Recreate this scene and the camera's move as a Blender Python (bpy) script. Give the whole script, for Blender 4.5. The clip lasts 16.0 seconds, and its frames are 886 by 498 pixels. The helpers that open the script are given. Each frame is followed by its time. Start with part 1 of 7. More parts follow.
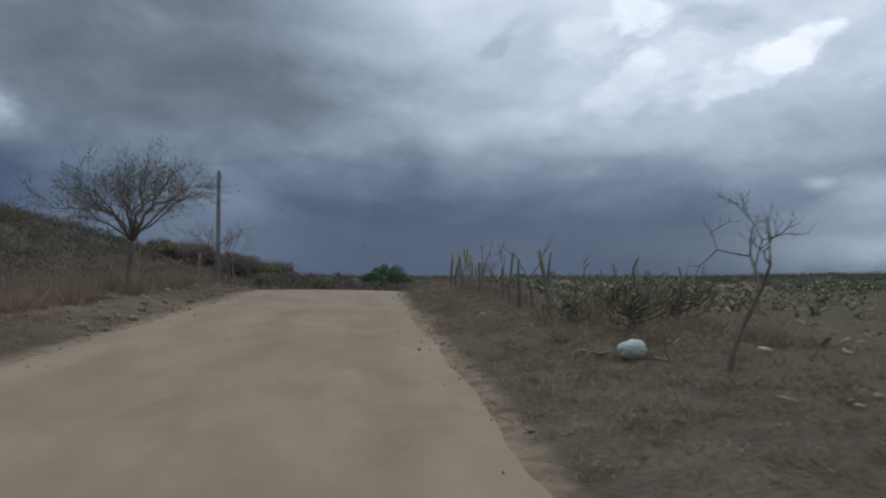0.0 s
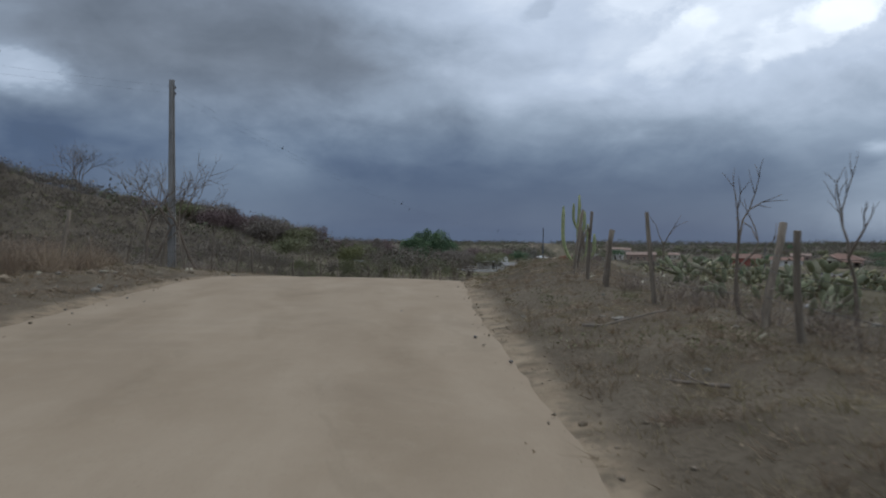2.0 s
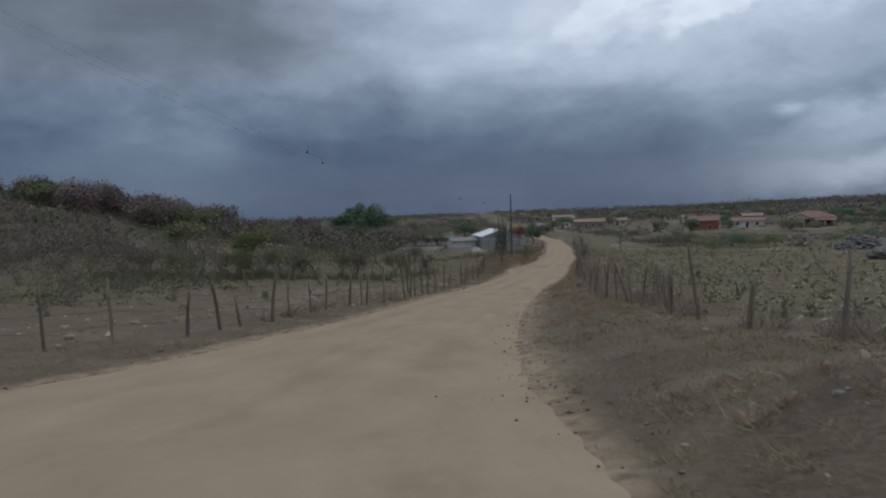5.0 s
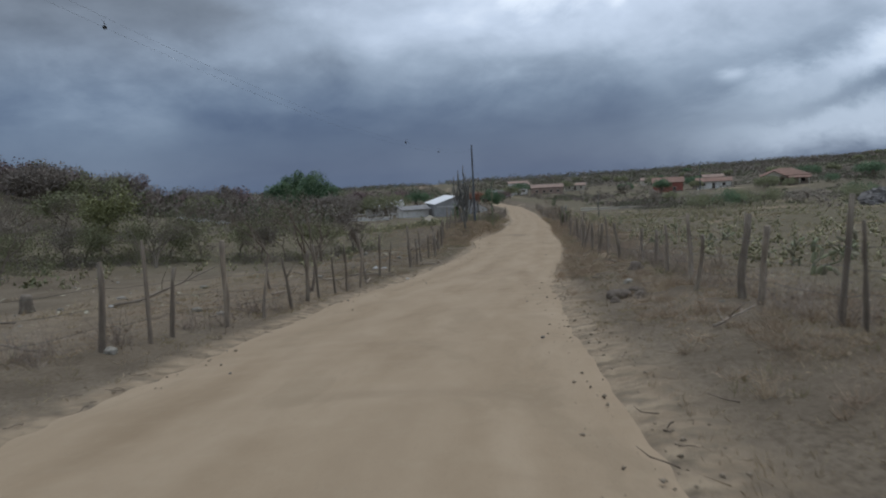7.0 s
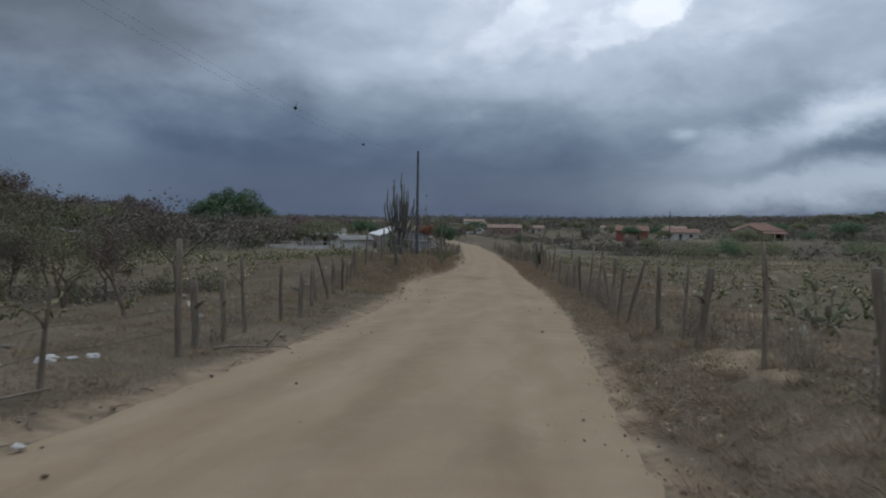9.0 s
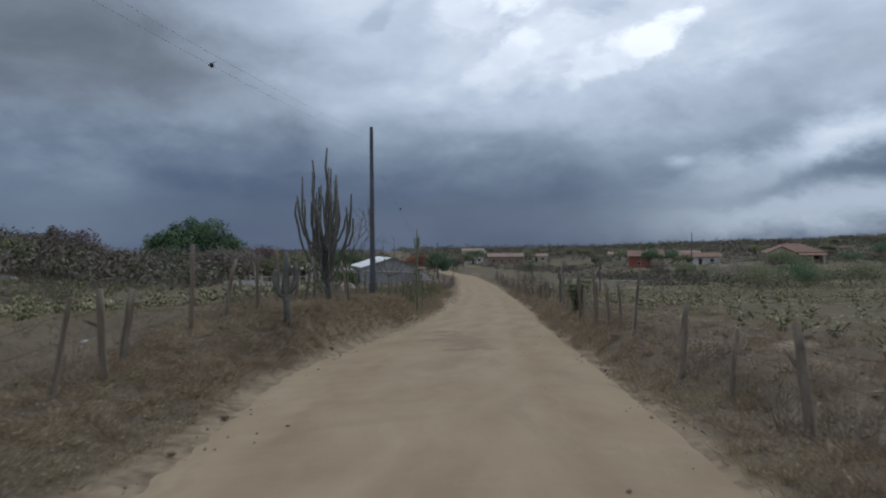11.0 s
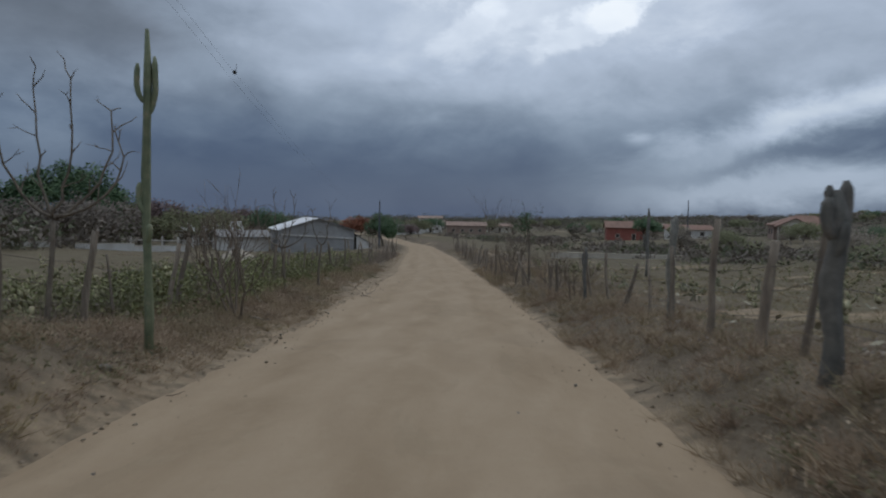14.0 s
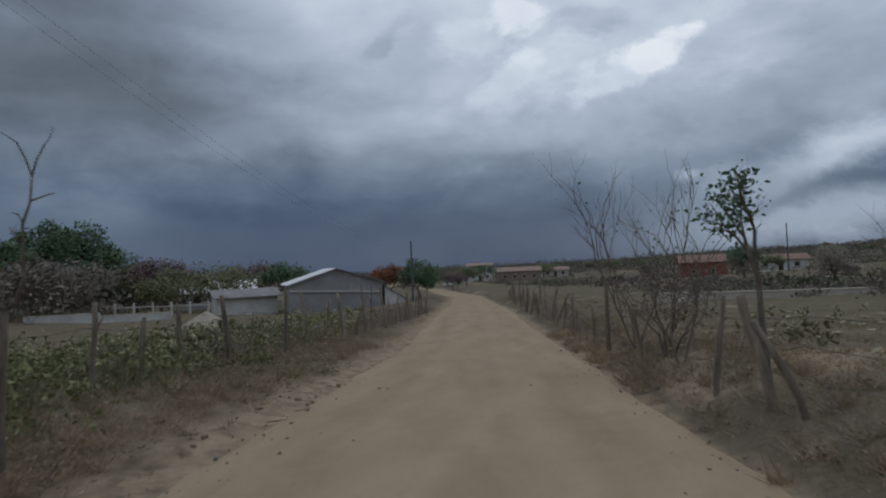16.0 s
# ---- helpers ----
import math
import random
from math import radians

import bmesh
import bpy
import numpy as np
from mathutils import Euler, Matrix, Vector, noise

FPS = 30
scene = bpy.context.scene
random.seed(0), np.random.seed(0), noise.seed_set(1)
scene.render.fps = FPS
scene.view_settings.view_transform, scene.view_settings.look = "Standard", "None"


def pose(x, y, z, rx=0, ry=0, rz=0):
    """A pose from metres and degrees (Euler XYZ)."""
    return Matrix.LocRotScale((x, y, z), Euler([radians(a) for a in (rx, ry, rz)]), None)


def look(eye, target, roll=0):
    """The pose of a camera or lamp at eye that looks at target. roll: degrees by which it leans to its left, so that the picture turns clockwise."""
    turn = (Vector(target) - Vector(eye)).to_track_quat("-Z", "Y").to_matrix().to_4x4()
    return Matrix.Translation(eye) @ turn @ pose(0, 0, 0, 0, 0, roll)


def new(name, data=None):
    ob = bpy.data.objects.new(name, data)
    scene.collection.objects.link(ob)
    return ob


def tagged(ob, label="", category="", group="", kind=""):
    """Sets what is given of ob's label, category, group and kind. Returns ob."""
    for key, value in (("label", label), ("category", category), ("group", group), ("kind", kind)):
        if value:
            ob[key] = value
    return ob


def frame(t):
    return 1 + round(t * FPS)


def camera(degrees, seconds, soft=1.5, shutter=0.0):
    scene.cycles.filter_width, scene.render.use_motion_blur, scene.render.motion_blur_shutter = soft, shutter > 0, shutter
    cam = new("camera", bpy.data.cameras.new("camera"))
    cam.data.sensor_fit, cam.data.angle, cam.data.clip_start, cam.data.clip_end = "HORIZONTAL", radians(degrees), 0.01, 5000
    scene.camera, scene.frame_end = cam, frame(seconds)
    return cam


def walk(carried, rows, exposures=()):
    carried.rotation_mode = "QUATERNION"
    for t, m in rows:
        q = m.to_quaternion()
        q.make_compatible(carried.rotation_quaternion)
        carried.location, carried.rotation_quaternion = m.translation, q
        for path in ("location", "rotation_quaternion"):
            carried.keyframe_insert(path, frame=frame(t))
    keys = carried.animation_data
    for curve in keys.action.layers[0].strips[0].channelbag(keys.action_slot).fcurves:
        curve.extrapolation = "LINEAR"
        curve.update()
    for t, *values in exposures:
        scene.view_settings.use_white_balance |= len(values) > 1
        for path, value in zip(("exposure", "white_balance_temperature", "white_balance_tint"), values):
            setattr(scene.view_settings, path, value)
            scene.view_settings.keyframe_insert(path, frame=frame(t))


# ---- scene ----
PATH = [
    (0.0, pose(7.057, -48.184, 0.418, 91.403, -0.254, 3.481)),
    (0.5, pose(6.275, -42.957, 0.292, 86.272, 0.206, 6.388)),
    (1.0, pose(5.480, -38.045, 0.406, 91.458, -0.689, 5.976)),
    (1.5, pose(4.596, -33.200, 0.488, 90.850, -1.464, 4.165)),
    (2.0, pose(3.799, -28.255, 0.510, 88.420, -0.603, 6.977)),
    (2.5, pose(2.859, -23.507, 0.620, 87.906, -0.693, 6.276)),
    (3.0, pose(2.201, -19.329, 0.625, 89.591, -0.792, 6.174)),
    (5.5, pose(0.073, 1.738, -0.200, 85.588, 2.096, -0.947)),
    (6.0, pose(0.060, 6.047, -0.613, 85.405, -0.419, -5.586)),
    (6.5, pose(0.201, 10.352, -1.150, 83.960, -0.551, -6.782)),
    (7.0, pose(0.427, 14.740, -1.535, 83.619, 3.155, -2.675)),
    (7.5, pose(0.889, 19.048, -1.966, 84.782, 0.832, -3.619)),
    (8.0, pose(1.433, 23.437, -2.324, 88.417, 1.453, -2.734)),
    (8.5, pose(2.136, 27.944, -2.690, 89.260, 2.479, -1.657)),
    (9.0, pose(2.914, 32.489, -3.140, 86.678, -0.937, -6.272)),
    (9.5, pose(3.818, 37.236, -3.441, 89.585, 2.434, -3.558)),
    (12.0, pose(7.838, 59.956, -4.686, 88.428, -1.599, -9.644)),
    (12.5, pose(8.710, 64.411, -5.043, 86.532, -2.257, -10.710)),
    (13.0, pose(9.567, 68.760, -5.280, 87.528, -0.978, -9.276)),
    (13.5, pose(10.420, 73.069, -5.553, 87.039, -2.637, -12.192)),
    (14.0, pose(11.170, 77.471, -5.793, 86.929, -1.000, -9.676)),
    (14.5, pose(11.973, 81.980, -6.038, 87.522, -2.164, -7.109)),
    (15.0, pose(12.808, 86.444, -6.319, 90.524, -2.970, -9.069)),
    (15.5, pose(13.595, 90.841, -6.559, 89.424, 0.810, -7.670)),
    (16.0, pose(14.393, 95.314, -6.765, 91.220, 2.432, -5.454)),
]
cam = camera(66.0, 16.0, soft=2.0, shutter=0.14)
walk(cam, PATH, ((0.0, 0.28), (0.5, 0.57), (1.0, 0.38), (1.5, 0.20), (2.0, 0.45), (2.5, 0.47), (3.0, 0.24), (5.5, 0.32), (6.0, 0.55), (6.5, 0.36), (7.0, 0.58), (7.5, 0.34), (8.0, 0.50), (8.5, 0.32), (9.0, 0.28), (9.5, 0.36), (12.0, 0.40), (12.5, 0.44), (13.0, 0.38), (13.5, -0.03), (14.0, 0.22), (14.5, 0.26), (15.0, 0.35), (15.5, 0.40), (16.0, 0.02)))

# ---- world and sun: a heavy storm sky with a bright break to the right of the road ----


class Net:
    """Short hand for building node trees."""

    def __init__(self, tree):
        self.tree, self.nodes, self.links = tree, tree.nodes, tree.links

    def node(self, kind):
        return self.nodes.new(kind)

    def put(self, socket, value):
        if hasattr(value, "is_linked"):
            self.links.new(value, socket)
        elif value is not None:
            socket.default_value = value

    def math(self, op, a, b=None, c=None, clamp=False):
        n = self.node("ShaderNodeMath")
        n.operation, n.use_clamp = op, clamp
        for s, v in zip(n.inputs, (a, b, c)):
            self.put(s, v)
        return n.outputs[0]

    def vec(self, op, a, b=None, scale=None):
        n = self.node("ShaderNodeVectorMath")
        n.operation = op
        self.put(n.inputs[0], a)
        if b is not None:
            self.put(n.inputs[1], b)
        if scale is not None:
            self.put(n.inputs["Scale"], scale)
        return n.outputs["Value"] if op in ("LENGTH", "DOT_PRODUCT", "DISTANCE") else n.outputs["Vector"]

    def noise(self, at, scale, detail=4.0, rough=0.55, bend=0.0, out="Fac"):
        n = self.node("ShaderNodeTexNoise")
        self.put(n.inputs["Vector"], at)
        for key, value in (("Scale", scale), ("Detail", detail), ("Roughness", rough), ("Distortion", bend)):
            self.put(n.inputs[key], value)
        return n.outputs[out]

    def span(self, x, a, b, c=0.0, d=1.0, smooth=False):
        n = self.node("ShaderNodeMapRange")
        n.interpolation_type = "SMOOTHSTEP" if smooth else "LINEAR"
        for s, v in zip(n.inputs, (x, a, b, c, d)):
            self.put(s, v)
        return n.outputs[0]

    def ramp(self, x, stops):
        n = self.node("ShaderNodeValToRGB")
        els = n.color_ramp.elements
        while len(els) < len(stops):
            els.new(0.5)
        for e, (p, col) in zip(els, stops):
            e.position, e.color = p, (*col, 1.0)
        self.put(n.inputs[0], x)
        return n.outputs[0]

    def mix(self, f, a, b, blend="MIX"):
        n = self.node("ShaderNodeMix")
        n.data_type, n.blend_type = "RGBA", blend
        self.put(n.inputs[0], f)
        self.put(n.inputs[6], a if hasattr(a, "is_linked") else (*a, 1.0))
        self.put(n.inputs[7], b if hasattr(b, "is_linked") else (*b, 1.0))
        return n.outputs[2]


def heading(az, el):
    """Unit direction: az degrees to the left of +y, el degrees up."""
    a, e = radians(az), radians(el)
    return (-math.sin(a) * math.cos(e), math.cos(a) * math.cos(e), math.sin(e))


SUN_AZ, SUN_EL = -24.0, 48.0
world = bpy.data.worlds.new("storm_sky")
world.use_nodes = True
scene.world = world
w = Net(world.node_tree)
w.nodes.clear()
way = w.node("ShaderNodeTexCoord").outputs["Generated"]
split = w.node("ShaderNodeSeparateXYZ")
w.put(split.inputs[0], way)
up = split.outputs["Z"]
# cloud masses: flattened noise on the sky, with a little of a flat deck seen in perspective
over = w.math("ADD", w.math("MAXIMUM", up, 0.0), 0.22)
flat = w.vec("MULTIPLY", w.vec("SCALE", way, scale=w.math("DIVIDE", 1.0, over)), (1.0, 1.0, 0.0))
low = w.vec("MULTIPLY", way, (1.0, 1.0, 1.8))
mass = w.noise(low, 2.4, 6.0, 0.48, 0.3)
billow = w.noise(low, 8.0, 6.0, 0.55, 0.3)
wisp = w.noise(flat, 1.1, 6.0, 0.52, 0.5)
rag = w.vec("SUBTRACT", w.noise(low, 6.0, 7.0, 0.62, 0.3, out="Color"), (0.5, 0.5, 0.5))
bent = w.vec("ADD", way, w.vec("SCALE", rag, scale=0.10))
bent2 = w.vec("ADD", way, w.vec("SCALE", rag, scale=0.03))


def puff(az, el, wide, high, at=None, tilt=0.0):
    """0 to 1: a soft cloud mass round a direction, wide and high in degrees."""
    off = w.vec("SUBTRACT", at or bent, heading(az, el))
    r, s = radians(az), radians(tilt)
    side = (math.cos(r) * math.cos(s), math.sin(r) * math.cos(s), math.sin(s))
    rise = (-math.cos(r) * math.sin(s), -math.sin(r) * math.sin(s), math.cos(s))
    u = w.math("DIVIDE", w.vec("DOT_PRODUCT", off, side), math.sin(radians(wide)))
    v = w.math("DIVIDE", w.vec("DOT_PRODUCT", off, rise), math.sin(radians(high)))
    d = w.math("SQRT", w.math("ADD", w.math("MULTIPLY", u, u), w.math("MULTIPLY", v, v)))
    ahead = w.math("GREATER_THAN", w.vec("DOT_PRODUCT", way, heading(az, el)), 0.3)
    return w.math("MULTIPLY", w.span(d, 1.6, 0.0, smooth=True), ahead)


# brightness of the deck by height: a slate band low down, then paler
rise_ = w.math("ADD", w.math("MAXIMUM", up, 0.0), w.math("MULTIPLY", w.math("SUBTRACT", mass, 0.5), 0.13))
rise_ = w.math("ADD", rise_, w.math("MULTIPLY", w.math("SUBTRACT", billow, 0.5), 0.05))
lum = w.ramp(rise_, tuple((x, (y, y, y)) for x, y in ((0.0, 0.222), (0.05, 0.217), (0.085, 0.240), (0.135, 0.325), (0.185, 0.40), (0.28, 0.455), (0.6, 0.57), (1.0, 0.70))))


def add(value, amount):
    global lum
    lum = w.math("MULTIPLY_ADD", value, amount, lum)


high = w.span(up, 0.05, 0.16, 0.2, 1.0)
add(w.math("MULTIPLY", w.math("SUBTRACT", mass, 0.5), high), 0.50)
add(w.math("MULTIPLY", w.math("SUBTRACT", billow, 0.5), high), 0.20)
add(w.math("MULTIPLY", w.math("SUBTRACT", wisp, 0.5), high), 0.20)
for az, el, wide, tall, amount, tilt in (
    (-22, 19, 26, 12, 0.16, 0), (19, 18, 13, 8, -0.085, 0), (19, 18, 8, 9, -0.03, 0), (-37, 16, 8, 7, 0.06, 0), (2, 20, 9, 7, 0.05, 0), (-38, 16, 12, 6, 0.06, 10), (-8, 12, 11, 6, 0.07, 0), (-42, 8.6, 17, 1.7, 0.26, 15), (-40, 5.6, 14, 0.9, -0.03, 12), (-40, 2.6, 15, 1.8, 0.27, 5), (-36, 13.0, 12, 2.6, -0.04, 14), (-30, 3.0, 8, 1.6, 0.08, 8),
    (39, 10.5, 3.6, 1.8, 0.12, 0), (34, 16, 19, 10, -0.085, 0), (24, 3.0, 10, 4.0, 0.045, 0), (-5, 9.0, 7, 3.5, 0.05, 0), (21, 11.5, 9, 5.5, -0.08, 0), (-35, 6.4, 8, 1.7, 0.07, 12), (2, 14.5, 8, 6, 0.05, 0),
):
    add(puff(az, el, wide, tall, tilt=tilt), amount)
# breaks where the light comes through
torn = w.noise(w.vec("ADD", low, (0.37, 0.81, 0.15)), 11.0, 9.0, 0.62, 0.35)
torn = w.math("MULTIPLY", w.math("SUBTRACT", torn, 0.5), 4.2)
bent3 = w.vec("ADD", way, w.vec("SCALE", rag, scale=0.06))


def rent(az, el, wide, tall, amount, tilt=0.0, soft=0.45):
    """A ragged patch with a torn outline: a bright break, or a dark scud when the amount is negative."""
    mask = puff(az, el, wide, tall, bent3, tilt)
    body = w.math("MULTIPLY", mask, w.math("ADD", torn, 1.25))
    add(w.span(body, 0.40, 0.40 + soft, smooth=True), amount)


for az, el, wide, tall, amount, tilt in ((-20, 16.5, 14, 4.5, 0.06, 8), (14, 11.5, 9, 4.5, -0.03, 0), (-32, 1.6, 18, 2.6, 0.05, 0)):
    add(puff(az, el, wide, tall, tilt=tilt), amount)
rent(-21.6, 15.3, 6.6, 2.0, 0.11, 22, 0.6)
rent(-24.0, 16.4, 3.6, 1.5, 0.10, 20)
rent(-12.4, 19.6, 2.8, 1.8, 0.17, 0, 0.7)
rent(-9.5, 17.4, 5.5, 2.0, 0.07, -10, 0.8)
rent(-11.5, 14.6, 6.5, 2.2, 0.07, 50, 0.7)
rent(-31.0, 19.5, 7.0, 2.6, 0.05, 0, 0.7)
rent(-28.0, 13.5, 8.0, 1.6, 0.05, 15, 0.8)
rent(38.5, 10.8, 4.0, 1.6, 0.07, 0)
rent(-17.4, 18.2, 4.6, 2.2, -0.09, 10, 0.9)
rent(-1.2, 18.4, 3.0, 1.0, -0.06, 40, 0.9)
rent(-14.5, 13.0, 4.4, 1.6, -0.05, 20, 0.6)
rent(6.0, 14.5, 7.0, 2.2, -0.02, 25, 0.8)
add(puff(-25.5, 6.05, 1.0, 0.42, bent2, 4), 0.13)
hue = w.ramp(lum, ((0.0, (0.035, 0.050, 0.077)), (0.20, (0.051, 0.079, 0.141)), (0.30, (0.111, 0.153, 0.223)), (0.42, (0.207, 0.265, 0.350)), (0.58, (0.376, 0.450, 0.561)), (0.76, (0.637, 0.710, 0.778)), (1.0, (0.888, 0.940, 0.926))))
grey = w.ramp(lum, ((0.0, (0.050, 0.062, 0.082)), (0.20, (0.085, 0.104, 0.133)), (0.30, (0.130, 0.157, 0.199)), (0.42, (0.218, 0.268, 0.342)), (0.58, (0.380, 0.450, 0.560)), (0.76, (0.640, 0.710, 0.806)), (1.0, (0.900, 0.940, 0.958))))
hue = w.mix(w.span(up, 0.10, 0.24, smooth=True), hue, grey)
clear = w.node("ShaderNodeTexSky")
clear.sky_type, clear.sun_disc = "NISHITA", False
clear.sun_elevation, clear.sun_rotation = radians(SUN_EL), radians(-SUN_AZ)
thin = w.vec("SCALE", clear.outputs[0], scale=0.05)
paint = w.mix(0.06, hue, thin)
lamp = w.node("ShaderNodeBackground")
w.put(lamp.inputs["Color"], paint)
lamp.inputs["Strength"].default_value = 1.0
w.links.new(lamp.outputs[0], w.node("ShaderNodeOutputWorld").inputs[0])

sun_data = bpy.data.lights.new("sun", "SUN")
sun_data.energy, sun_data.angle, sun_data.color = 0.5, radians(25), (1.0, 0.95, 0.88)
sun = new("sun", sun_data)
sun.matrix_world = look(Vector(heading(SUN_AZ, SUN_EL)) * 50, (0, 0, 0))

# ---- materials ----


def material(name, stops, scale=3.0, rough=0.9, bump=0.3, bump_scale=None, fine=None, metal=0.0, spread=0.0, stretch=None, detail=6.0, spec=0.3, blotch=None):
    """A procedural surface: colour stops over noise, a second coarser blotch, relief, and a small spread from object to object."""
    m = bpy.data.materials.new(name)
    m.use_nodes = True
    n = Net(m.node_tree)
    bsdf = n.nodes["Principled BSDF"]
    at = n.node("ShaderNodeTexCoord").outputs["Object"]
    if stretch:
        at = n.vec("MULTIPLY", at, stretch)
    fac = n.noise(at, scale, detail, 0.6)
    fac = n.span(fac, 0.28, 0.72)
    col = n.ramp(fac, stops)
    if fine:
        speck = n.noise(at, fine, 3.0, 0.7)
        col = n.mix(n.span(speck, 0.35, 0.75), col, n.mix(1.0, col, (0.62, 0.60, 0.58), "MULTIPLY"))
    if blotch:
        size, tint, amount = blotch
        col = n.mix(n.span(n.noise(at, size, 4.0, 0.6, 0.3), 0.45, 0.68, 0.0, amount), col, tint)
    if spread:
        hsv = n.node("ShaderNodeHueSaturation")
        info = n.node("ShaderNodeObjectInfo")
        n.put(hsv.inputs["Value"], n.span(info.outputs["Random"], 0.0, 1.0, 1.0 - spread, 1.0 + spread))
        n.put(hsv.inputs["Color"], col)
        col = hsv.outputs[0]
    n.put(bsdf.inputs["Base Color"], col)
    n.put(bsdf.inputs["Roughness"], n.span(fac, 0.0, 1.0, max(rough - 0.08, 0.05), min(rough + 0.06, 1.0)))
    bsdf.inputs["Metallic"].default_value = metal
    bsdf.inputs["Specular IOR Level"].default_value = spec
    if bump:
        b = n.node("ShaderNodeBump")
        b.inputs["Strength"].default_value = bump
        b.inputs["Distance"].default_value = 0.02
        n.put(b.inputs["Height"], n.noise(at, bump_scale or scale * 4, 5.0, 0.65))
        n.links.new(b.outputs[0], bsdf.inputs["Normal"])
    return m


def island(name, stops, rough=0.85, spec=0.25, patch=None):
    """For joined small pieces: each loose piece takes its own colour."""
    m = bpy.data.materials.new(name)
    m.use_nodes = True
    n = Net(m.node_tree)
    bsdf = n.nodes["Principled BSDF"]
    geo = n.node("ShaderNodeNewGeometry")
    fac = geo.outputs["Random Per Island"]
    at = n.node("ShaderNodeTexCoord").outputs["Object"]
    big = n.noise(at, 0.22, 3.0, 0.5)
    if patch:
        big = n.noise(at, patch[0], 4.0, 0.6)
    own = 0.35 if patch else 0.6
    fac = n.math("ADD", n.math("MULTIPLY", fac, own), n.math("MULTIPLY", n.span(big, 0.3, 0.7), 1 - own))
    col = n.ramp(fac, stops)
    if patch:
        col = n.mix(n.span(n.noise(at, patch[0] * 0.45, 3.0, 0.5), 0.45, 0.62, 0.0, patch[2]), col, n.mix(1.0, col, patch[1], "MULTIPLY"))
        # the growth is darker before the bend
        where = n.node("ShaderNodeSeparateXYZ")
        n.put(where.inputs[0], at)
        col = n.vec("SCALE", col, scale=n.span(where.outputs["Y"], -8.0, 14.0, 0.90, 1.0, True))
    n.put(bsdf.inputs["Base Color"], col)
    bsdf.inputs["Roughness"].default_value = rough
    bsdf.inputs["Specular IOR Level"].default_value = spec
    return m


def road_material():
    m = bpy.data.materials.new("packed_dirt_road")
    m.use_nodes = True
    n = Net(m.node_tree)
    bsdf = n.nodes["Principled BSDF"]
    at = n.node("ShaderNodeTexCoord").outputs["Object"]
    uv = n.node("ShaderNodeUVMap").outputs[0]
    part_uv = n.node("ShaderNodeSeparateXYZ")
    n.put(part_uv.inputs[0], uv)
    across = part_uv.outputs["X"]
    long_at = n.vec("MULTIPLY", uv, (7.0, 0.35, 1.0))
    col = n.ramp(n.span(n.noise(long_at, 1.0, 5.0, 0.55, 0.3), 0.3, 0.7), ((0.0, (0.268, 0.195, 0.125)), (0.5, (0.315, 0.234, 0.154)), (1.0, (0.362, 0.275, 0.187))))
    patch = n.noise(at, 0.33, 4.0, 0.6, 0.8)
    col = n.mix(n.span(patch, 0.52, 0.68, 0.0, 0.35, True), col, (0.236, 0.174, 0.116))
    # wheel tracks: paler, smoother dust
    track = n.math("ABSOLUTE", n.math("SINE", n.math("MULTIPLY", n.math("ADD", across, n.math("MULTIPLY", n.noise(n.vec("MULTIPLY", uv, (0.000, 0.068, 0.000)), 1.0), 0.12)), 11.0)))
    col = n.mix(n.span(track, 0.45, 0.95, 0.0, 0.28, True), col, (0.373, 0.285, 0.196))
    worn = n.noise(n.vec("MULTIPLY", uv, (4.0, 0.22, 1.0)), 1.0, 6.0, 0.62, 1.2)
    col = n.mix(n.span(worn, 0.56, 0.61, 0.0, 0.22, True), col, (0.235, 0.180, 0.118))
    dust = n.noise(at, 4.5, 5.0, 0.7)
    col = n.mix(n.span(dust, 0.5, 0.7, 0.0, 0.18), col, (0.40, 0.325, 0.225))
    grit = n.noise(at, 38.0, 2.0, 0.7)
    col = n.mix(n.span(grit, 0.60, 0.75, 0.0, 0.5), col, (0.210, 0.161, 0.116))
    # a damp stain past the bend
    drift = n.vec("SCALE", n.vec("SUBTRACT", n.noise(at, 0.9, 3.0, 0.6, 0.6, out="Color"), (0.5, 0.5, 0.5)), scale=2.6)
    damp = n.vec("LENGTH", n.vec("ADD", n.vec("MULTIPLY", n.vec("SUBTRACT", at, (8.9, 70.6, 0.0)), (0.95, 0.24, 0.0)), n.vec("MULTIPLY", drift, (1.0, 1.0, 0.0))))
    col = n.mix(n.span(damp, 0.95, 0.45, 0.0, 0.42, True), col, (0.150, 0.115, 0.082))
    # the soil is greyer on the stretch before the bend
    where = n.node("ShaderNodeSeparateXYZ")
    n.put(where.inputs[0], at)
    pale = n.node("ShaderNodeHueSaturation")
    n.put(pale.inputs["Saturation"], n.span(where.outputs["Y"], -12.0, 14.0, 0.90, 1.0, True))
    n.put(pale.inputs["Hue"], n.span(where.outputs["Y"], -12.0, 14.0, 0.503, 0.502, True))
    n.put(pale.inputs["Color"], col)
    col = pale.outputs[0]
    n.put(bsdf.inputs["Base Color"], col)
    bsdf.inputs["Roughness"].default_value = 0.95
    bsdf.inputs["Specular IOR Level"].default_value = 0.15
    b = n.node("ShaderNodeBump")
    b.inputs["Strength"].default_value = 0.35
    b.inputs["Distance"].default_value = 0.03
    rut = n.noise(n.vec("MULTIPLY", uv, (14.0, 0.9, 1.0)), 1.0, 5.0, 0.6, 0.2)
    n.put(b.inputs["Height"], n.math("ADD", rut, n.math("MULTIPLY", n.noise(at, 20.0, 4.0, 0.7), 0.25)))
    n.links.new(b.outputs[0], bsdf.inputs["Normal"])
    return m


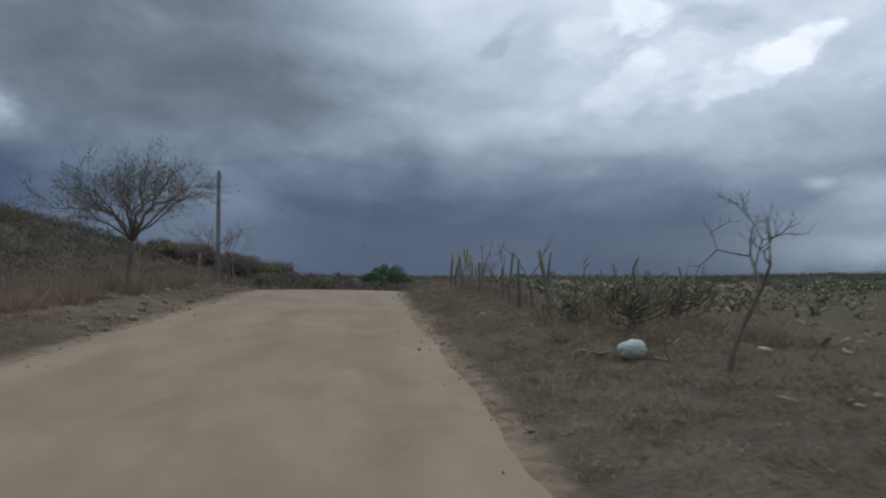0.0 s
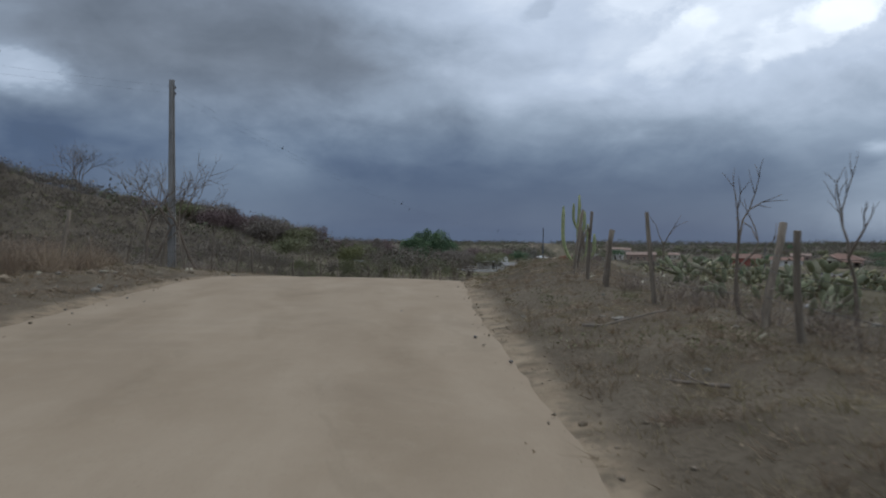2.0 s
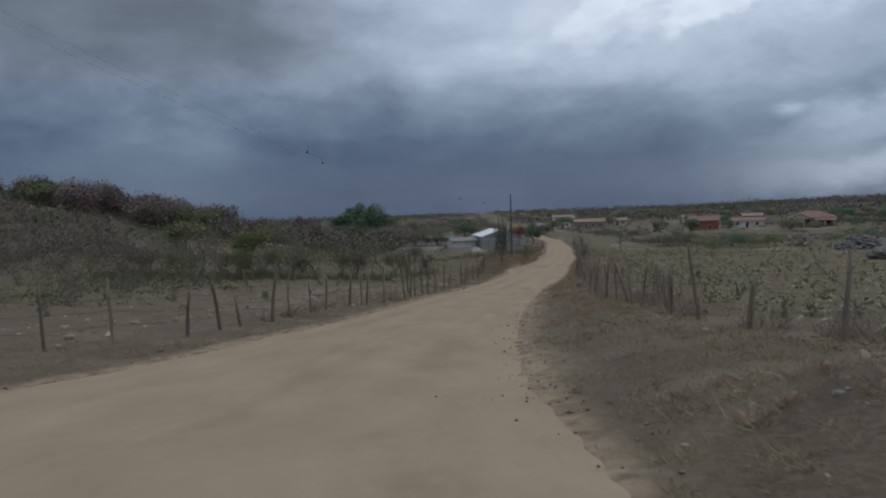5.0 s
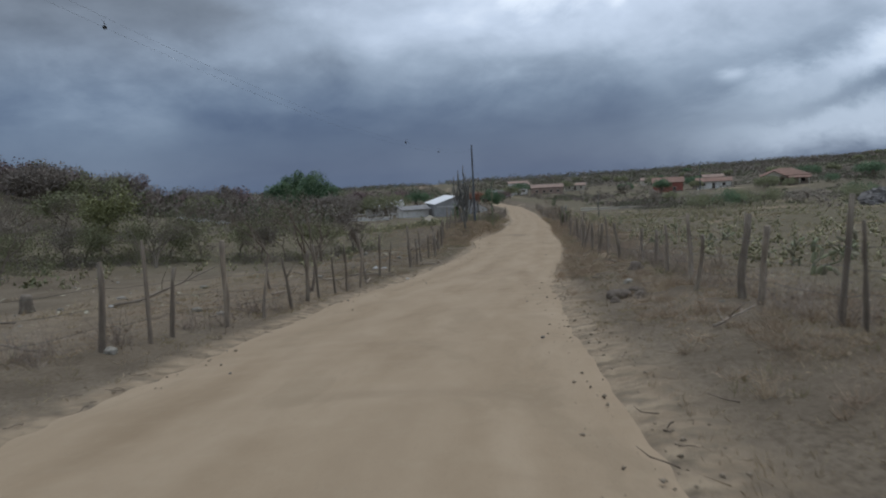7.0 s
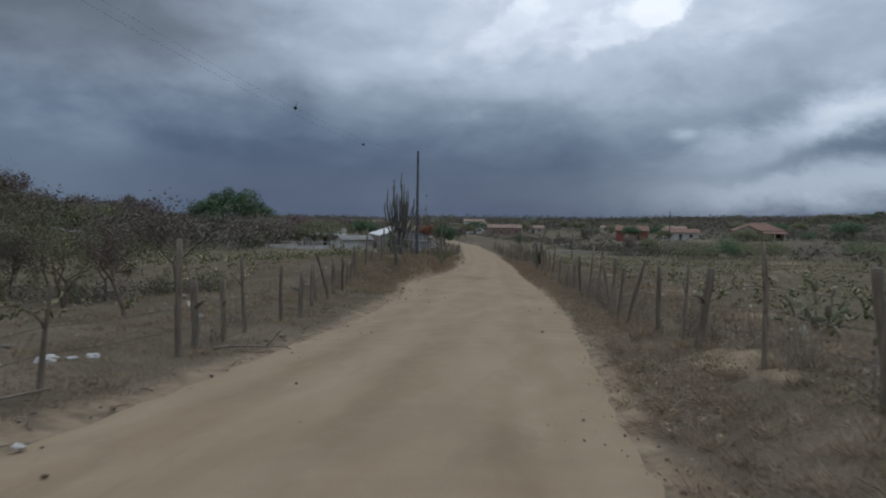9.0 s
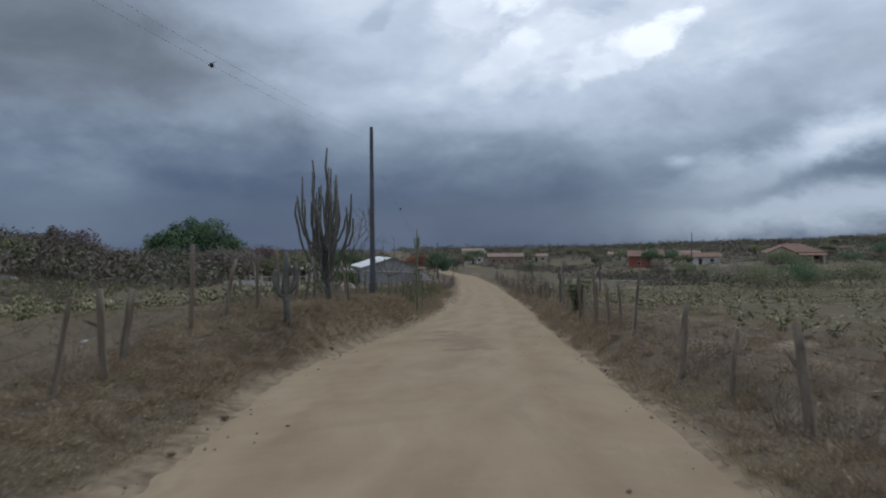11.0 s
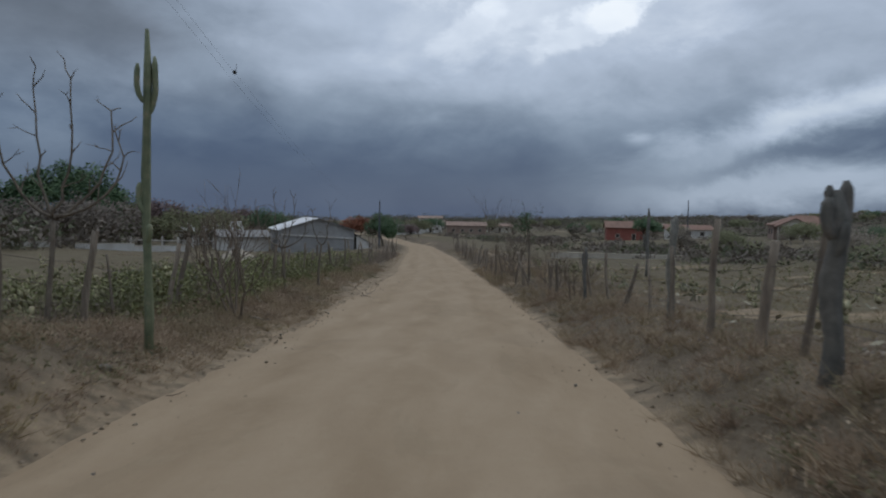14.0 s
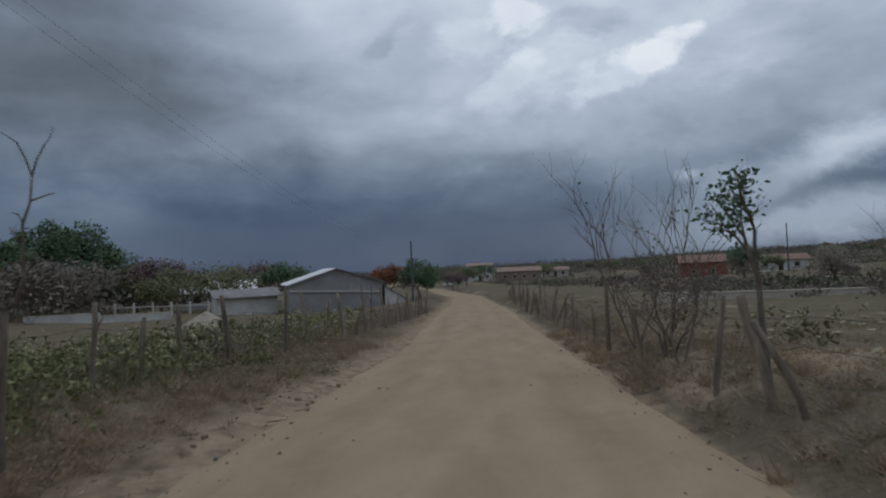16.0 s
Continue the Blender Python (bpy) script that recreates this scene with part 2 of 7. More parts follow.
def ground_material():
    """Dry earth: greyer litter under the scrub, redder bare soil, sand near the road, thin green cover in the far fields."""
    m = bpy.data.materials.new("dry_earth")
    m.use_nodes = True
    n = Net(m.node_tree)
    bsdf = n.nodes["Principled BSDF"]
    at = n.node("ShaderNodeTexCoord").outputs["Object"]
    soil = n.ramp(n.span(n.noise(at, 0.6, 7.0, 0.62, 0.4), 0.3, 0.7), ((0.0, (0.102, 0.081, 0.058)), (0.5, (0.158, 0.126, 0.091)), (1.0, (0.218, 0.177, 0.129))))
    litter = n.noise(at, 14.0, 5.0, 0.7)
    soil = n.mix(n.span(litter, 0.45, 0.62, 0.0, 0.65), soil, (0.081, 0.062, 0.043))
    straw = n.noise(at, 31.0, 4.0, 0.75, 0.5)
    soil = n.mix(n.span(straw, 0.58, 0.70, 0.0, 0.45), soil, (0.321, 0.261, 0.171))
    far = n.noise(at, 0.035, 5.0, 0.6, 0.2)
    wild = n.node("ShaderNodeAttribute")
    wild.attribute_name = "wild"
    green = n.math("MULTIPLY", n.span(far, 0.42, 0.60, 0.0, 0.55, True), n.span(wild.outputs["Fac"], 0.0, 0.75, 0.15, 1.0))
    soil = n.mix(green, soil, (0.112, 0.106, 0.062))
    soil = n.mix(n.math("MULTIPLY", wild.outputs["Fac"], n.span(n.noise(at, 0.12, 6.0, 0.65), 0.3, 0.6, 0.45, 0.9)), soil, n.ramp(n.span(n.noise(at, 1.1, 5.0, 0.65), 0.3, 0.7), ((0.0, (0.112, 0.096, 0.061)), (1.0, (0.196, 0.168, 0.108)))))
    slope = n.node("ShaderNodeAttribute")
    slope.attribute_name = "slope"
    soil = n.mix(n.math("MULTIPLY", slope.outputs["Fac"], n.span(n.noise(at, 0.5, 6.0, 0.65), 0.3, 0.6, 0.7, 1.0)), soil, n.ramp(n.span(n.noise(at, 1.6, 6.0, 0.7), 0.3, 0.7), ((0.0, (0.070, 0.058, 0.046)), (1.0, (0.142, 0.120, 0.092)))))
    # clods, shade-dried patches and pale dust over the fields
    soil = n.mix(n.math("MULTIPLY", wild.outputs["Fac"], n.span(n.noise(at, 1.9, 7.0, 0.72, 0.6), 0.46, 0.60, 0.0, 0.62)), soil, (0.085, 0.072, 0.050))
    soil = n.mix(n.math("MULTIPLY", wild.outputs["Fac"], n.span(n.noise(at, 4.6, 5.0, 0.75, 0.4), 0.58, 0.70, 0.0, 0.6)), soil, (0.300, 0.262, 0.180))
    # the soil is darker before the bend
    where = n.node("ShaderNodeSeparateXYZ")
    n.put(where.inputs[0], at)
    soil = n.vec("SCALE", soil, scale=n.span(where.outputs["Y"], -8.0, 14.0, 0.88, 1.0, True))
    edge = n.node("ShaderNodeAttribute")
    edge.attribute_name = "sand"
    sand = n.ramp(n.span(n.noise(at, 2.2, 5.0, 0.6), 0.3, 0.7), ((0.0, (0.250, 0.187, 0.124)), (1.0, (0.415, 0.325, 0.222))))
    soil = n.mix(n.math("MULTIPLY", edge.outputs["Fac"], n.span(n.noise(at, 3.5, 4.0, 0.65), 0.3, 0.55)), soil, sand)
    n.put(bsdf.inputs["Base Color"], soil)
    bsdf.inputs["Roughness"].default_value = 0.97
    bsdf.inputs["Specular IOR Level"].default_value = 0.1
    b = n.node("ShaderNodeBump")
    b.inputs["Strength"].default_value = 0.6
    b.inputs["Distance"].default_value = 0.05
    n.put(b.inputs["Height"], n.noise(at, 9.0, 7.0, 0.7))
    n.links.new(b.outputs[0], bsdf.inputs["Normal"])
    return m


M_ROAD = road_material()
M_GROUND = ground_material()
M_POST = material("weathered_post_wood", ((0, (0.108, 0.085, 0.066)), (0.5, (0.202, 0.164, 0.125)), (1, (0.345, 0.292, 0.225))), 9, 0.92, 0.6, stretch=(1.008, 1.008, 0.168), spread=0.25)
M_BARK = material("dry_bark", ((0, (0.097, 0.078, 0.061)), (0.6, (0.186, 0.154, 0.118)), (1, (0.275, 0.234, 0.182))), 14, 0.93, 0.5, stretch=(1.250, 1.250, 0.342), spread=0.15)
M_TWIG = material("grey_twig", ((0, (0.118, 0.092, 0.072)), (1, (0.244, 0.193, 0.146))), 6, 0.95, 0, spread=0.15)
M_PALETWIG = material("pale_twig", ((0, (0.182, 0.147, 0.114)), (1, (0.351, 0.294, 0.234))), 6, 0.95, 0, spread=0.15)
M_STRAW = island("dry_straw", ((0, (0.213, 0.156, 0.103)), (0.45, (0.313, 0.236, 0.153)), (0.8, (0.418, 0.327, 0.213)), (1, (0.546, 0.442, 0.294))), patch=(1.0, (0.90, 0.98, 0.80), 0.6))
M_WEED = island("grey_green_weeds", ((0, (0.161, 0.147, 0.078)), (0.6, (0.257, 0.218, 0.121)), (1, (0.372, 0.308, 0.170))))
M_RANK = island("rank_yellow_green_leaves", ((0, (0.115, 0.120, 0.058)), (0.5, (0.190, 0.195, 0.085)), (0.85, (0.290, 0.285, 0.130)), (1, (0.380, 0.360, 0.200))), 0.75)
M_FEATHER = island("yellow_green_feathery_leaves", ((0, (0.075, 0.100, 0.036)), (0.5, (0.130, 0.165, 0.058)), (1, (0.230, 0.255, 0.100))), 0.75)
M_LEAF = island("green_leaves", ((0, (0.047, 0.081, 0.025)), (0.5, (0.089, 0.148, 0.047)), (1, (0.174, 0.247, 0.077))), 0.7)
M_LEAFDARK = island("dark_green_leaves", ((0, (0.043, 0.080, 0.041)), (0.6, (0.084, 0.138, 0.065)), (1, (0.143, 0.207, 0.090))), 0.7)
M_LEAFOLIVE = island("olive_dusty_leaves", ((0, (0.098, 0.105, 0.055)), (0.6, (0.183, 0.185, 0.096)), (1, (0.279, 0.257, 0.149))), 0.8)
M_SCRUB = island("leafless_scrub", ((0, (0.164, 0.138, 0.110)), (0.5, (0.248, 0.211, 0.166)), (0.85, (0.323, 0.279, 0.214)), (1, (0.268, 0.279, 0.165))), 0.95)
M_HILL = island("dark_hillside_scrub", ((0, (0.139, 0.116, 0.098)), (0.5, (0.191, 0.161, 0.133)), (0.85, (0.244, 0.207, 0.168)), (1, (0.198, 0.196, 0.129))), 0.95)
M_FAROLIVE = island("dull_olive_woodland", ((0, (0.077, 0.087, 0.054)), (0.6, (0.143, 0.151, 0.091)), (1, (0.231, 0.222, 0.142))), 0.85)
M_BRUSH = island("brown_brush", ((0, (0.243, 0.178, 0.129)), (0.45, (0.364, 0.273, 0.194)), (0.8, (0.473, 0.372, 0.259)), (1, (0.588, 0.484, 0.338))), 0.95, patch=(0.8, (0.78, 0.76, 0.68), 0.6))
M_TANGLE = island("dark_brown_tangle", ((0, (0.209, 0.149, 0.108)), (0.5, (0.344, 0.252, 0.176)), (0.85, (0.480, 0.366, 0.252)), (1, (0.672, 0.534, 0.367))), 0.95, patch=(1.1, (0.88, 1.0, 0.80), 0.6))
M_LOWWEED = island("dusty_olive_weeds", ((0, (0.120, 0.112, 0.062)), (0.5, (0.205, 0.190, 0.108)), (0.85, (0.290, 0.262, 0.155)), (1, (0.390, 0.345, 0.225))), 0.9)
M_CACTUS = material("ribbed_cactus_green", ((0, (0.112, 0.142, 0.088)), (0.6, (0.209, 0.234, 0.141)), (1, (0.350, 0.315, 0.218))), 5, 0.75, 0.3, spread=0.12)
M_CACTUSYOUNG = material("yellow_green_cactus", ((0, (0.190, 0.225, 0.110)), (0.6, (0.330, 0.360, 0.175)), (1, (0.480, 0.470, 0.270))), 5, 0.75, 0.3, spread=0.12)
M_CACTUSDRY = material("grey_dry_cactus", ((0, (0.089, 0.089, 0.080)), (0.6, (0.160, 0.152, 0.133)), (1, (0.233, 0.212, 0.190))), 6, 0.9, 0.4, spread=0.1)
M_PALESTEM = material("pale_dusty_cactus", ((0, (0.120, 0.118, 0.100)), (0.6, (0.250, 0.238, 0.205)), (1, (0.380, 0.355, 0.310))), 7, 0.9, 0.5, spread=0.1)
M_CACTUSGREY = material("grey_green_cactus", ((0, (0.121, 0.113, 0.073)), (0.6, (0.207, 0.190, 0.120)), (1, (0.333, 0.287, 0.189))), 6, 0.9, 0.4, spread=0.25)
M_PAD = material("forage_cactus_pad", ((0, (0.126, 0.140, 0.082)), (0.5, (0.208, 0.218, 0.126)), (1, (0.350, 0.338, 0.215))), 5, 0.7, 0.25, spread=0.3)
M_PADOLD = material("withered_cactus_pad", ((0, (0.16, 0.15, 0.10)), (0.6, (0.27, 0.25, 0.17)), (1, (0.36, 0.33, 0.24))), 5, 0.85, 0.3, spread=0.25)
M_PADS = island("forage_cactus_rows", ((0, (0.130, 0.125, 0.072)), (0.40, (0.235, 0.222, 0.125)), (0.72, (0.375, 0.345, 0.205)), (1, (0.620, 0.570, 0.400))), 0.85)
M_STONE = material("pale_field_stone", ((0, (0.164, 0.148, 0.118)), (0.5, (0.279, 0.254, 0.210)), (1, (0.394, 0.369, 0.312))), 7, 0.92, 0.6, spread=0.25)
M_DARKSTONE = material("dark_grey_rock", ((0, (0.093, 0.084, 0.078)), (0.5, (0.158, 0.146, 0.136)), (1, (0.245, 0.229, 0.212))), 2.5, 0.9, 0.6, spread=0.15)
M_CLOD = material("earth_clod", ((0, (0.160, 0.120, 0.081)), (1, (0.330, 0.265, 0.184))), 9, 0.96, 0.6, spread=0.25)
M_CONCRETE = material("pole_concrete", ((0, (0.22, 0.215, 0.205)), (0.6, (0.33, 0.32, 0.305)), (1, (0.42, 0.41, 0.39))), 3, 0.9, 0.4, stretch=(1, 1, 0.25), fine=30)
M_POLEDARK = material("weathered_pole_concrete", ((0, (0.094, 0.101, 0.114)), (0.6, (0.137, 0.148, 0.165)), (1, (0.187, 0.203, 0.224))), 3, 0.9, 0.4, stretch=(0.720, 0.780, 0.220), fine=30)
M_IRON = material("dark_iron", ((0, (0.035, 0.035, 0.038)), (1, (0.075, 0.072, 0.070))), 12, 0.6, 0.2, metal=0.6)
M_PORCELAIN = material("brown_porcelain", ((0, (0.05, 0.035, 0.03)), (1, (0.09, 0.06, 0.05))), 6, 0.35, 0)
M_WIRE = material("fence_wire", ((0, (0.08, 0.075, 0.07)), (1, (0.14, 0.125, 0.115))), 4, 0.7, 0, metal=0.5)
M_CABLE = material("power_cable", ((0, (0.04, 0.04, 0.043)), (1, (0.07, 0.07, 0.072))), 4, 0.7, 0)
M_WHITEWALL = material("limewashed_wall", ((0, (0.56, 0.54, 0.50)), (0.6, (0.68, 0.66, 0.62)), (1, (0.76, 0.75, 0.72))), 0.9, 0.9, 0.15, blotch=(0.5, (0.42, 0.37, 0.31), 0.6))
M_GREYWALL = material("grey_rendered_wall", ((0, (0.27, 0.265, 0.255)), (0.6, (0.35, 0.345, 0.335)), (1, (0.42, 0.415, 0.405))), 0.8, 0.92, 0.2, blotch=(0.4, (0.22, 0.205, 0.19), 0.5))
M_REDWALL = material("red_painted_wall", ((0, (0.239, 0.084, 0.066)), (0.6, (0.304, 0.106, 0.082)), (1, (0.350, 0.140, 0.108))), 0.8, 0.88, 0.15, blotch=(0.6, (0.20, 0.075, 0.055), 0.5))
M_PINKWALL = material("faded_pink_wall", ((0, (0.294, 0.211, 0.170)), (0.6, (0.350, 0.258, 0.211)), (1, (0.392, 0.299, 0.252))), 0.8, 0.9, 0.15, blotch=(0.5, (0.231, 0.170, 0.136), 0.5))
M_CREAMWALL = material("cream_wall", ((0, (0.50, 0.45, 0.36)), (1, (0.64, 0.59, 0.50))), 0.8, 0.9, 0.15, blotch=(0.5, (0.38, 0.32, 0.25), 0.5))
M_TILE = material("clay_roof_tile", ((0, (0.188, 0.109, 0.082)), (0.5, (0.248, 0.149, 0.113)), (1, (0.308, 0.207, 0.164))), 2.5, 0.88, 0.3, blotch=(0.8, (0.145, 0.092, 0.069), 0.6))
M_OLDTILE = material("dusty_roof_tile", ((0, (0.22, 0.15, 0.12)), (0.5, (0.31, 0.22, 0.175)), (1, (0.40, 0.30, 0.25))), 2.5, 0.9, 0.3, blotch=(0.8, (0.15, 0.10, 0.085), 0.6))
M_WHITEROOF = material("white_sheet_roof", ((0, (0.66, 0.66, 0.66)), (1, (0.80, 0.80, 0.79))), 1.2, 0.5, 0.1, blotch=(0.6, (0.5, 0.49, 0.47), 0.4))
M_GREYROOF = material("fibre_cement_roof", ((0, (0.19, 0.185, 0.18)), (1, (0.30, 0.295, 0.285))), 1.5, 0.9, 0.2, blotch=(0.7, (0.12, 0.115, 0.11), 0.5))
M_DOOR = material("dark_opening_wood", ((0, (0.035, 0.028, 0.024)), (1, (0.07, 0.055, 0.045))), 6, 0.7, 0.1)
M_WHITE = material("white_plastic", ((0, (0.46, 0.50, 0.44)), (1, (0.60, 0.64, 0.57))), 3, 0.55, 0.05, blotch=(4.0, (0.42, 0.48, 0.40), 0.5))
M_AIRPLANT = material("grey_air_plant", ((0, (0.035, 0.035, 0.032)), (1, (0.075, 0.072, 0.062))), 8, 0.95, 0)
M_BROWNROCK = material("brown_rock", ((0, (0.075, 0.058, 0.044)), (0.5, (0.13, 0.103, 0.080)), (1, (0.20, 0.165, 0.13))), 4, 0.92, 0.6, spread=0.15)
M_FENCETWIG = island("fence_twigs", ((0, (0.173, 0.138, 0.112)), (0.5, (0.272, 0.219, 0.176)), (0.9, (0.388, 0.320, 0.255)), (1, (0.281, 0.297, 0.167))), 0.95)

# ---- the lie of the land ----
# road: along y, its height, left edge and right edge
ROAD_Z = ((-400, -2.22), (-60, -1.58), (-48, -1.32), (-20, -1.02), (-13, -1.03), (-6, -1.16), (2, -1.78), (10, -2.70), (20, -3.70), (28, -4.40), (37, -5.10), (60, -6.40), (80, -7.62),
          (95, -8.48), (120, -9.35), (160, -10.75), (220, -12.30), (300, -13.60), (450, -15.60), (700, -16.50), (1000, -19.00), (1600, -28.00), (4200, -80.00))
EDGE_L = ((-120, 8.0), (-60, 1.9), (-48, 0.9), (-38, -0.5), (-30, -2.1), (-22, -3.5), (-14, -5.2), (-7, -6.8), (0, -7.1), (5, -6.5), (10, -5.5), (14, -4.85), (20, -3.7), (26, -2.8),
          (33, -1.7), (42, 1.0), (48.5, 2.6), (57, 4.1), (64, 4.6), (67, 5.2), (73, 6.5), (83, 8.85), (88, 9.75), (94, 10.85), (99, 11.7), (103.4, 12.6), (107, 13.35), (114, 14.8), (144, 18.7), (160, 21.0), (190, 24.6), (260, 26.0), (420, 10.0))
EDGE_R = ((-120, 15.6), (-60, 9.5), (-48, 8.35), (-38, 6.8), (-30, 5.3), (-22, 4.05), (-14, 2.75), (-8, 2.05), (-2, 1.45), (6, 1.1), (12, 1.4), (16, 1.8), (20, 2.25), (26, 3.05),
          (32, 4.0), (38, 5.3), (45, 7.08), (53, 8.85), (65, 11.0), (73, 12.4), (78, 13.35), (82, 14.2), (86, 15.0), (92, 16.05), (100, 17.45), (108, 18.6), (120, 20.2), (144, 23.6), (160, 25.4), (190, 28.6), (260, 30.0), (420, 14.0))


def curve(table):
    """A smooth curve through a table of (y, value)."""
    t = np.array(table, float)
    fine = np.arange(t[0, 0], min(t[-1, 0], 440.0), 0.5)
    value = np.interp(fine, t[:, 0], t[:, 1])
    k = np.hanning(13)
    value = np.convolve(np.pad(value, 6, mode="edge"), k / k.sum(), "valid")
    if t[-1, 0] > 440:
        far = t[t[:, 0] > 445]
        fine, value = np.r_[fine, far[:, 0]], np.r_[value, far[:, 1]]
    return lambda y: np.interp(y, fine, value)


road_z, edge_l, edge_r = curve(ROAD_Z), curve(EDGE_L), curve(EDGE_R)


def grain(x, y, size, seed=0):
    """Smooth value noise, -1 to 1, with features of the given size in metres."""
    u, v = np.asarray(x, float) / size + seed * 17.3, np.asarray(y, float) / size + seed * 5.9
    i, j = np.floor(u).astype(np.int64), np.floor(v).astype(np.int64)
    a, b = u - i, v - j
    a, b = a * a * (3 - 2 * a), b * b * (3 - 2 * b)

    def h(p, q):
        k = (p * 374761393 + q * 668265263 + seed * 974634777) & 0x7FFFFFFF
        k = ((k ^ (k >> 13)) * 1274126177) & 0x7FFFFFFF
        return ((k ^ (k >> 16)) & 0xFFFF) / 32767.5 - 1.0

    return (h(i, j) * (1 - a) + h(i + 1, j) * a) * (1 - b) + (h(i, j + 1) * (1 - a) + h(i + 1, j + 1) * a) * b


def step(x, a, b):
    t = np.clip((x - a) / (b - a), 0, 1)
    return t * t * (3 - 2 * t)


def land(x, y):
    """Height of the ground beside the road."""
    x, y = np.asarray(x, float), np.asarray(y, float)
    left, right = edge_l(y) - x, x - edge_r(y)
    side = np.maximum(np.maximum(left, right), 0)
    z = road_z(y) + 0.0
    # banks: a low bank everywhere, a higher one left of the road past the dip
    bank_l = 0.20 + 0.95 * step(y, 58, 69) * (1 - 0.85 * step(y, 79, 91)) + 0.12 * step(-y, -5, 10)
    bank_r = 0.30 + 0.30 * step(y, 58, 66) * (1 - 0.55 * step(y, 80, 92))
    rise = np.where(left > right, bank_l, bank_r)
    wide = np.where(left > right, 2.6 - 1.55 * step(y, 60, 70) * (1 - step(y, 82, 92)), 2.6 - 1.4 * step(y, 58, 66) + 0.4 * step(y, 82, 92))
    z = z + rise * step(side, 0.0, wide)
    z = z + 0.50 * np.exp(-(((x - 4.6) / 2.6) ** 2 + ((y + 3.0) / 7.0) ** 2)) * step(right, 0.3, 2.2)
    # fields fall slightly away from the road
    z = z - 0.35 * step(side, 3.5, 14) * np.where(left > right, 1.0 + step(y, 60, 80), 0.7)
    near = 1 - step(side, 60, 400)
    # wooded hill left of the bend, long hill on the right, hill behind the village, rise on the far left
    swell = 14.3 * np.exp(-(((x + 66) / 15.2) ** 2 + ((y - 38) / 52.5) ** 2)) + 8.8 * np.exp(-(((x + 77) / 39.8) ** 2 + ((y - 114) / 42.8) ** 2)) + 1.5 * np.exp(-(((x + 40) / 25) ** 2 + ((y + 32) / 20) ** 2))
    swell = swell + 18 * np.exp(-(((x - 560) / 270) ** 2 + ((y - 420) / 330) ** 2)) + 1.5 * np.exp(-(((x - 260) / 150) ** 2 + ((y - 560) / 160) ** 2))
    swell = swell + 2.5 * np.exp(-(((x - 110) / 190) ** 2 + ((y - 720) / 170) ** 2)) + 6 * np.exp(-(((x + 420) / 260) ** 2 + ((y - 500) / 300) ** 2))
    swell = swell + 1.4 * np.exp(-(((x - 108) / 42) ** 2 + ((y - 205) / 50) ** 2)) - 1.3 * np.exp(-(((x - 85) / 36) ** 2 + ((y - 255) / 45) ** 2))
    swell = swell + 6.5 * np.exp(-(((x - 310) / 110) ** 2 + ((y - 230) / 150) ** 2))
    far_in = np.where((left > right) & (y > 4), 5.0 * step(y, 4, 14), 0.0)
    z = z + swell * step(side, 5 + far_in, 17 + 1.6 * far_in)
    # roughness: clods near the road, long swells far off
    z = z + grain(x, y, 0.55, 1) * 0.035 * step(side, 0.1, 0.6) + grain(x, y, 1.7, 2) * 0.07 * step(side, 0.2, 1.5) + grain(x, y, 7, 3) * 0.12 * step(side, 2, 8)
    z = z + grain(x, y, 60, 4) * 1.2 * step(side, 60, 250) + grain(x, y, 260, 5) * 3.0 * step(side, 250, 900)
    lump = step(side, 0.05, 0.35) * (1 - 0.75 * step(side, 3.0, 6.0)) * np.where(left > right, 0.45 + 0.55 * step(y, 56, 64), 0.45)
    z = z + lump * (0.055 * np.abs(grain(x, y, 0.75, 51)) + 0.035 * grain(x, y, 0.38, 52))
    # spoil ridge along the road's lip
    z = z + 0.045 * np.exp(-((side - 0.35) / 0.28) ** 2) * (side > 0) * (0.6 + 0.6 * grain(x, y, 1.1, 6))
    return z


def lands(x, y):
    return float(land(np.array([x]), np.array([y]))[0])


def sheet(name, xs, ys, zs, mat, uv=None, values=None):
    """A grid mesh from arrays of shape rows x columns."""
    rows, cols = xs.shape
    co = np.stack([xs, ys, zs], -1).reshape(-1, 3)
    i = (np.arange(rows - 1)[:, None] * cols + np.arange(cols - 1)[None]).ravel()
    quads = np.stack([i, i + 1, i + cols + 1, i + cols], 1)
    me = bpy.data.meshes.new(name)
    me.from_pydata(co.tolist(), [], quads.tolist())
    me.polygons.foreach_set("use_smooth", np.ones(len(quads), bool))
    if uv is not None:
        layer = me.uv_layers.new(name="UVMap")
        layer.data.foreach_set("uv", uv.reshape(-1, 2)[quads.ravel()].astype(np.float32).ravel())
    if values is not None:
        for key in values:
            a = me.attributes.new(key, "FLOAT", "POINT")
            a.data.foreach_set("value", values[key].astype(np.float32).ravel())
    me.materials.append(mat)
    return new(name, me)


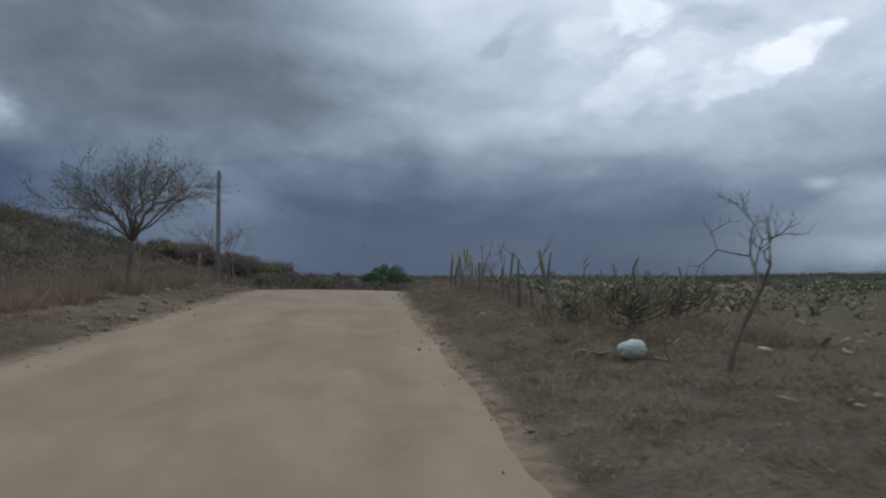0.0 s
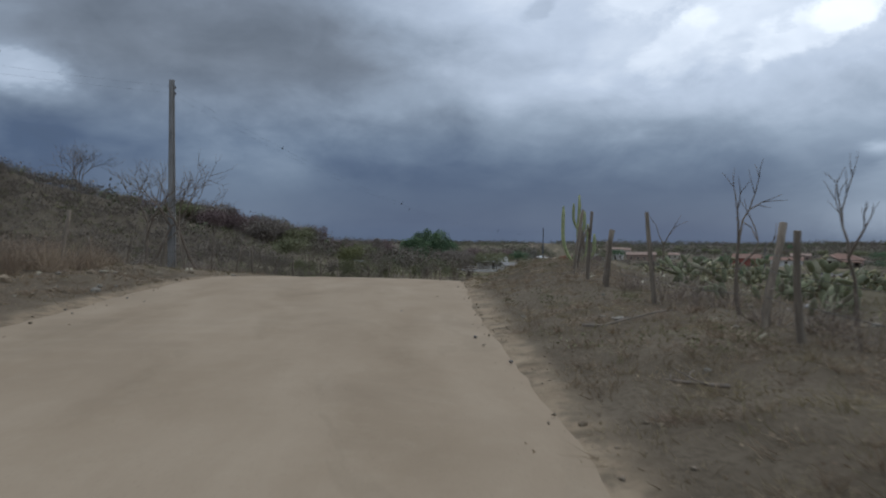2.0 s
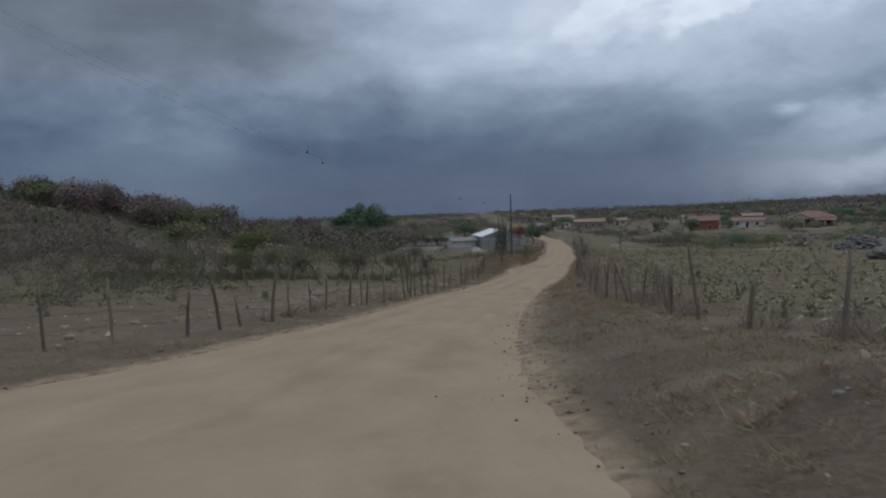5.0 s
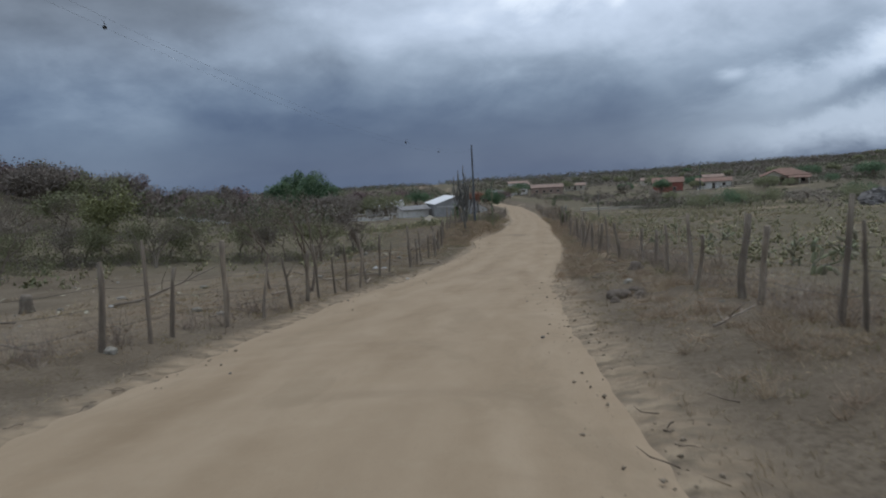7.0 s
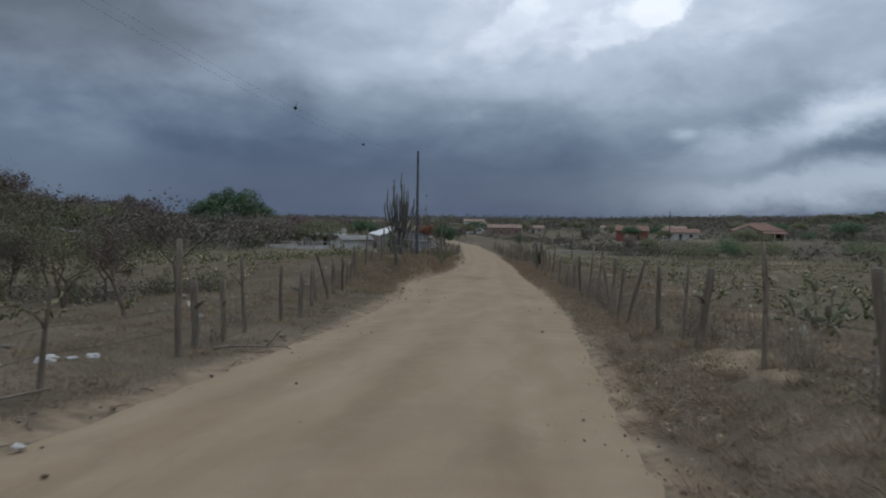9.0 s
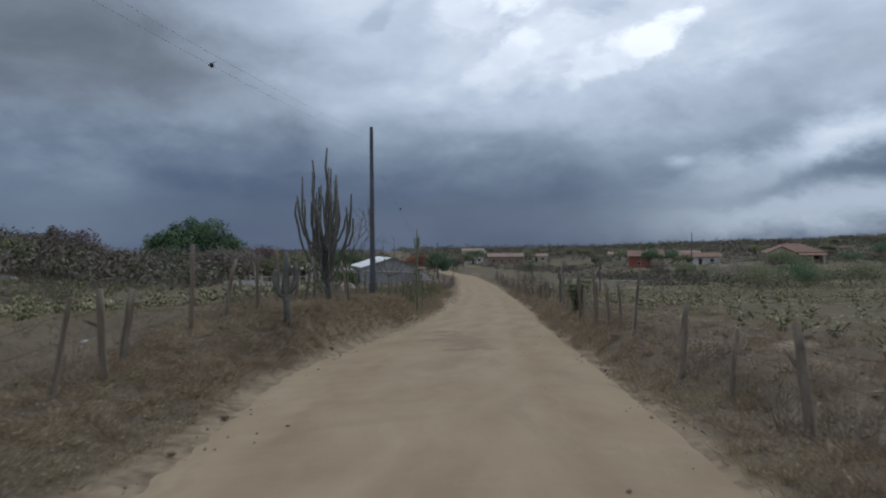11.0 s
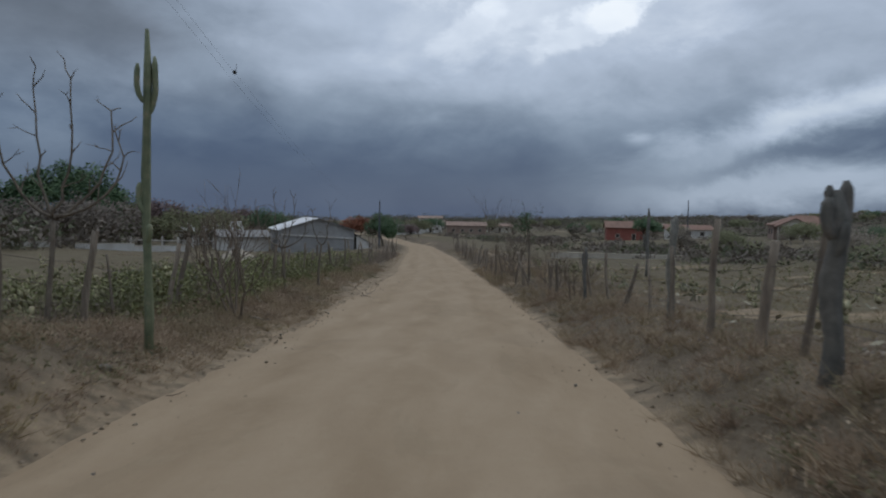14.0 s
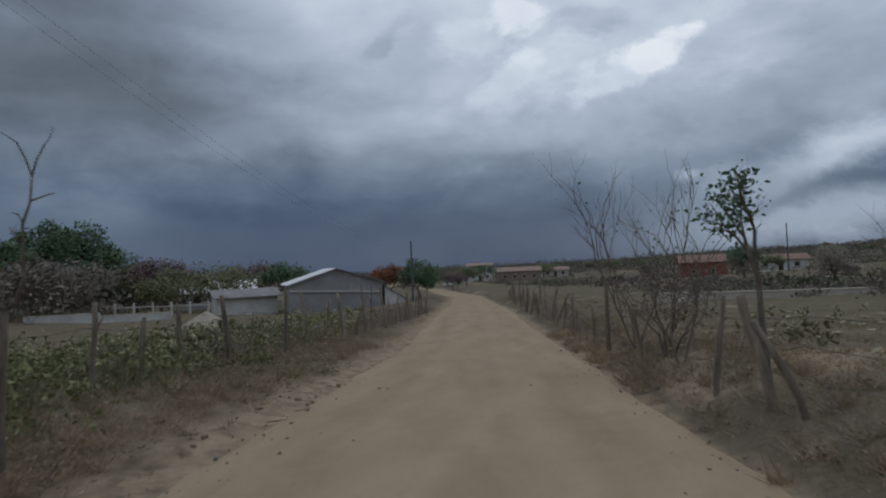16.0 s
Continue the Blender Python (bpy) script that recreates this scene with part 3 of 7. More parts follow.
def build_ground():
    ys = np.r_[np.linspace(-500, -80, 12)[:-1], np.arange(-80, -56, 1.2), np.arange(-56, 128, 0.32), np.arange(128, 260, 1.5), np.geomspace(260, 4200, 42)]
    out = np.geomspace(15, 4200, 46)
    d = np.r_[-out[::-1], np.arange(-14.7, -8.4, 0.3), np.arange(-8.4, 8.4, 0.2), np.arange(8.4, 14.8, 0.3), out]
    y = np.repeat(ys[:, None], len(d), 1)
    bend = 0.5 * (edge_l(ys) + edge_r(ys))
    x = bend[:, None] + d[None]
    z = land(x, y)
    inside = np.minimum(x - edge_l(y), edge_r(y) - x)
    z = np.where(inside > 0, road_z(y) - 0.10 * step(inside, 0.0, 0.5), z)
    side = np.maximum(np.maximum(edge_l(y) - x, x - edge_r(y)), 0)
    sand = (1 - step(side, 0.05, 0.55 + 0.75 * (x < edge_l(y)) * step(y, 62, 80) + 0.40 * (x > edge_r(y)) * step(y, 2, 12) * (1 - step(y, 28, 38)) - 0.25 * (x > edge_r(y)) * step(y, 28, 38) + 0.35 * grain(x, y, 3.0, 8))) * 0.85
    sand = np.maximum(sand, 0.30 * (x < edge_l(y)) * (1 - step(y, 54, 60)) * step(grain(x, y, 9, 9), 0.15, 0.6) * (1 - step(side, 9, 16)))
    bare = (x < edge_l(y)) * step(y, 4, 10) * (1 - step(y, 50, 60)) * (1 - step(side, 24, 40))
    wild = (0.75 * step(side, 3.8, 7) + 0.25 * step(side, 16, 45)) * (1 - 0.8 * bare)
    hill = step(edge_l(y) - x, 12, 20) * (1 - step(y, 18, 34)) + step(np.exp(-(((x + 70) / 34) ** 2 + ((y - 70) / 80) ** 2)), 0.25, 0.55)
    slope = np.clip(np.maximum(hill, step(side, 55, 110)), 0, 1) * 0.9
    g = sheet("ground", x, y, z, M_GROUND, values={"sand": sand, "wild": wild, "slope": slope})
    return tagged(g, "dry brown earth with scrub litter, pale sand beside the road", "ground", kind="structure")


def build_road():
    ys = np.r_[np.arange(-110, -50, 0.5), np.arange(-50, 118, 0.16), np.arange(118, 262, 0.5)]
    n = 30
    f = np.linspace(0, 1, n)
    l, r = edge_l(ys), edge_r(ys)
    l = l - 0.10 + 0.07 * grain(ys, ys * 0, 2.3, 11) + 0.09 * grain(ys, ys * 0, 0.42, 12)
    r = r + 0.10 + 0.06 * grain(ys, ys * 0, 2.1, 13) + 0.09 * grain(ys, ys * 0, 0.42, 14)
    x = l[:, None] + (r - l)[:, None] * f[None]
    y = np.repeat(ys[:, None], n, 1)
    w_in = np.minimum(f, 1 - f)[None] * (r - l)[:, None]
    z = road_z(y) + 0.012 + 0.05 * step(w_in, 0, 2.5) + 0.012 * grain(x * 2.2, y * 0.5, 1.0, 15) + 0.012 * grain(x, y, 4, 16)
    z = z - 0.05 * (1 - step(w_in, 0.0, 0.35))
    # shallow washboard and a tyre rut close to the right lip
    z = z + 0.010 * np.sin(y * 9.0 + 2 * grain(x, y, 2.0, 17)) * step(grain(x, y, 6, 18), 0.1, 0.5)
    for off in (0.75, 1.05):
        z = z - 0.022 * np.exp(-(((r[:, None] - x) - off - 0.2 * grain(y, y * 0, 7, 19)) / 0.07) ** 2)
    uv = np.stack([np.repeat(f[None], len(ys), 0), y], -1)
    g = sheet("road", x, y, z, M_ROAD, uv)
    return tagged(g, "pale tan packed dirt road with faint wheel tracks", "road", kind="structure")


ground = build_ground()
road = build_road()


def stand(x, y):
    """Height of whatever surface lies at a place: road or ground."""
    if edge_l(y) < x < edge_r(y):
        return float(road_z(y)) + 0.03
    return lands(x, y)

# ---- small mesh tools ----


class Shape:
    """Collects vertices and faces for one mesh."""

    def __init__(self):
        self.v, self.f = [], []

    def add(self, verts, faces):
        k = len(self.v)
        self.v.extend(tuple(p) for p in verts)
        self.f.extend(tuple(i + k for i in q) for q in faces)
        return self

    def box(self, cx, cy, cz, sx, sy, sz, turn=0.0):
        c, s = math.cos(turn), math.sin(turn)
        vs = [(cx + (i * sx * c - j * sy * s) / 2, cy + (i * sx * s + j * sy * c) / 2, cz + k * sz / 2) for k in (-1, 1) for i, j in ((-1, -1), (1, -1), (1, 1), (-1, 1))]
        return self.add(vs, [(3, 2, 1, 0), (4, 5, 6, 7), (0, 1, 5, 4), (1, 2, 6, 5), (2, 3, 7, 6), (3, 0, 4, 7)])

    def prism(self, outline, y0, y1):
        """An outline of (x, z) pushed from y0 to y1."""
        n = len(outline)
        vs = [(x, y0, z) for x, z in outline] + [(x, y1, z) for x, z in outline]
        return self.add(vs, [tuple(range(n)), tuple(range(2 * n - 1, n - 1, -1))] + [(i, i + n, (i + 1) % n + n, (i + 1) % n) for i in range(n)])

    def tube(self, line, radii, sides=5, cap=True, ribs=0.0, squash=None):
        """A tapered tube along a line of points."""
        pts = [Vector(p) for p in line]
        ahead = (pts[1] - pts[0]).normalized()
        side = ahead.orthogonal().normalized()
        rings = []
        for i, p in enumerate(pts):
            if i:
                nxt = (pts[min(i + 1, len(pts) - 1)] - pts[i - 1]).normalized()
                side = (side - nxt * side.dot(nxt))
                side = side.normalized() if side.length > 1e-6 else nxt.orthogonal().normalized()
                ahead = nxt
            other = ahead.cross(side)
            ring = []
            for k in range(sides):
                a = 2 * math.pi * k / sides
                r = radii[i] * (1 + (ribs if k % 2 else -ribs))
                ring.append(p + (side * math.cos(a) + other * math.sin(a)) * r)
            rings.append(ring)
        vs = [q for ring in rings for q in ring]
        fs = [(i * sides + k, i * sides + (k + 1) % sides, (i + 1) * sides + (k + 1) % sides, (i + 1) * sides + k) for i in range(len(pts) - 1) for k in range(sides)]
        if cap:
            fs.append(tuple((len(pts) - 1) * sides + k for k in range(sides)))
            fs.append(tuple(range(sides - 1, -1, -1)))
        return self.add(vs, fs)

    def mesh(self, name, mat, smooth=True):
        me = bpy.data.meshes.new(name)
        me.from_pydata(self.v, [], self.f)
        if smooth:
            me.polygons.foreach_set("use_smooth", np.ones(len(self.f), bool))
        me.materials.append(mat)
        return me


def thing(name, place, label, category, group="", turn=0.0, kind=""):
    ob = new(name)
    ob.empty_display_size = 0.2
    ob.location, ob.rotation_euler = place, (0, 0, turn)
    return tagged(ob, label, category, group, kind)


def part(name, me, parent, label="", m=None):
    ob = new(name, me)
    ob.parent = parent
    if m is not None:
        ob.matrix_basis = m
    if label:
        tagged(ob, label)
    return ob


def lone(name, me, place, label, category, group="", turn=0.0, scale=1.0, kind=""):
    ob = new(name, me)
    ob.location, ob.rotation_euler, ob.scale = place, (0, 0, turn), (scale,) * 3
    return tagged(ob, label, category, group, kind)


def limb(rng, start, way, length, bits, wander, lift=0.0):
    """A crooked line of points."""
    p, d, out = Vector(start), Vector(way).normalized(), [Vector(start)]
    for _ in range(bits):
        d = (d + Vector((rng.gauss(0, wander), rng.gauss(0, wander), rng.gauss(0, wander) + lift))).normalized()
        p = p + d * (length / bits)
        out.append(p.copy())
    return out, d


def grow(rng, shape, start, way, length, radius, depth, spread, shrink=0.68, forks=(2, 3), wander=0.13, lift=0.05, tips=None, sides=5, flat=1.0, child=None, fine=None):
    """Branches that fork and thin out; tips collects the ends."""
    bits = 3 if depth > 1 else 2
    line, d = limb(rng, start, way, length, bits, wander, lift)
    end = radius * (0.62 if depth else 0.4)
    shape.tube(line, [radius + (end - radius) * i / bits for i in range(bits + 1)], max(3, sides), cap=depth == 0)
    if tips is not None and depth <= 1:
        tips.extend(line[1:])
    if depth == 0:
        return
    for k in range(rng.randint(*forks)):
        a = rng.uniform(0, 2 * math.pi)
        b = radians(rng.uniform(0.55, 1.2) * spread)
        side = d.orthogonal().normalized()
        side = side * math.cos(a) + d.cross(side) * math.sin(a)
        nd = d * math.cos(b) + side * math.sin(b)
        nd.z *= flat
        at = line[-1] if k < 2 else line[-2]
        grow(rng, fine or shape, at, nd, (child or length * shrink) * rng.uniform(0.75, 1.2), end, depth - 1, spread, shrink, forks, wander, lift, tips, max(3, sides - 2), flat)


def leaves(rng, tips, count, size, scatter, aspect=0.55):
    """Small folded leaf blades round the given points."""
    s = Shape()
    for _ in range(count):
        p = rng.choice(tips) + Vector((rng.gauss(0, scatter), rng.gauss(0, scatter), rng.gauss(0, scatter * 0.7)))
        u = Vector((rng.gauss(0, 1), rng.gauss(0, 1), rng.gauss(0, 0.8))).normalized()
        v = u.orthogonal().normalized()
        v = (v * math.cos(rng.uniform(0, 6.3)) + u.cross(v) * math.sin(rng.uniform(0, 6.3))).normalized()
        l = size * rng.uniform(0.6, 1.4)
        k = u.cross(v) * l * 0.12
        s.add((p - u * l, p - v * l * aspect + k, p + u * l, p + v * l * aspect + k), ((0, 1, 2), (0, 2, 3)))
    return s

# ---- loose growth: blades and clumps made in bulk ----
bulk = np.random.default_rng(7)


def raw(name, co, tris, mat, smooth=False):
    """A mesh from arrays of points and triangles."""
    me = bpy.data.meshes.new(name)
    co, tris = np.asarray(co, np.float32), np.asarray(tris, np.int32)
    me.vertices.add(len(co))
    me.vertices.foreach_set("co", co.ravel())
    me.loops.add(tris.size)
    me.loops.foreach_set("vertex_index", tris.ravel())
    me.polygons.add(len(tris))
    me.polygons.foreach_set("loop_start", np.arange(0, tris.size, 3, dtype=np.int32))
    me.update(calc_edges=True)
    me.materials.append(mat)
    return me


def blades(foot, tip, width, rng=bulk):
    """Thin tapering blades from foot to tip, one triangle each."""
    n = len(foot)
    side = np.cross(tip - foot, rng.normal(size=(n, 3)))
    side /= np.linalg.norm(side, axis=1, keepdims=True) + 1e-9
    side *= np.asarray(width).reshape(-1, 1) * 0.5
    co = np.stack([foot - side, foot + side, tip], 1).reshape(-1, 3)
    return co, np.arange(n * 3).reshape(-1, 3)


def joined(*pieces):
    cos, tris, k = [], [], 0
    for co, tri in pieces:
        cos.append(co)
        tris.append(tri + k)
        k += len(co)
    return np.concatenate(cos), np.concatenate(tris)


def tufts(x, y, count, height, reach, width, lean=0.6, rng=bulk):
    """Blades standing round many places; arrays of places, one height and reach each."""
    n = len(x)
    h, r = np.repeat(np.broadcast_to(height, n), count), np.repeat(np.broadcast_to(reach, n), count)
    px, py = np.repeat(x, count) + rng.normal(0, 0.35, n * count) * r, np.repeat(y, count) + rng.normal(0, 0.35, n * count) * r
    pz = land(px, py) - 0.02
    foot = np.stack([px, py, pz], 1)
    a, q = rng.uniform(0, 2 * np.pi, n * count), np.abs(rng.normal(0, lean, n * count)) * r
    tip = foot + np.stack([np.cos(a) * q, np.sin(a) * q, h * rng.uniform(0.35, 1.1, n * count)], 1)
    return blades(foot, tip, width * rng.uniform(0.6, 1.5, n * count), rng)


def clumps(x, y, z, count, wide, high, leaf, rng=bulk, twigs=0.4, twig=0.028):
    """Bushes: a spray of twigs with small leaf-like flakes in an uneven crown."""
    n = len(x)
    wide, high = np.broadcast_to(wide, n), np.broadcast_to(high, n)
    m = max(2, int(count * twigs))
    W, H = np.repeat(wide, m), np.repeat(high, m)
    foot = np.repeat(np.stack([x, y, z], 1), m, 0) + rng.normal(0, 0.12, (n * m, 3)) * np.stack([W, W, W * 0], 1)
    d = rng.normal(size=(n * m, 3))
    d /= np.linalg.norm(d, axis=1, keepdims=True)
    tip = foot + np.stack([d[:, 0] * W * 0.62, d[:, 1] * W * 0.62, (0.35 + 0.65 * np.abs(d[:, 2])) * H * rng.uniform(0.6, 1.12, n * m)], 1)
    a = blades(foot, tip, twig * np.sqrt(H) * rng.uniform(0.6, 1.5, n * m), rng)
    k = count - m
    lob = rng.normal(size=(n, 5, 3)) * 0.33
    pick = rng.integers(0, 5, n * k)
    base = np.repeat(np.arange(n), k)
    off = lob[base, pick] + rng.normal(0, 0.17, (n * k, 3))
    W, H = wide[base], high[base]
    c = np.stack([x[base] + off[:, 0] * W, y[base] + off[:, 1] * W, z[base] + np.clip(0.58 + off[:, 2] * 0.62, 0.05, 1.15) * H], 1)
    u = rng.normal(size=(n * k, 3))
    u /= np.linalg.norm(u, axis=1, keepdims=True)
    s = leaf * rng.uniform(0.6, 1.5, (n * k, 1))
    b = blades(c - u * s, c + u * s, (s * 1.5).ravel(), rng)
    return joined(a, b)


def scatter(n, x0, x1, y0, y1, rng=bulk):
    return rng.uniform(x0, x1, n), rng.uniform(y0, y1, n)


def beside(n, side, near, far, y0, y1, rng=bulk, power=1.0):
    """Places beside the road: side -1 left, 1 right; near to far metres from its edge."""
    y = rng.uniform(y0, y1, n)
    d = near + (far - near) * rng.uniform(0, 1, n) ** power
    return (edge_l(y) - d if side < 0 else edge_r(y) + d), y


def stuff(name, pieces, mat, label, category):
    co, tri = joined(*pieces)
    return tagged(new(name, raw(name, co, tri, mat)), label, category, kind="stuff")


def keep(x, y, chance):
    """Thin out places by chance; the soil inside the bend is almost bare."""
    gap = x - edge_r(y)
    chance = chance * (1 - 0.40 * (gap > 0) * (gap < 5.5) * step(y, -19, -13) * (1 - step(y, 1, 4)))
    k = bulk.uniform(0, 1, len(x)) < chance
    return x[k], y[k]


# dry grass and weeds on both verges, thin on the bare field left of the bend
def verge_growth():
    out, weeds = [], []
    # side, stretch, tufts close to the road, tufts further out
    for side, y0, y1, n, m in ((-1, -56, 6, 4368, 2220), (-1, 6, 30, 1200, 440), (-1, 30, 64, 4600, 3000), (-1, 64, 104, 4704, 3108), (-1, 104, 150, 2520, 1628), (1, -56, 0, 5880, 4144), (1, 0, 60, 6300, 4588), (1, 60, 112, 5880, 3848), (1, 112, 165, 2184, 1480)):
        x, y = beside(n, side, 0.25, 3.0, y0, y1)
        bare = (x > edge_l(y) - 0.9) & (x < edge_r(y) + 0.12) & (y > 84) & (y < 114)
        x, y = keep(x, y, (1 - 0.9 * bare) * 0.75 + 0.6 * grain(x, y, 1.4, 21) + 0.3 * grain(x, y, 0.6, 22))
        out.append(tufts(x, y, 9, bulk.uniform(0.03, 0.11, len(x)) + 0.06 * np.maximum(0, grain(x, y, 2.0, 33)), bulk.uniform(0.10, 0.24, len(x)), 0.010, 0.4))
        x, y = beside(m, side, 2.4, 7.5, y0, y1)
        x, y = keep(x, y, 0.65 + 0.6 * grain(x, y, 2.3, 21))
        out.append(tufts(x, y, 9, bulk.uniform(0.04, 0.18, len(x)), bulk.uniform(0.12, 0.3, len(x)), 0.010, 0.4))
        x, y = beside(m // (5 if (side, y0) == (-1, 30) else 2), side, 0.9, 7.0, y0, y1)
        x, y = keep(x, y, 0.35 + 0.8 * grain(x, y, 3.5, 23))
        weeds.append(tufts(x, y, 14, bulk.uniform(0.05, 0.22, len(x)), bulk.uniform(0.12, 0.3, len(x)), 0.009, 0.35))
    for side, y0, y1, n in ((1, -50, 110, 4200), (-1, 62, 150, 2300), (-1, -50, 0, 1500), (-1, 0, 62, 900)):
        x, y = beside(n, side, 6, 26, y0, y1)
        x, y = keep(x, y, 0.4 + 0.7 * grain(x, y, 4, 24))
        out.append(tufts(x, y, 10, bulk.uniform(0.08, 0.3, len(x)), bulk.uniform(0.15, 0.45, len(x)), 0.018))
    for side, y0, y1, n, far in ((1, 60, 112, 3600, 30), (1, -50, 60, 4200, 30), (-1, 60, 112, 1500, 24)):
        x, y = beside(n, side, 3.4, far, y0, y1)
        x, y = keep(x, y, 0.6 + 0.7 * grain(x, y, 5, 34))
        weeds.append(tufts(x, y, 12, bulk.uniform(0.06, 0.24, len(x)), bulk.uniform(0.2, 0.5, len(x)), 0.018, 0.5))
    # rank yellow-green weeds through the fence beside the last field
    x, y = beside(620, -1, 1.7, 7.5, 90, 118)
    x, y = keep(x, y, 0.6 + 0.7 * grain(x, y, 2.6, 41))
    rank = [clumps(x, y, land(x, y) - 0.03, 84, bulk.uniform(0.4, 0.9, len(x)), bulk.uniform(0.4, 0.95, len(x)), 0.035, twigs=0.3, twig=0.012)]
    stuff("leafy_weeds", rank, M_RANK, "rank yellow-green leafy weeds growing through the fence", "weeds")
    stuff("dry_grass", out, M_STRAW, "dry straw-brown grass tufts matted on the verges", "grass")
    stuff("weeds", weeds, M_WEED, "low grey-green weeds between the dry grass", "weeds")


def brush_growth():
    out = []
    # twiggy brown brush along the fences
    for side, y0, y1, n, a, b in ((1, -50, 66, 1500, 1.0, 5.0), (1, -50, 4, 1050, 0.5, 4.5), (-1, -50, -8, 900, 0.5, 4.5), (1, 30, 90, 800, 0.10, 0.95), (1, 66, 86, 640, 0.4, 4.6), (1, 84, 112, 950, 0.30, 3.6), (1, 112, 150, 700, 0.4, 4.6), (-1, 42, 66, 300, 1.6, 6.5), (-1, 62, 84, 900, 0.55, 2.8), (-1, 84, 114, 750, 0.9, 2.6), (-1, 114, 150, 500, 0.6, 3.0), (-1, -50, 8, 420, 2.0, 8)):
        x, y = beside(n, side, a, b, y0, y1)
        x, y = keep(x, y, 0.55 + 0.8 * grain(x, y, 3.0, 25))
        out.append(clumps(x, y, land(x, y) - 0.03, 40, bulk.uniform(0.22, 0.55, len(x)), bulk.uniform(0.07, 0.30, len(x)), 0.014, twigs=0.82, twig=0.015))
    # low mats on the face of the cut bank, taller brush on the right past the bend
    x, y = beside(1100, -1, 0.2, 1.4, 63, 106)
    x, y = keep(x, y, np.where((y > 83) & (edge_l(y) - x < 1.0), 0.12, 0.9))
    out.append(clumps(x, y, land(x, y) - 0.02, 34, bulk.uniform(0.18, 0.4, len(x)), bulk.uniform(0.08, 0.24, len(x)), 0.010, twigs=0.93, twig=0.010))
    x, y = beside(620, 1, 0.9, 4.2, 14, 66)
    out.append(clumps(x, y, land(x, y) - 0.03, 70, bulk.uniform(0.3, 0.65, len(x)), bulk.uniform(0.14, 0.42, len(x)), 0.012, twigs=0.93, twig=0.010))
    # tall dark thorn brush at the foot of the slope on the left, brush round the sprawling cacti on the right
    x, y = beside(230, -1, 2.6, 9.0, -40, -6)
    out.append(clumps(x, y, land(x, y) - 0.03, 150, bulk.uniform(0.7, 1.5, len(x)), bulk.uniform(0.7, 1.7, len(x)), 0.018, twigs=0.7, twig=0.010))
    x, y = scatter(70, 8.0, 12.5, -37, -31)
    out.append(clumps(x, y, land(x, y) - 0.03, 120, bulk.uniform(0.4, 0.9, len(x)), bulk.uniform(0.3, 0.9, len(x)), 0.016, twigs=0.7, twig=0.009))
    # soft matted brush over the top and upper face of the cut bank
    pale = []
    for y0, y1, n, a, b in ((57, 86, 1500, 0.30, 2.6), (76, 100, 420, 0.15, 0.9), (86, 116, 1300, 0.62, 2.9)):
        for bag in (out, pale):
            x, y = beside(n, -1, a, b, y0, y1)
            x, y = keep(x, y, 0.7 + 0.6 * grain(x, y, 2.4, 44))
            bag.append(clumps(x, y, land(x, y) - 0.04, 44, bulk.uniform(0.2, 0.48, len(x)), bulk.uniform(0.06, 0.24, len(x)), 0.014, twigs=0.82, twig=0.015))
    stuff("matted_grass", pale, M_STRAW, "matted pale dead grass over the roadside bank", "grass")
    stuff("dry_brush", out, M_BRUSH, "low leafless brown brush along the fences", "brush")


def hillside_growth():
    out = []
    x, y = scatter(10500, -95, -9, -52, 84)
    edge = edge_l(y) - x
    x, y = keep(x, y, np.where(y > 6, step(edge, 10 + 0.75 * np.clip(y - 6, 0, 40), 15 + 0.8 * np.clip(y - 6, 0, 40)), step(edge, 5.5, 8)) * (0.95 + 0.4 * grain(x, y, 9, 26)))
    near = (x > -34)
    for sel, k, lf, tw in ((near, 46, 0.055, 0.018), (~near, 30, 0.11, 0.030)):
        out.append(clumps(x[sel], y[sel], land(x[sel], y[sel]) - 0.1, k, bulk.uniform(0.9, 2.4, sel.sum()), bulk.uniform(0.6, 2.0, sel.sum()), lf, twigs=0.6, twig=tw))
    stuff("hillside_scrub", out, M_HILL, "dark grey-brown leafless scrub covering the hillside", "scrub")
    x, y = scatter(420, -120, -14, -50, 60)
    x, y = keep(x, y, step(edge_l(y) - x, 14, 24))
    stuff("hillside_bushes", [clumps(x, y, land(x, y) - 0.1, 60, bulk.uniform(0.8, 1.8, len(x)), bulk.uniform(0.6, 1.5, len(x)), 0.09, twigs=0.2)], M_LEAFOLIVE, "dull olive bushes among the hillside scrub", "bushes")


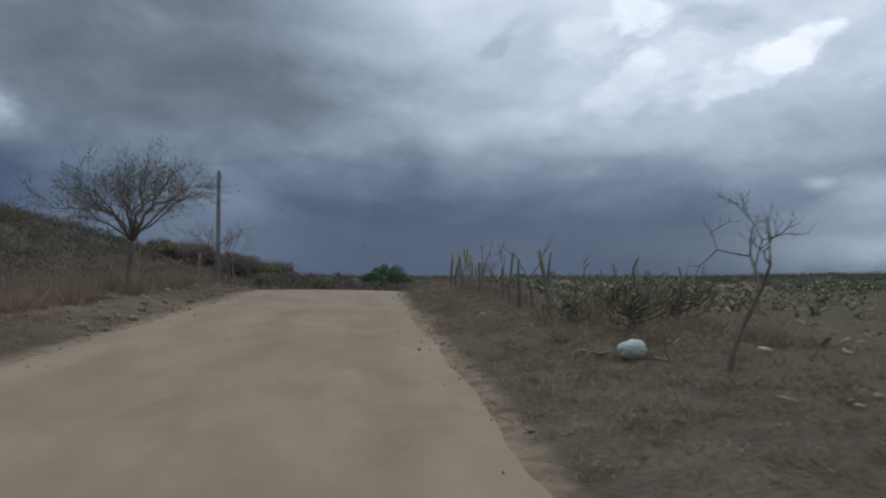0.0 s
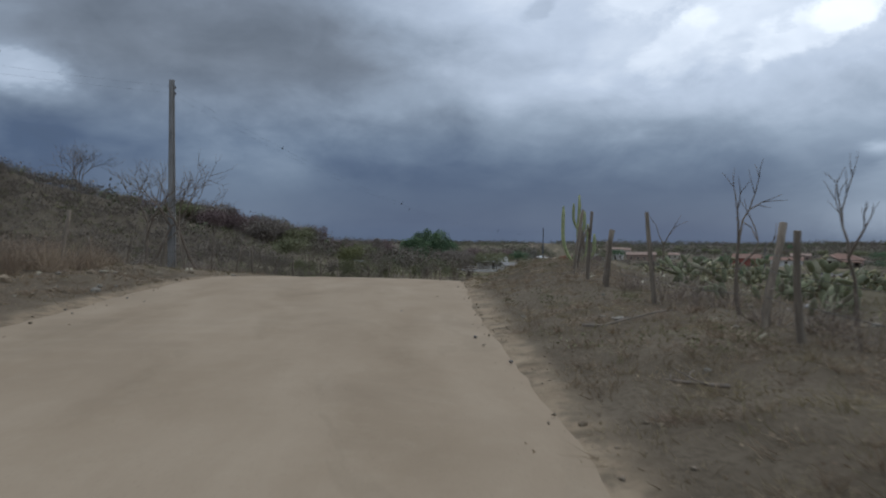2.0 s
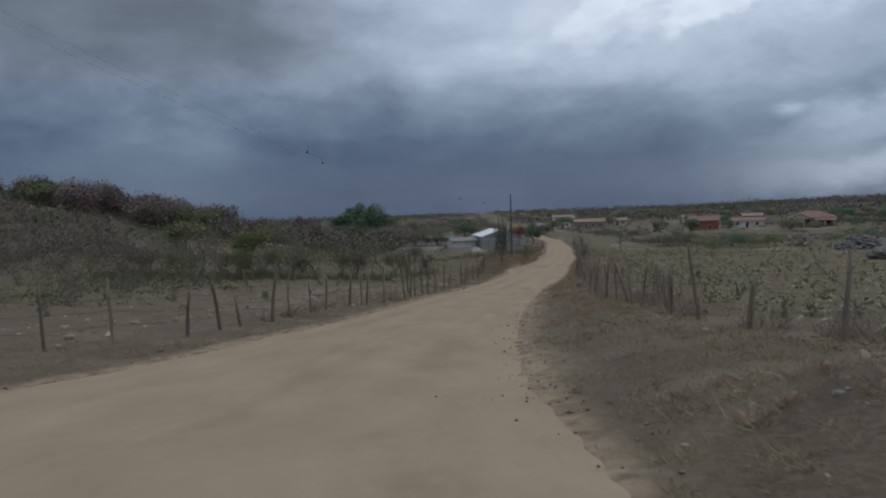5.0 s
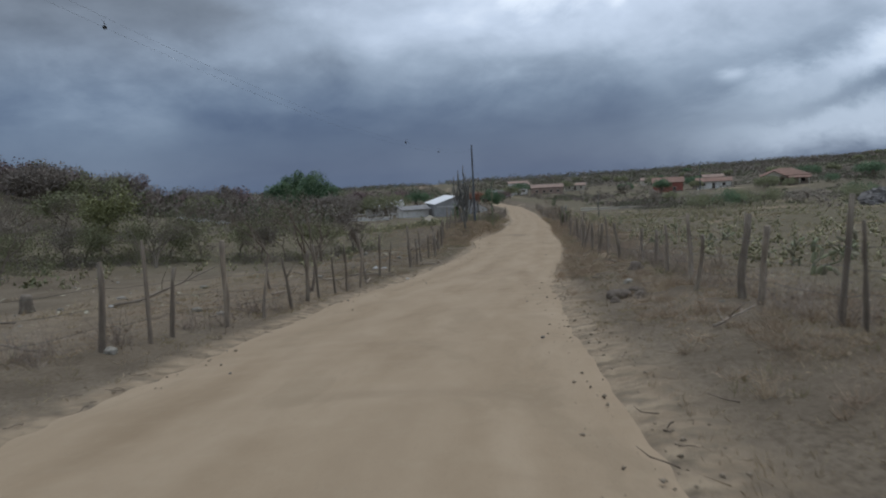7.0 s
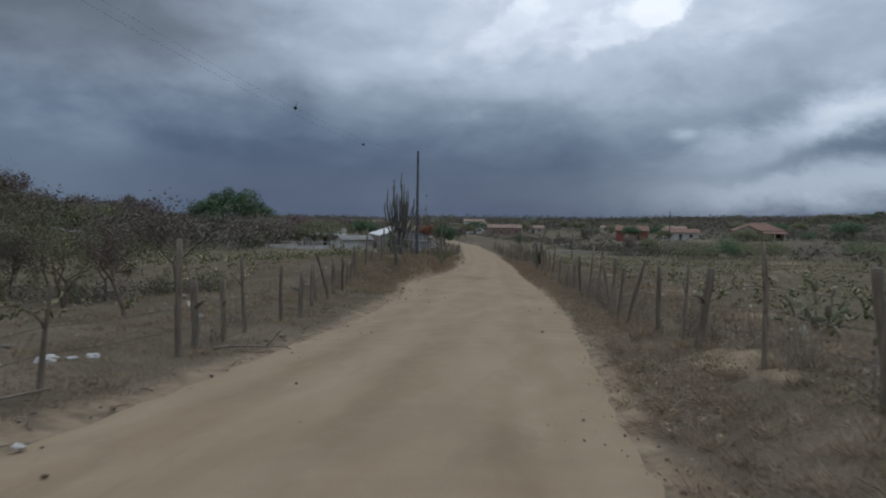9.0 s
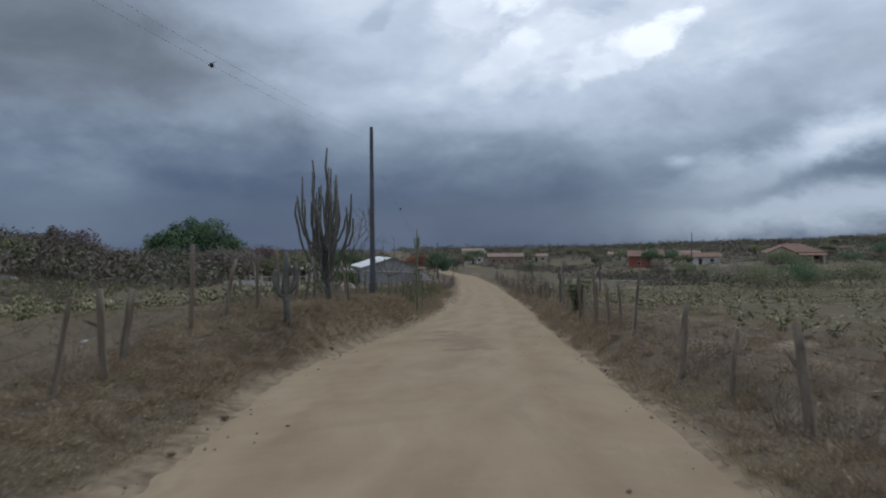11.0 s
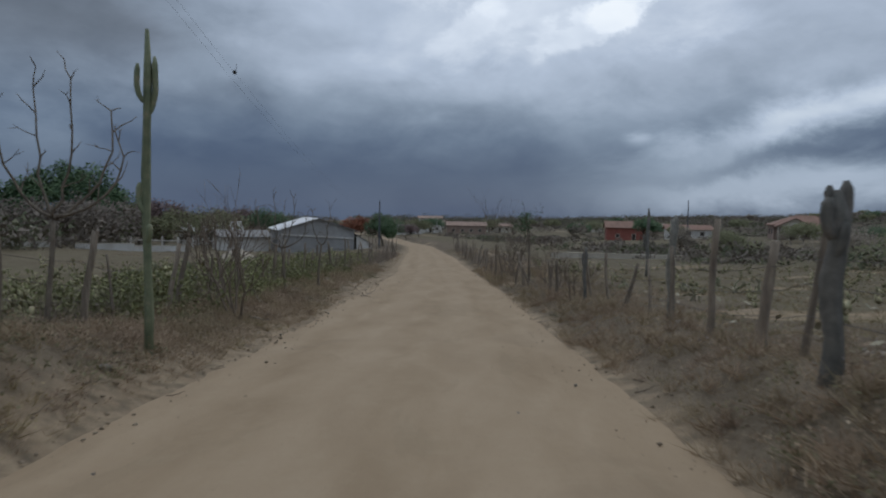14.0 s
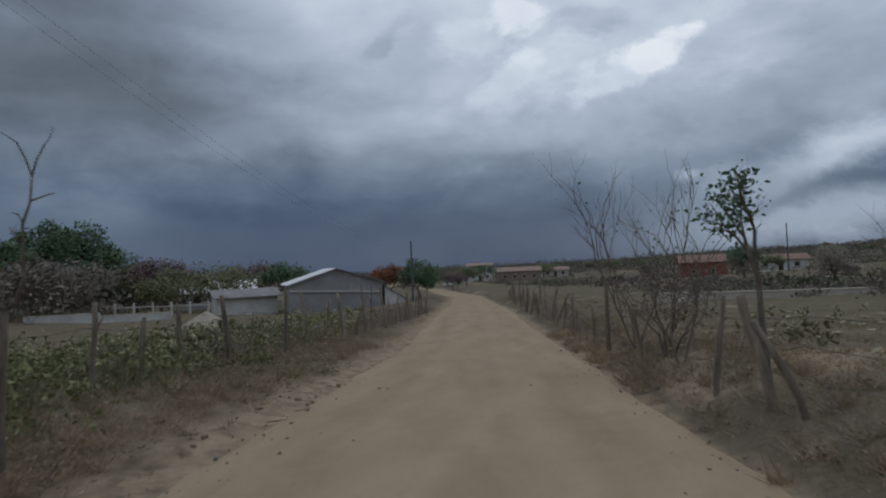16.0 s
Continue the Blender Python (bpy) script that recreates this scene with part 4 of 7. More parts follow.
def field_growth():
    """Low dusty shrubs that cover the ground between the bare field and the wood."""
    olive, grey = [], []
    for bag, n, h0, h1, leaf in ((olive, 1500, 0.35, 1.3, 0.05), (grey, 1300, 0.4, 1.5, 0.045)):
        x, y = scatter(n, -75, -14, 26, 125)
        gap = edge_l(y) - x
        x, y = keep(x, y, step(gap, 15 + 4 * grain(x, y, 9, 46), 24) * (0.65 + 0.7 * grain(x, y, 6, 45)))
        bag.append(clumps(x, y, land(x, y) - 0.05, 90, bulk.uniform(0.7, 2.0, len(x)), bulk.uniform(h0, h1, len(x)), leaf, twigs=0.35, twig=0.02))
    own = np.random.default_rng(29)
    for bag, n, leaf in ((olive, 130, 0.04), (grey, 150, 0.035)):
        x = own.uniform(-34, -2, n)
        y = 58.2 - 0.12 * (x + 18) + own.normal(0, 1.1, n)
        bag.append(clumps(x, y, land(x, y) - 0.05, 80, own.uniform(0.5, 1.3, n), own.uniform(0.3, 1.1, n), leaf, own, 0.5, 0.016))
    stuff("field_shrubs", olive, M_LEAFOLIVE, "low dusty olive shrubs beyond the bare field", "shrubs")
    stuff("field_scrub", grey, M_HILL, "low grey-brown leafless scrub beyond the bare field", "scrub")


def far_growth():
    brown, green = [], []
    # beyond the fields: woods on the left, bushes on the slopes to the right, hills all round
    for x0, x1, y0, y1, n, w0, w1, h0, h1 in ((-130, -14, 122, 215, 1500, 3.0, 6.0, 2.0, 5.0), (-260, -40, 60, 330, 900, 2.5, 6, 2, 5), (20, 260, 105, 330, 3400, 1.2, 4.0, 0.4, 1.6), (-20, 330, 330, 620, 3400, 3, 7, 1.5, 4.0), (-400, -20, 330, 800, 1200, 4, 9, 2.5, 5), (250, 620, 120, 700, 3000, 3, 8, 1.6, 4.2), (-200, 500, 600, 1050, 2000, 5, 11, 3, 6), (45, 250, 0, 110, 900, 1.0, 3.0, 0.6, 2.0), (30, 130, 114, 160, 800, 1.4, 3.2, 0.4, 1.2)):
        x, y = scatter(n, x0, x1, y0, y1)
        k = np.abs(x - 0.5 * (edge_l(np.minimum(y, 260)) + edge_r(np.minimum(y, 260)))) > np.where(y < 300, 16, 8)
        x, y = x[k], y[k]
        x, y = keep(x, y, (0.75 + 0.7 * grain(x, y, 28, 27)) * (1 - 0.85 * ((x > 56) & (x < 112) & (y > 150) & (y < 262))))
        pick = bulk.uniform(0, 1, len(x)) + 0.35 * grain(x, y, 40, 28) < 0.62
        leaf = 0.10 if x0 == 30 else 0.15 if x0 in (20, 45) else 0.18 + 0.00040 * y0
        many = 120 if x0 == 30 else 64 if x0 == 20 else 52 if y0 < 330 and x0 != 250 else 30
        for sel, bag in ((pick, brown), (~pick, green)):
            if sel.sum():
                bag.append(clumps(x[sel], y[sel], land(x[sel], y[sel]) - 0.2, many, bulk.uniform(w0, w1, sel.sum()), bulk.uniform(h0, h1, sel.sum()), leaf, twigs=0.04 if y0 >= 330 or x0 == 250 else 0.18))
    stuff("distant_scrub", brown, M_HILL, "grey-brown dry woodland over the far slopes", "woodland")
    stuff("distant_bushes", green, M_FAROLIVE, "dull green bushes over the far slopes", "bushes")


def roadside_tangle():
    """Tangled brown brush that crowds the right lip of the road, and matted brush behind the sandy foot on the left."""
    own = np.random.default_rng(71)
    brown, pale = [], []
    for side, y0, y1, n, a, b, h0, h1 in ((1, 34, 66, 520, 0.05, 1.5, 0.10, 0.34), (1, 66, 84, 520, 0.02, 1.5, 0.14, 0.42), (1, 84, 118, 1000, 0.02, 1.9, 0.14, 0.46), (-1, 82, 116, 900, 0.85, 2.7, 0.12, 0.42), (-1, 40, 62, 260, 0.7, 3.0, 0.08, 0.26), (-1, 8, 40, 240, 0.9, 5.0, 0.05, 0.18), (-1, 58, 84, 620, 0.6, 3.0, 0.12, 0.40), (1, -48, 4, 760, 0.12, 4.0, 0.08, 0.26)):
        for bag, share in ((brown, 0.62 if y0 > -40 else 0.45), (pale, 0.32 if y0 > -40 else 0.55)):
            x, y = beside(int(n * share), side, a, b, y0, y1, own)
            ok = own.uniform(0, 1, len(x)) < 0.65 + 0.7 * grain(x, y, 1.9, 61)
            x, y = x[ok], y[ok]
            m = len(x)
            bag.append(clumps(x, y, land(x, y) - 0.03, 64, own.uniform(0.3, 0.62, m), own.uniform(h0, h1, m), 0.013, own, 0.84, 0.013))
    # low olive growth in patches on the banks
    low = []
    for side, y0, y1, n, a, b in ((-1, 58, 112, 520, 0.4, 3.0), (1, 40, 112, 520, 0.25, 3.2), (-1, 34, 58, 160, 0.4, 2.6), (1, -24, 2, 260, 0.5, 5.0), (1, 2, 40, 260, 0.8, 4.5)):
        x, y = beside(n, side, a, b, y0, y1, own)
        ok = own.uniform(0, 1, len(x)) < 0.3 + 1.1 * grain(x, y, 2.6, 63)
        x, y = x[ok], y[ok]
        low.append(clumps(x, y, land(x, y) - 0.02, 56, own.uniform(0.25, 0.6, len(x)), own.uniform(0.08, 0.26, len(x)), 0.016, own, 0.35, 0.010))
    stuff("low_weeds", low, M_LOWWEED, "low dusty olive weeds in patches on the banks", "weeds")
    stuff("roadside_brush", brown, M_TANGLE, "tangled dark brown brush crowding the road's edge", "brush")
    stuff("roadside_grass", pale, M_STRAW, "pale dead grass tangled through the roadside brush", "grass")


def stick_litter():
    """Short dark sticks and stalks dropped along the sandy lips of the road."""
    r = random.Random(72)
    s = Shape()
    for side, y0, y1, n in ((1, 60, 112, 90), (-1, 78, 112, 110), (-1, 10, 46, 130), (1, 6, 60, 60)):
        for _ in range(n):
            y = r.uniform(y0, y1)
            off = abs(r.gauss(0, 0.45 if side > 0 else 0.8)) - 0.15
            x = float(edge_r(y)) + off if side > 0 else float(edge_l(y)) - off
            z = (float(road_z(y)) + 0.03 if off < 0 else stand(x, y) + 0.01)
            a, long_ = r.uniform(0, 6.283), r.uniform(0.06, 0.34)
            line, _ = limb(r, (x, y, z), (math.cos(a), math.sin(a), 0.05), long_, 3, 0.2)
            s.tube(line, [0.007, 0.006, 0.005, 0.003], 3)
    tagged(new("stick_litter", s.mesh("stick_litter", M_TWIG)), "short dark sticks and stalks dropped along the road", "sticks", kind="stuff")


verge_growth()
brush_growth()
roadside_tangle()
stick_litter()
hillside_growth()
field_growth()
far_growth()

# ---- fences ----
FENCE_L = ((-4.6, -46), (-7.4, -26), (-9.2, -12), (-10.4, -3), (-9.6, 5), (-8.0, 11), (-6.88, 13.9), (-6.1, 17.2), (-5.48, 20.1), (-4.95, 23.5), (-3.9, 26.5), (-2.9, 29.8), (-2.3, 33.3), (-1.45, 36.3), (-0.8, 40), (0.5, 44.4), (1.2, 48),
           (1.5, 50.6), (1.9, 56), (2.4, 62.5), (3.4, 67.5), (4.6, 74), (6.0, 82.5), (7.4, 90), (8.9, 98), (10.1, 105), (11.1, 108.5), (12.2, 112.5), (13.2, 116), (15.8, 130), (18.0, 144))
FENCE_R = ((9.6, -46), (8.7, -33), (8.3, -28), (7.5, -23.5), (7.0, -19.5), (5.45, -13), (5.2, -9.6), (5.25, -8), (5.7, -4), (6.2, 0), (5.9, 6), (5.3, 11), (5.1, 14), (5.6, 19), (5.45, 22.5), (5.6, 25.2), (6.7, 31.3), (7.0, 33.7), (8.0, 41), (8.3, 46), (8.8, 48.4),
           (10.3, 55), (11.4, 62), (12.2, 67.1), (13.15, 72.5), (14.6, 79), (16.2, 84.7), (17.8, 91.7), (18.2, 96), (18.6, 103.7), (19.3, 110), (21.6, 125), (24.6, 145), (26.8, 160))
POSTS_L = (-44, -40.5, -38, -35, -33.4, -30.2, -27, -24.1, -21.5, -18.6, -16, -13.2, -10.5, -8.2, -6.0, -3.7, -1.5, 0.4, 2.5, 4.4, 6.2, 8.0, 9.3, 10.7, 12.2, 13.9, 15.8, 17.0, 18.5, 20.1, 21.6, 23.5, 25.1, 26.1, 26.8, 28.2, 29.7, 31.2, 32.5, 33.3, 34.4, 35.3,
           36.2, 37.6, 39.3, 40.2, 42.7, 43.6, 44.4, 45.4, 47.6, 48.3, 50.6)
POSTS_R = (-32.4, -31.3, -28, -25.6, -24.3, -22.8, -20.2, -19, -16, -13.0, -12.75, -11.6, -9.6, -8.0, -6.2, -4, -0.6, 2.2, 5, 7.5, 10, 12, 13.4, 14.0, 14.7, 15.7, 17.9, 18.8, 19.9, 20.6, 22.1, 22.6, 24.9, 25.5, 27.6, 29.5, 31.3, 33.6, 35.5, 38, 40.2, 42.5, 43.4,
           44.5, 46.1, 47, 48.4)
POSTS_R2 = (65.5, 67.1, 69.9, 83.7, 84.7, 86.4, 88.2, 89.9, 91.6, 93.0, 94, 95.3, 97.5, 98.3, 101.8, 102.4, 103.7, 106.9, 110.2)


def post_mesh(seed):
    """A hand-cut fence post: crooked, tapered, with a split or forked head."""
    rng = random.Random(seed)
    s = Shape()
    h = rng.uniform(1.05, 1.45)
    r = rng.uniform(0.035, 0.07)
    line, d = limb(rng, (0, 0, -0.35), (rng.gauss(0, 0.06), rng.gauss(0, 0.06), 1), h + 0.35, 6, 0.06)
    radii = [r * (1.15 - 0.35 * i / 6) * rng.uniform(0.85, 1.15) for i in range(7)]
    s.tube(line, radii, 7)
    if seed % 3 == 0:
        fork, _ = limb(rng, line[-3], (rng.choice((-1, 1)) * 0.6, rng.gauss(0, 0.3), 0.8), rng.uniform(0.25, 0.5), 3, 0.15)
        s.tube(fork, [r * 0.6, r * 0.5, r * 0.42, r * 0.32], 5)
    if seed % 4 == 1:
        knob = line[3]
        s.tube([knob + Vector((r * 0.4, 0, -0.12)), knob + Vector((r * 0.9, 0, 0)), knob + Vector((r * 0.5, 0, 0.1))], [r * 0.5, r * 0.8, r * 0.4], 5)
    return s.mesh("post", M_POST), h


POST_KINDS = [post_mesh(100 + i) for i in range(12)]


def fence(name, line, places, strands, label, seed, tall=1.0, stout=()):
    rng = random.Random(seed)
    ys = np.array([p[1] for p in line], float)
    xs = np.array([p[0] for p in line], float)
    at = lambda y: float(np.interp(y, ys, xs))
    root = thing(name, (at(places[0]), places[0], stand(at(places[0]), places[0])), label, "fence")
    base = Matrix.Translation(root.location).inverted()
    tops = []
    for y in places:
        x = at(y) + rng.gauss(0, 0.09)
        me, h = rng.choice(POST_KINDS)
        k = tall * rng.uniform(0.82, 1.25)
        lean = Euler((rng.gauss(0, 0.07), rng.gauss(0, 0.07), rng.uniform(0, 6.3)))
        z = stand(x, y)
        m = Matrix.LocRotScale((x, y, z), lean, (rng.uniform(0.62, 1.08),) * 2 + (k,))
        part("post", me, root, m=base @ m)
        tops.append((x, y, z, h * k))
    for x, y, high, r in stout:
        line_, _ = limb(rng, (0, 0, -0.3), (rng.gauss(0, 0.04), rng.gauss(0, 0.04), 1), high + 0.3, 7, 0.035)
        me = Shape().tube(line_, [r * rng.uniform(0.88, 1.12) for _ in range(8)], 9).mesh("post", M_POST)
        part("post", me, root, m=base @ Matrix.Translation((x, y, stand(x, y))))
    for n in range(strands):
        s = Shape()
        pts = []
        for x, y, z, h in tops:
            pts.append(Vector((x, y, z + 0.25 + (n + 0.5) * 0.9 / strands + rng.gauss(0, 0.03))) - root.location)
        fine = []
        for a, b in zip(pts, pts[1:]):
            for q in range(2):
                p = a.lerp(b, q / 2)
                p.z -= 0.03 * (q == 1)
                fine.append(p)
        fine.append(pts[-1])
        s.tube(fine, [0.004] * len(fine), 3)
        part("wire", s.mesh("wire", M_WIRE), root)
    return root


def spaced(y0, y1, least, most, seed):
    rng = random.Random(seed)
    out, y = [], y0
    while y < y1:
        out.append(round(y, 2))
        y += rng.uniform(least, most)
    return out


fence("wooden_fence", FENCE_L, list(POSTS_L) + spaced(51.8, 65, 1.2, 2.2, 3), 3, "weathered crooked wooden posts with slack wire beside the bare field", 11)
fence("wooden_fence", FENCE_L, spaced(66.5, 143, 0.9, 1.9, 4), 3, "grey wooden posts with slack wire on the grassy bank", 12)
fence("wooden_fence", FENCE_R, list(POSTS_R) + spaced(50, 62, 1.2, 2.1, 5), 3, "crooked grey wooden posts with wire beside forage cactus", 13)
fence("wooden_fence", FENCE_R, list(POSTS_R2) + spaced(111.6, 158, 1.1, 1.9, 6), 3, "crooked grey wooden posts with wire along dry brush", 14, 1.0, ((12.95, 71.9, 1.6, 0.055), (12.75, 69.9, 1.2, 0.042), (12.5, 68.2, 1.25, 0.05), (13.75, 74.1, 0.85, 0.055), (15.0, 80.85, 1.62, 0.042), (14.62, 79.1, 1.5, 0.045)))


def fence_scrub():
    """Thin upright twigs and saplings that have grown up along the fence lines."""
    out = []
    for line, y0, y1, n, tall in ((FENCE_L, 12, 64, 70, 1.0), (FENCE_L, 66, 142, 300, 1.15), (FENCE_R, -30, 10, 110, 1.0), (FENCE_R, 10, 62, 190, 1.1), (FENCE_R, 62, 156, 190, 0.8), (FENCE_L, -44, 8, 130, 1.1)):
        y = bulk.uniform(y0, y1, n)
        x = np.interp(y, [p[1] for p in line], [p[0] for p in line]) + np.abs(bulk.normal(0.0, 0.5, n)) * (1 if line is FENCE_R else -1)
        x, y = keep(x, y, 0.65 + 0.7 * grain(x, y, 4.0, 35))
        m = len(x)
        out.append(tufts(x, y, 9, tall * bulk.uniform(0.35, 1.0, m), bulk.uniform(0.25, 0.6, m), 0.010, 0.55))
        out.append(clumps(x, y, land(x, y) - 0.03, 46, bulk.uniform(0.4, 1.0, m), tall * bulk.uniform(0.4, 0.95, m), 0.022, twigs=0.75, twig=0.009))
    stuff("fence_scrub", out, M_FENCETWIG, "thin leafless twigs and scrub grown up along the fences", "scrub")


fence_scrub()

# ---- power line ----
POLES = ((-13.6, 3.6, 7.75, 0), (6.45, 81.6, 1.0, 1), (17.8, 164.2, -4.4, 1), (78, 196, -2.7, 1), (-34.6, -82, 7.8, 0))


def utility_pole(x, y, top, kind):
    z = stand(x, y)
    h = top - z
    mat = (M_CONCRETE, M_POLEDARK)[kind]
    turn = math.atan2(20, -78)
    root = thing("utility_pole", (x, y, z), ("pale grey concrete power pole on the scrubby verge", "dark weathered concrete power pole on the verge")[kind], "pole", "power line poles", turn)
    s = Shape()
    n = 7
    w0, w1, d0, d1 = ((0.17, 0.10, 0.125, 0.08), (0.115, 0.062, 0.095, 0.055))[kind]
    for i in range(n + 1):
        t = i / n
        zz = -0.7 + (h + 0.7) * t
        a, b = w0 + (w1 - w0) * t, d0 + (d1 - d0) * t
        g = b * 0.45
        # double-T section: two flanges and a web
        ring = [(-a, -b), (a, -b), (a, -g), (a * 0.55, -g * 0.6), (a * 0.55, g * 0.6), (a, g), (a, b), (-a, b), (-a, g), (-a * 0.55, g * 0.6), (-a * 0.55, -g * 0.6), (-a, -g)]
        s.v.extend((p, q, zz) for p, q in ring)
    m = 12
    s.f.extend((i * m + k, i * m + (k + 1) % m, (i + 1) * m + (k + 1) % m, (i + 1) * m + k) for i in range(n) for k in range(m))
    s.f.append(tuple(n * m + k for k in range(m)))
    part("shaft", s.mesh("shaft", mat, False), root)
    for k, zz in enumerate((h - 0.32, h - 0.62)):
        b = Shape().box(0, -d1 - 0.07, zz, 0.05, 0.16, 0.05)
        arm = part("bracket", b.mesh("bracket", M_IRON, False), root)
        i = Shape().tube([(0, -d1 - 0.15, zz - 0.07), (0, -d1 - 0.15, zz - 0.03), (0, -d1 - 0.15, zz + 0.02), (0, -d1 - 0.15, zz + 0.07)], [0.035, 0.05, 0.03, 0.045], 8)
        part("insulator", i.mesh("insulator", M_PORCELAIN), arm)
    return root


for p in POLES:
    utility_pole(*p)


def cable(a, b, sag, mat, radius=0.002):
    s = Shape()
    n = 50
    pts = [Vector(a).lerp(Vector(b), i / n) - Vector((0, 0, sag * 4 * (i / n) * (1 - i / n))) for i in range(n + 1)]
    s.tube([p - pts[0] for p in pts], [radius] * (n + 1), 4)
    return s, pts


ends = [(p[0] - 0.2, p[1], p[2]) for p in POLES]
runs = []
for i, j in ((4, 0), (0, 1), (1, 2)):
    for drop, out in ((0.30, 0.0), (0.62, 0.0)):
        a, b = ends[i], ends[j]
        s, pts = cable((a[0], a[1], a[2] - drop), (b[0], b[1], b[2] - drop), (2.8, 2.75, 2.4)[len(runs) // 2] - 0.25 * drop, M_CABLE)
        lone("power_cable", s.mesh("power_cable", M_CABLE), pts[0], "thin dark power cable strung between poles", "cable", "power cables")
        runs.append(pts)


def air_plant(place, seed, size=1.0):
    """A tuft of wiry grey leaves that has rooted on a cable, with a hanging wisp."""
    rng = random.Random(seed)
    s = Shape()
    for k in range(70):
        d = Vector((rng.gauss(0, 1), rng.gauss(0, 1), rng.gauss(0.1, 0.9))).normalized()
        line, _ = limb(rng, d * 0.02, d, size * rng.uniform(0.045, 0.070), 3, 0.5)
        s.tube(line, [0.010, 0.009, 0.006, 0.002], 3, cap=False)
    line, _ = limb(rng, (0, 0, 0), (0.15, 0, 1), size * rng.uniform(0.2, 0.4), 4, 0.25)
    s.tube(line, [0.010, 0.009, 0.008, 0.005, 0.003], 4)
    return lone("air_plant", s.mesh("air_plant", M_AIRPLANT), place, "round dark tuft of air plant grown on the power cable", "air plant", "air plants on the cable")


for k, (run, i, size) in enumerate(((2, 6, 0.9), (2, 17, 1.0), (3, 18, 0.7), (2, 35, 1.25), (3, 41, 0.9), (4, 10, 1.0))):
    air_plant(runs[run][i], 40 + k, size)

# ---- cacti ----


def column_cactus(x, y, stems, label, mat, name="column_cactus"):
    """A tall ribbed cactus; stems are (foot height, reach, bearing, top height, radius)."""
    root = thing(name, (x, y, stand(x, y)), label, "cactus")
    for foot, reach, bearing, top, radius in stems:
        dx, dy = math.cos(bearing), math.sin(bearing)
        if reach == 0:
            n = 7
            line = [(0.02 * math.sin(i * 1.3), 0.02 * math.cos(i * 1.7), -0.1 + (top + 0.1) * i / n) for i in range(n + 1)]
            rad = [radius * (1.0 + 0.12 * math.sin(i * 2.1)) for i in range(n)] + [radius * 0.45]
        else:
            line, rad = [], []
            for i in range(9):
                t = i / 8
                out = reach * (1 - (1 - min(t * 1.7, 1)) ** 2)
                up_ = foot + (top - foot) * (0.12 * min(t * 2.5, 1) + 0.88 * max(0, (t - 0.12) / 0.88) ** 1.25)
                line.append((dx * out + 0.012 * math.sin(3 * t + bearing), dy * out + 0.012 * math.cos(4 * t + bearing), up_))
                rad.append(radius * (0.75 + 0.3 * min(t * 3, 1)) * (0.45 if i == 8 else 1))
        s = Shape().tube(line, rad, 12, ribs=0.16)
        part("stem", s.mesh("stem", mat), root)
    return root


def candelabra_cactus(x, y, tall, wide, arms, radius, label, seed, low=0.18, skin=None, wave=0.024):
    """A many-armed cactus: a short thick trunk, arms that swing out and turn up like a bowl, shorter arms on those."""
    rng = random.Random(seed)
    root = thing("candelabra_cactus", (x, y, stand(x, y)), label, "cactus", "candelabra cacti")

    def arm(start, bearing, reach, top, r):
        dx, dy = math.cos(bearing), math.sin(bearing)
        end = Vector((start.x + dx * reach, start.y + dy * reach, top))
        mid = Vector((start.x + dx * reach * rng.uniform(0.85, 1.15), start.y + dy * reach * rng.uniform(0.85, 1.15), start.z + (top - start.z) * rng.uniform(0.08, 0.30)))
        line = []
        for i in range(9):
            t = i / 8
            line.append(start * (1 - t) ** 2 + mid * 2 * t * (1 - t) + end * t * t + Vector((rng.gauss(0, wave), rng.gauss(0, wave), 0)))
        s = Shape().tube(line, [r * (0.85 + 0.15 * min(1, i)) for i in range(8)] + [r * 0.7], 10, ribs=0.14)
        part("stem", s.mesh("stem", skin or M_CACTUSDRY), root)
        return line

    trunk, _ = limb(rng, (0, 0, -0.1), (0.04, 0, 1), tall * 0.45, 6, 0.04)
    s = Shape().tube(trunk, [radius * k for k in (3.0, 2.7, 2.4, 2.2, 2.0, 1.7, 1.2)], 12, ribs=0.12)
    part("stem", s.mesh("stem", skin or M_CACTUSDRY), root)
    lines = []
    for k in range(arms):
        u = (k + 0.5) / arms
        start = trunk[0].lerp(trunk[-1], min(1.0, low + (0.98 - low) * rng.random()))
        reach = wide * (0.30 + 0.70 * u) * rng.uniform(0.8, 1.05)
        lines.append(arm(start, k * 2.4 + rng.uniform(-0.4, 0.4), reach, tall * (0.82 - 0.06 * u + rng.uniform(-0.22, 0.06)), radius * rng.uniform(0.85, 1.1)))
    for k in range(arms // 2):
        line = rng.choice(lines)
        i = rng.randint(2, 5)
        arm(line[i], rng.uniform(0, 6.28), wide * rng.uniform(0.12, 0.3), min(line[-1].z * rng.uniform(0.85, 1.05), tall), radius * 0.85)
    arm(trunk[-2], 0.4, wide * 0.12, tall, radius)
    arm(trunk[-2], 2.9, wide * 0.30, tall * 0.92, radius)
    return root


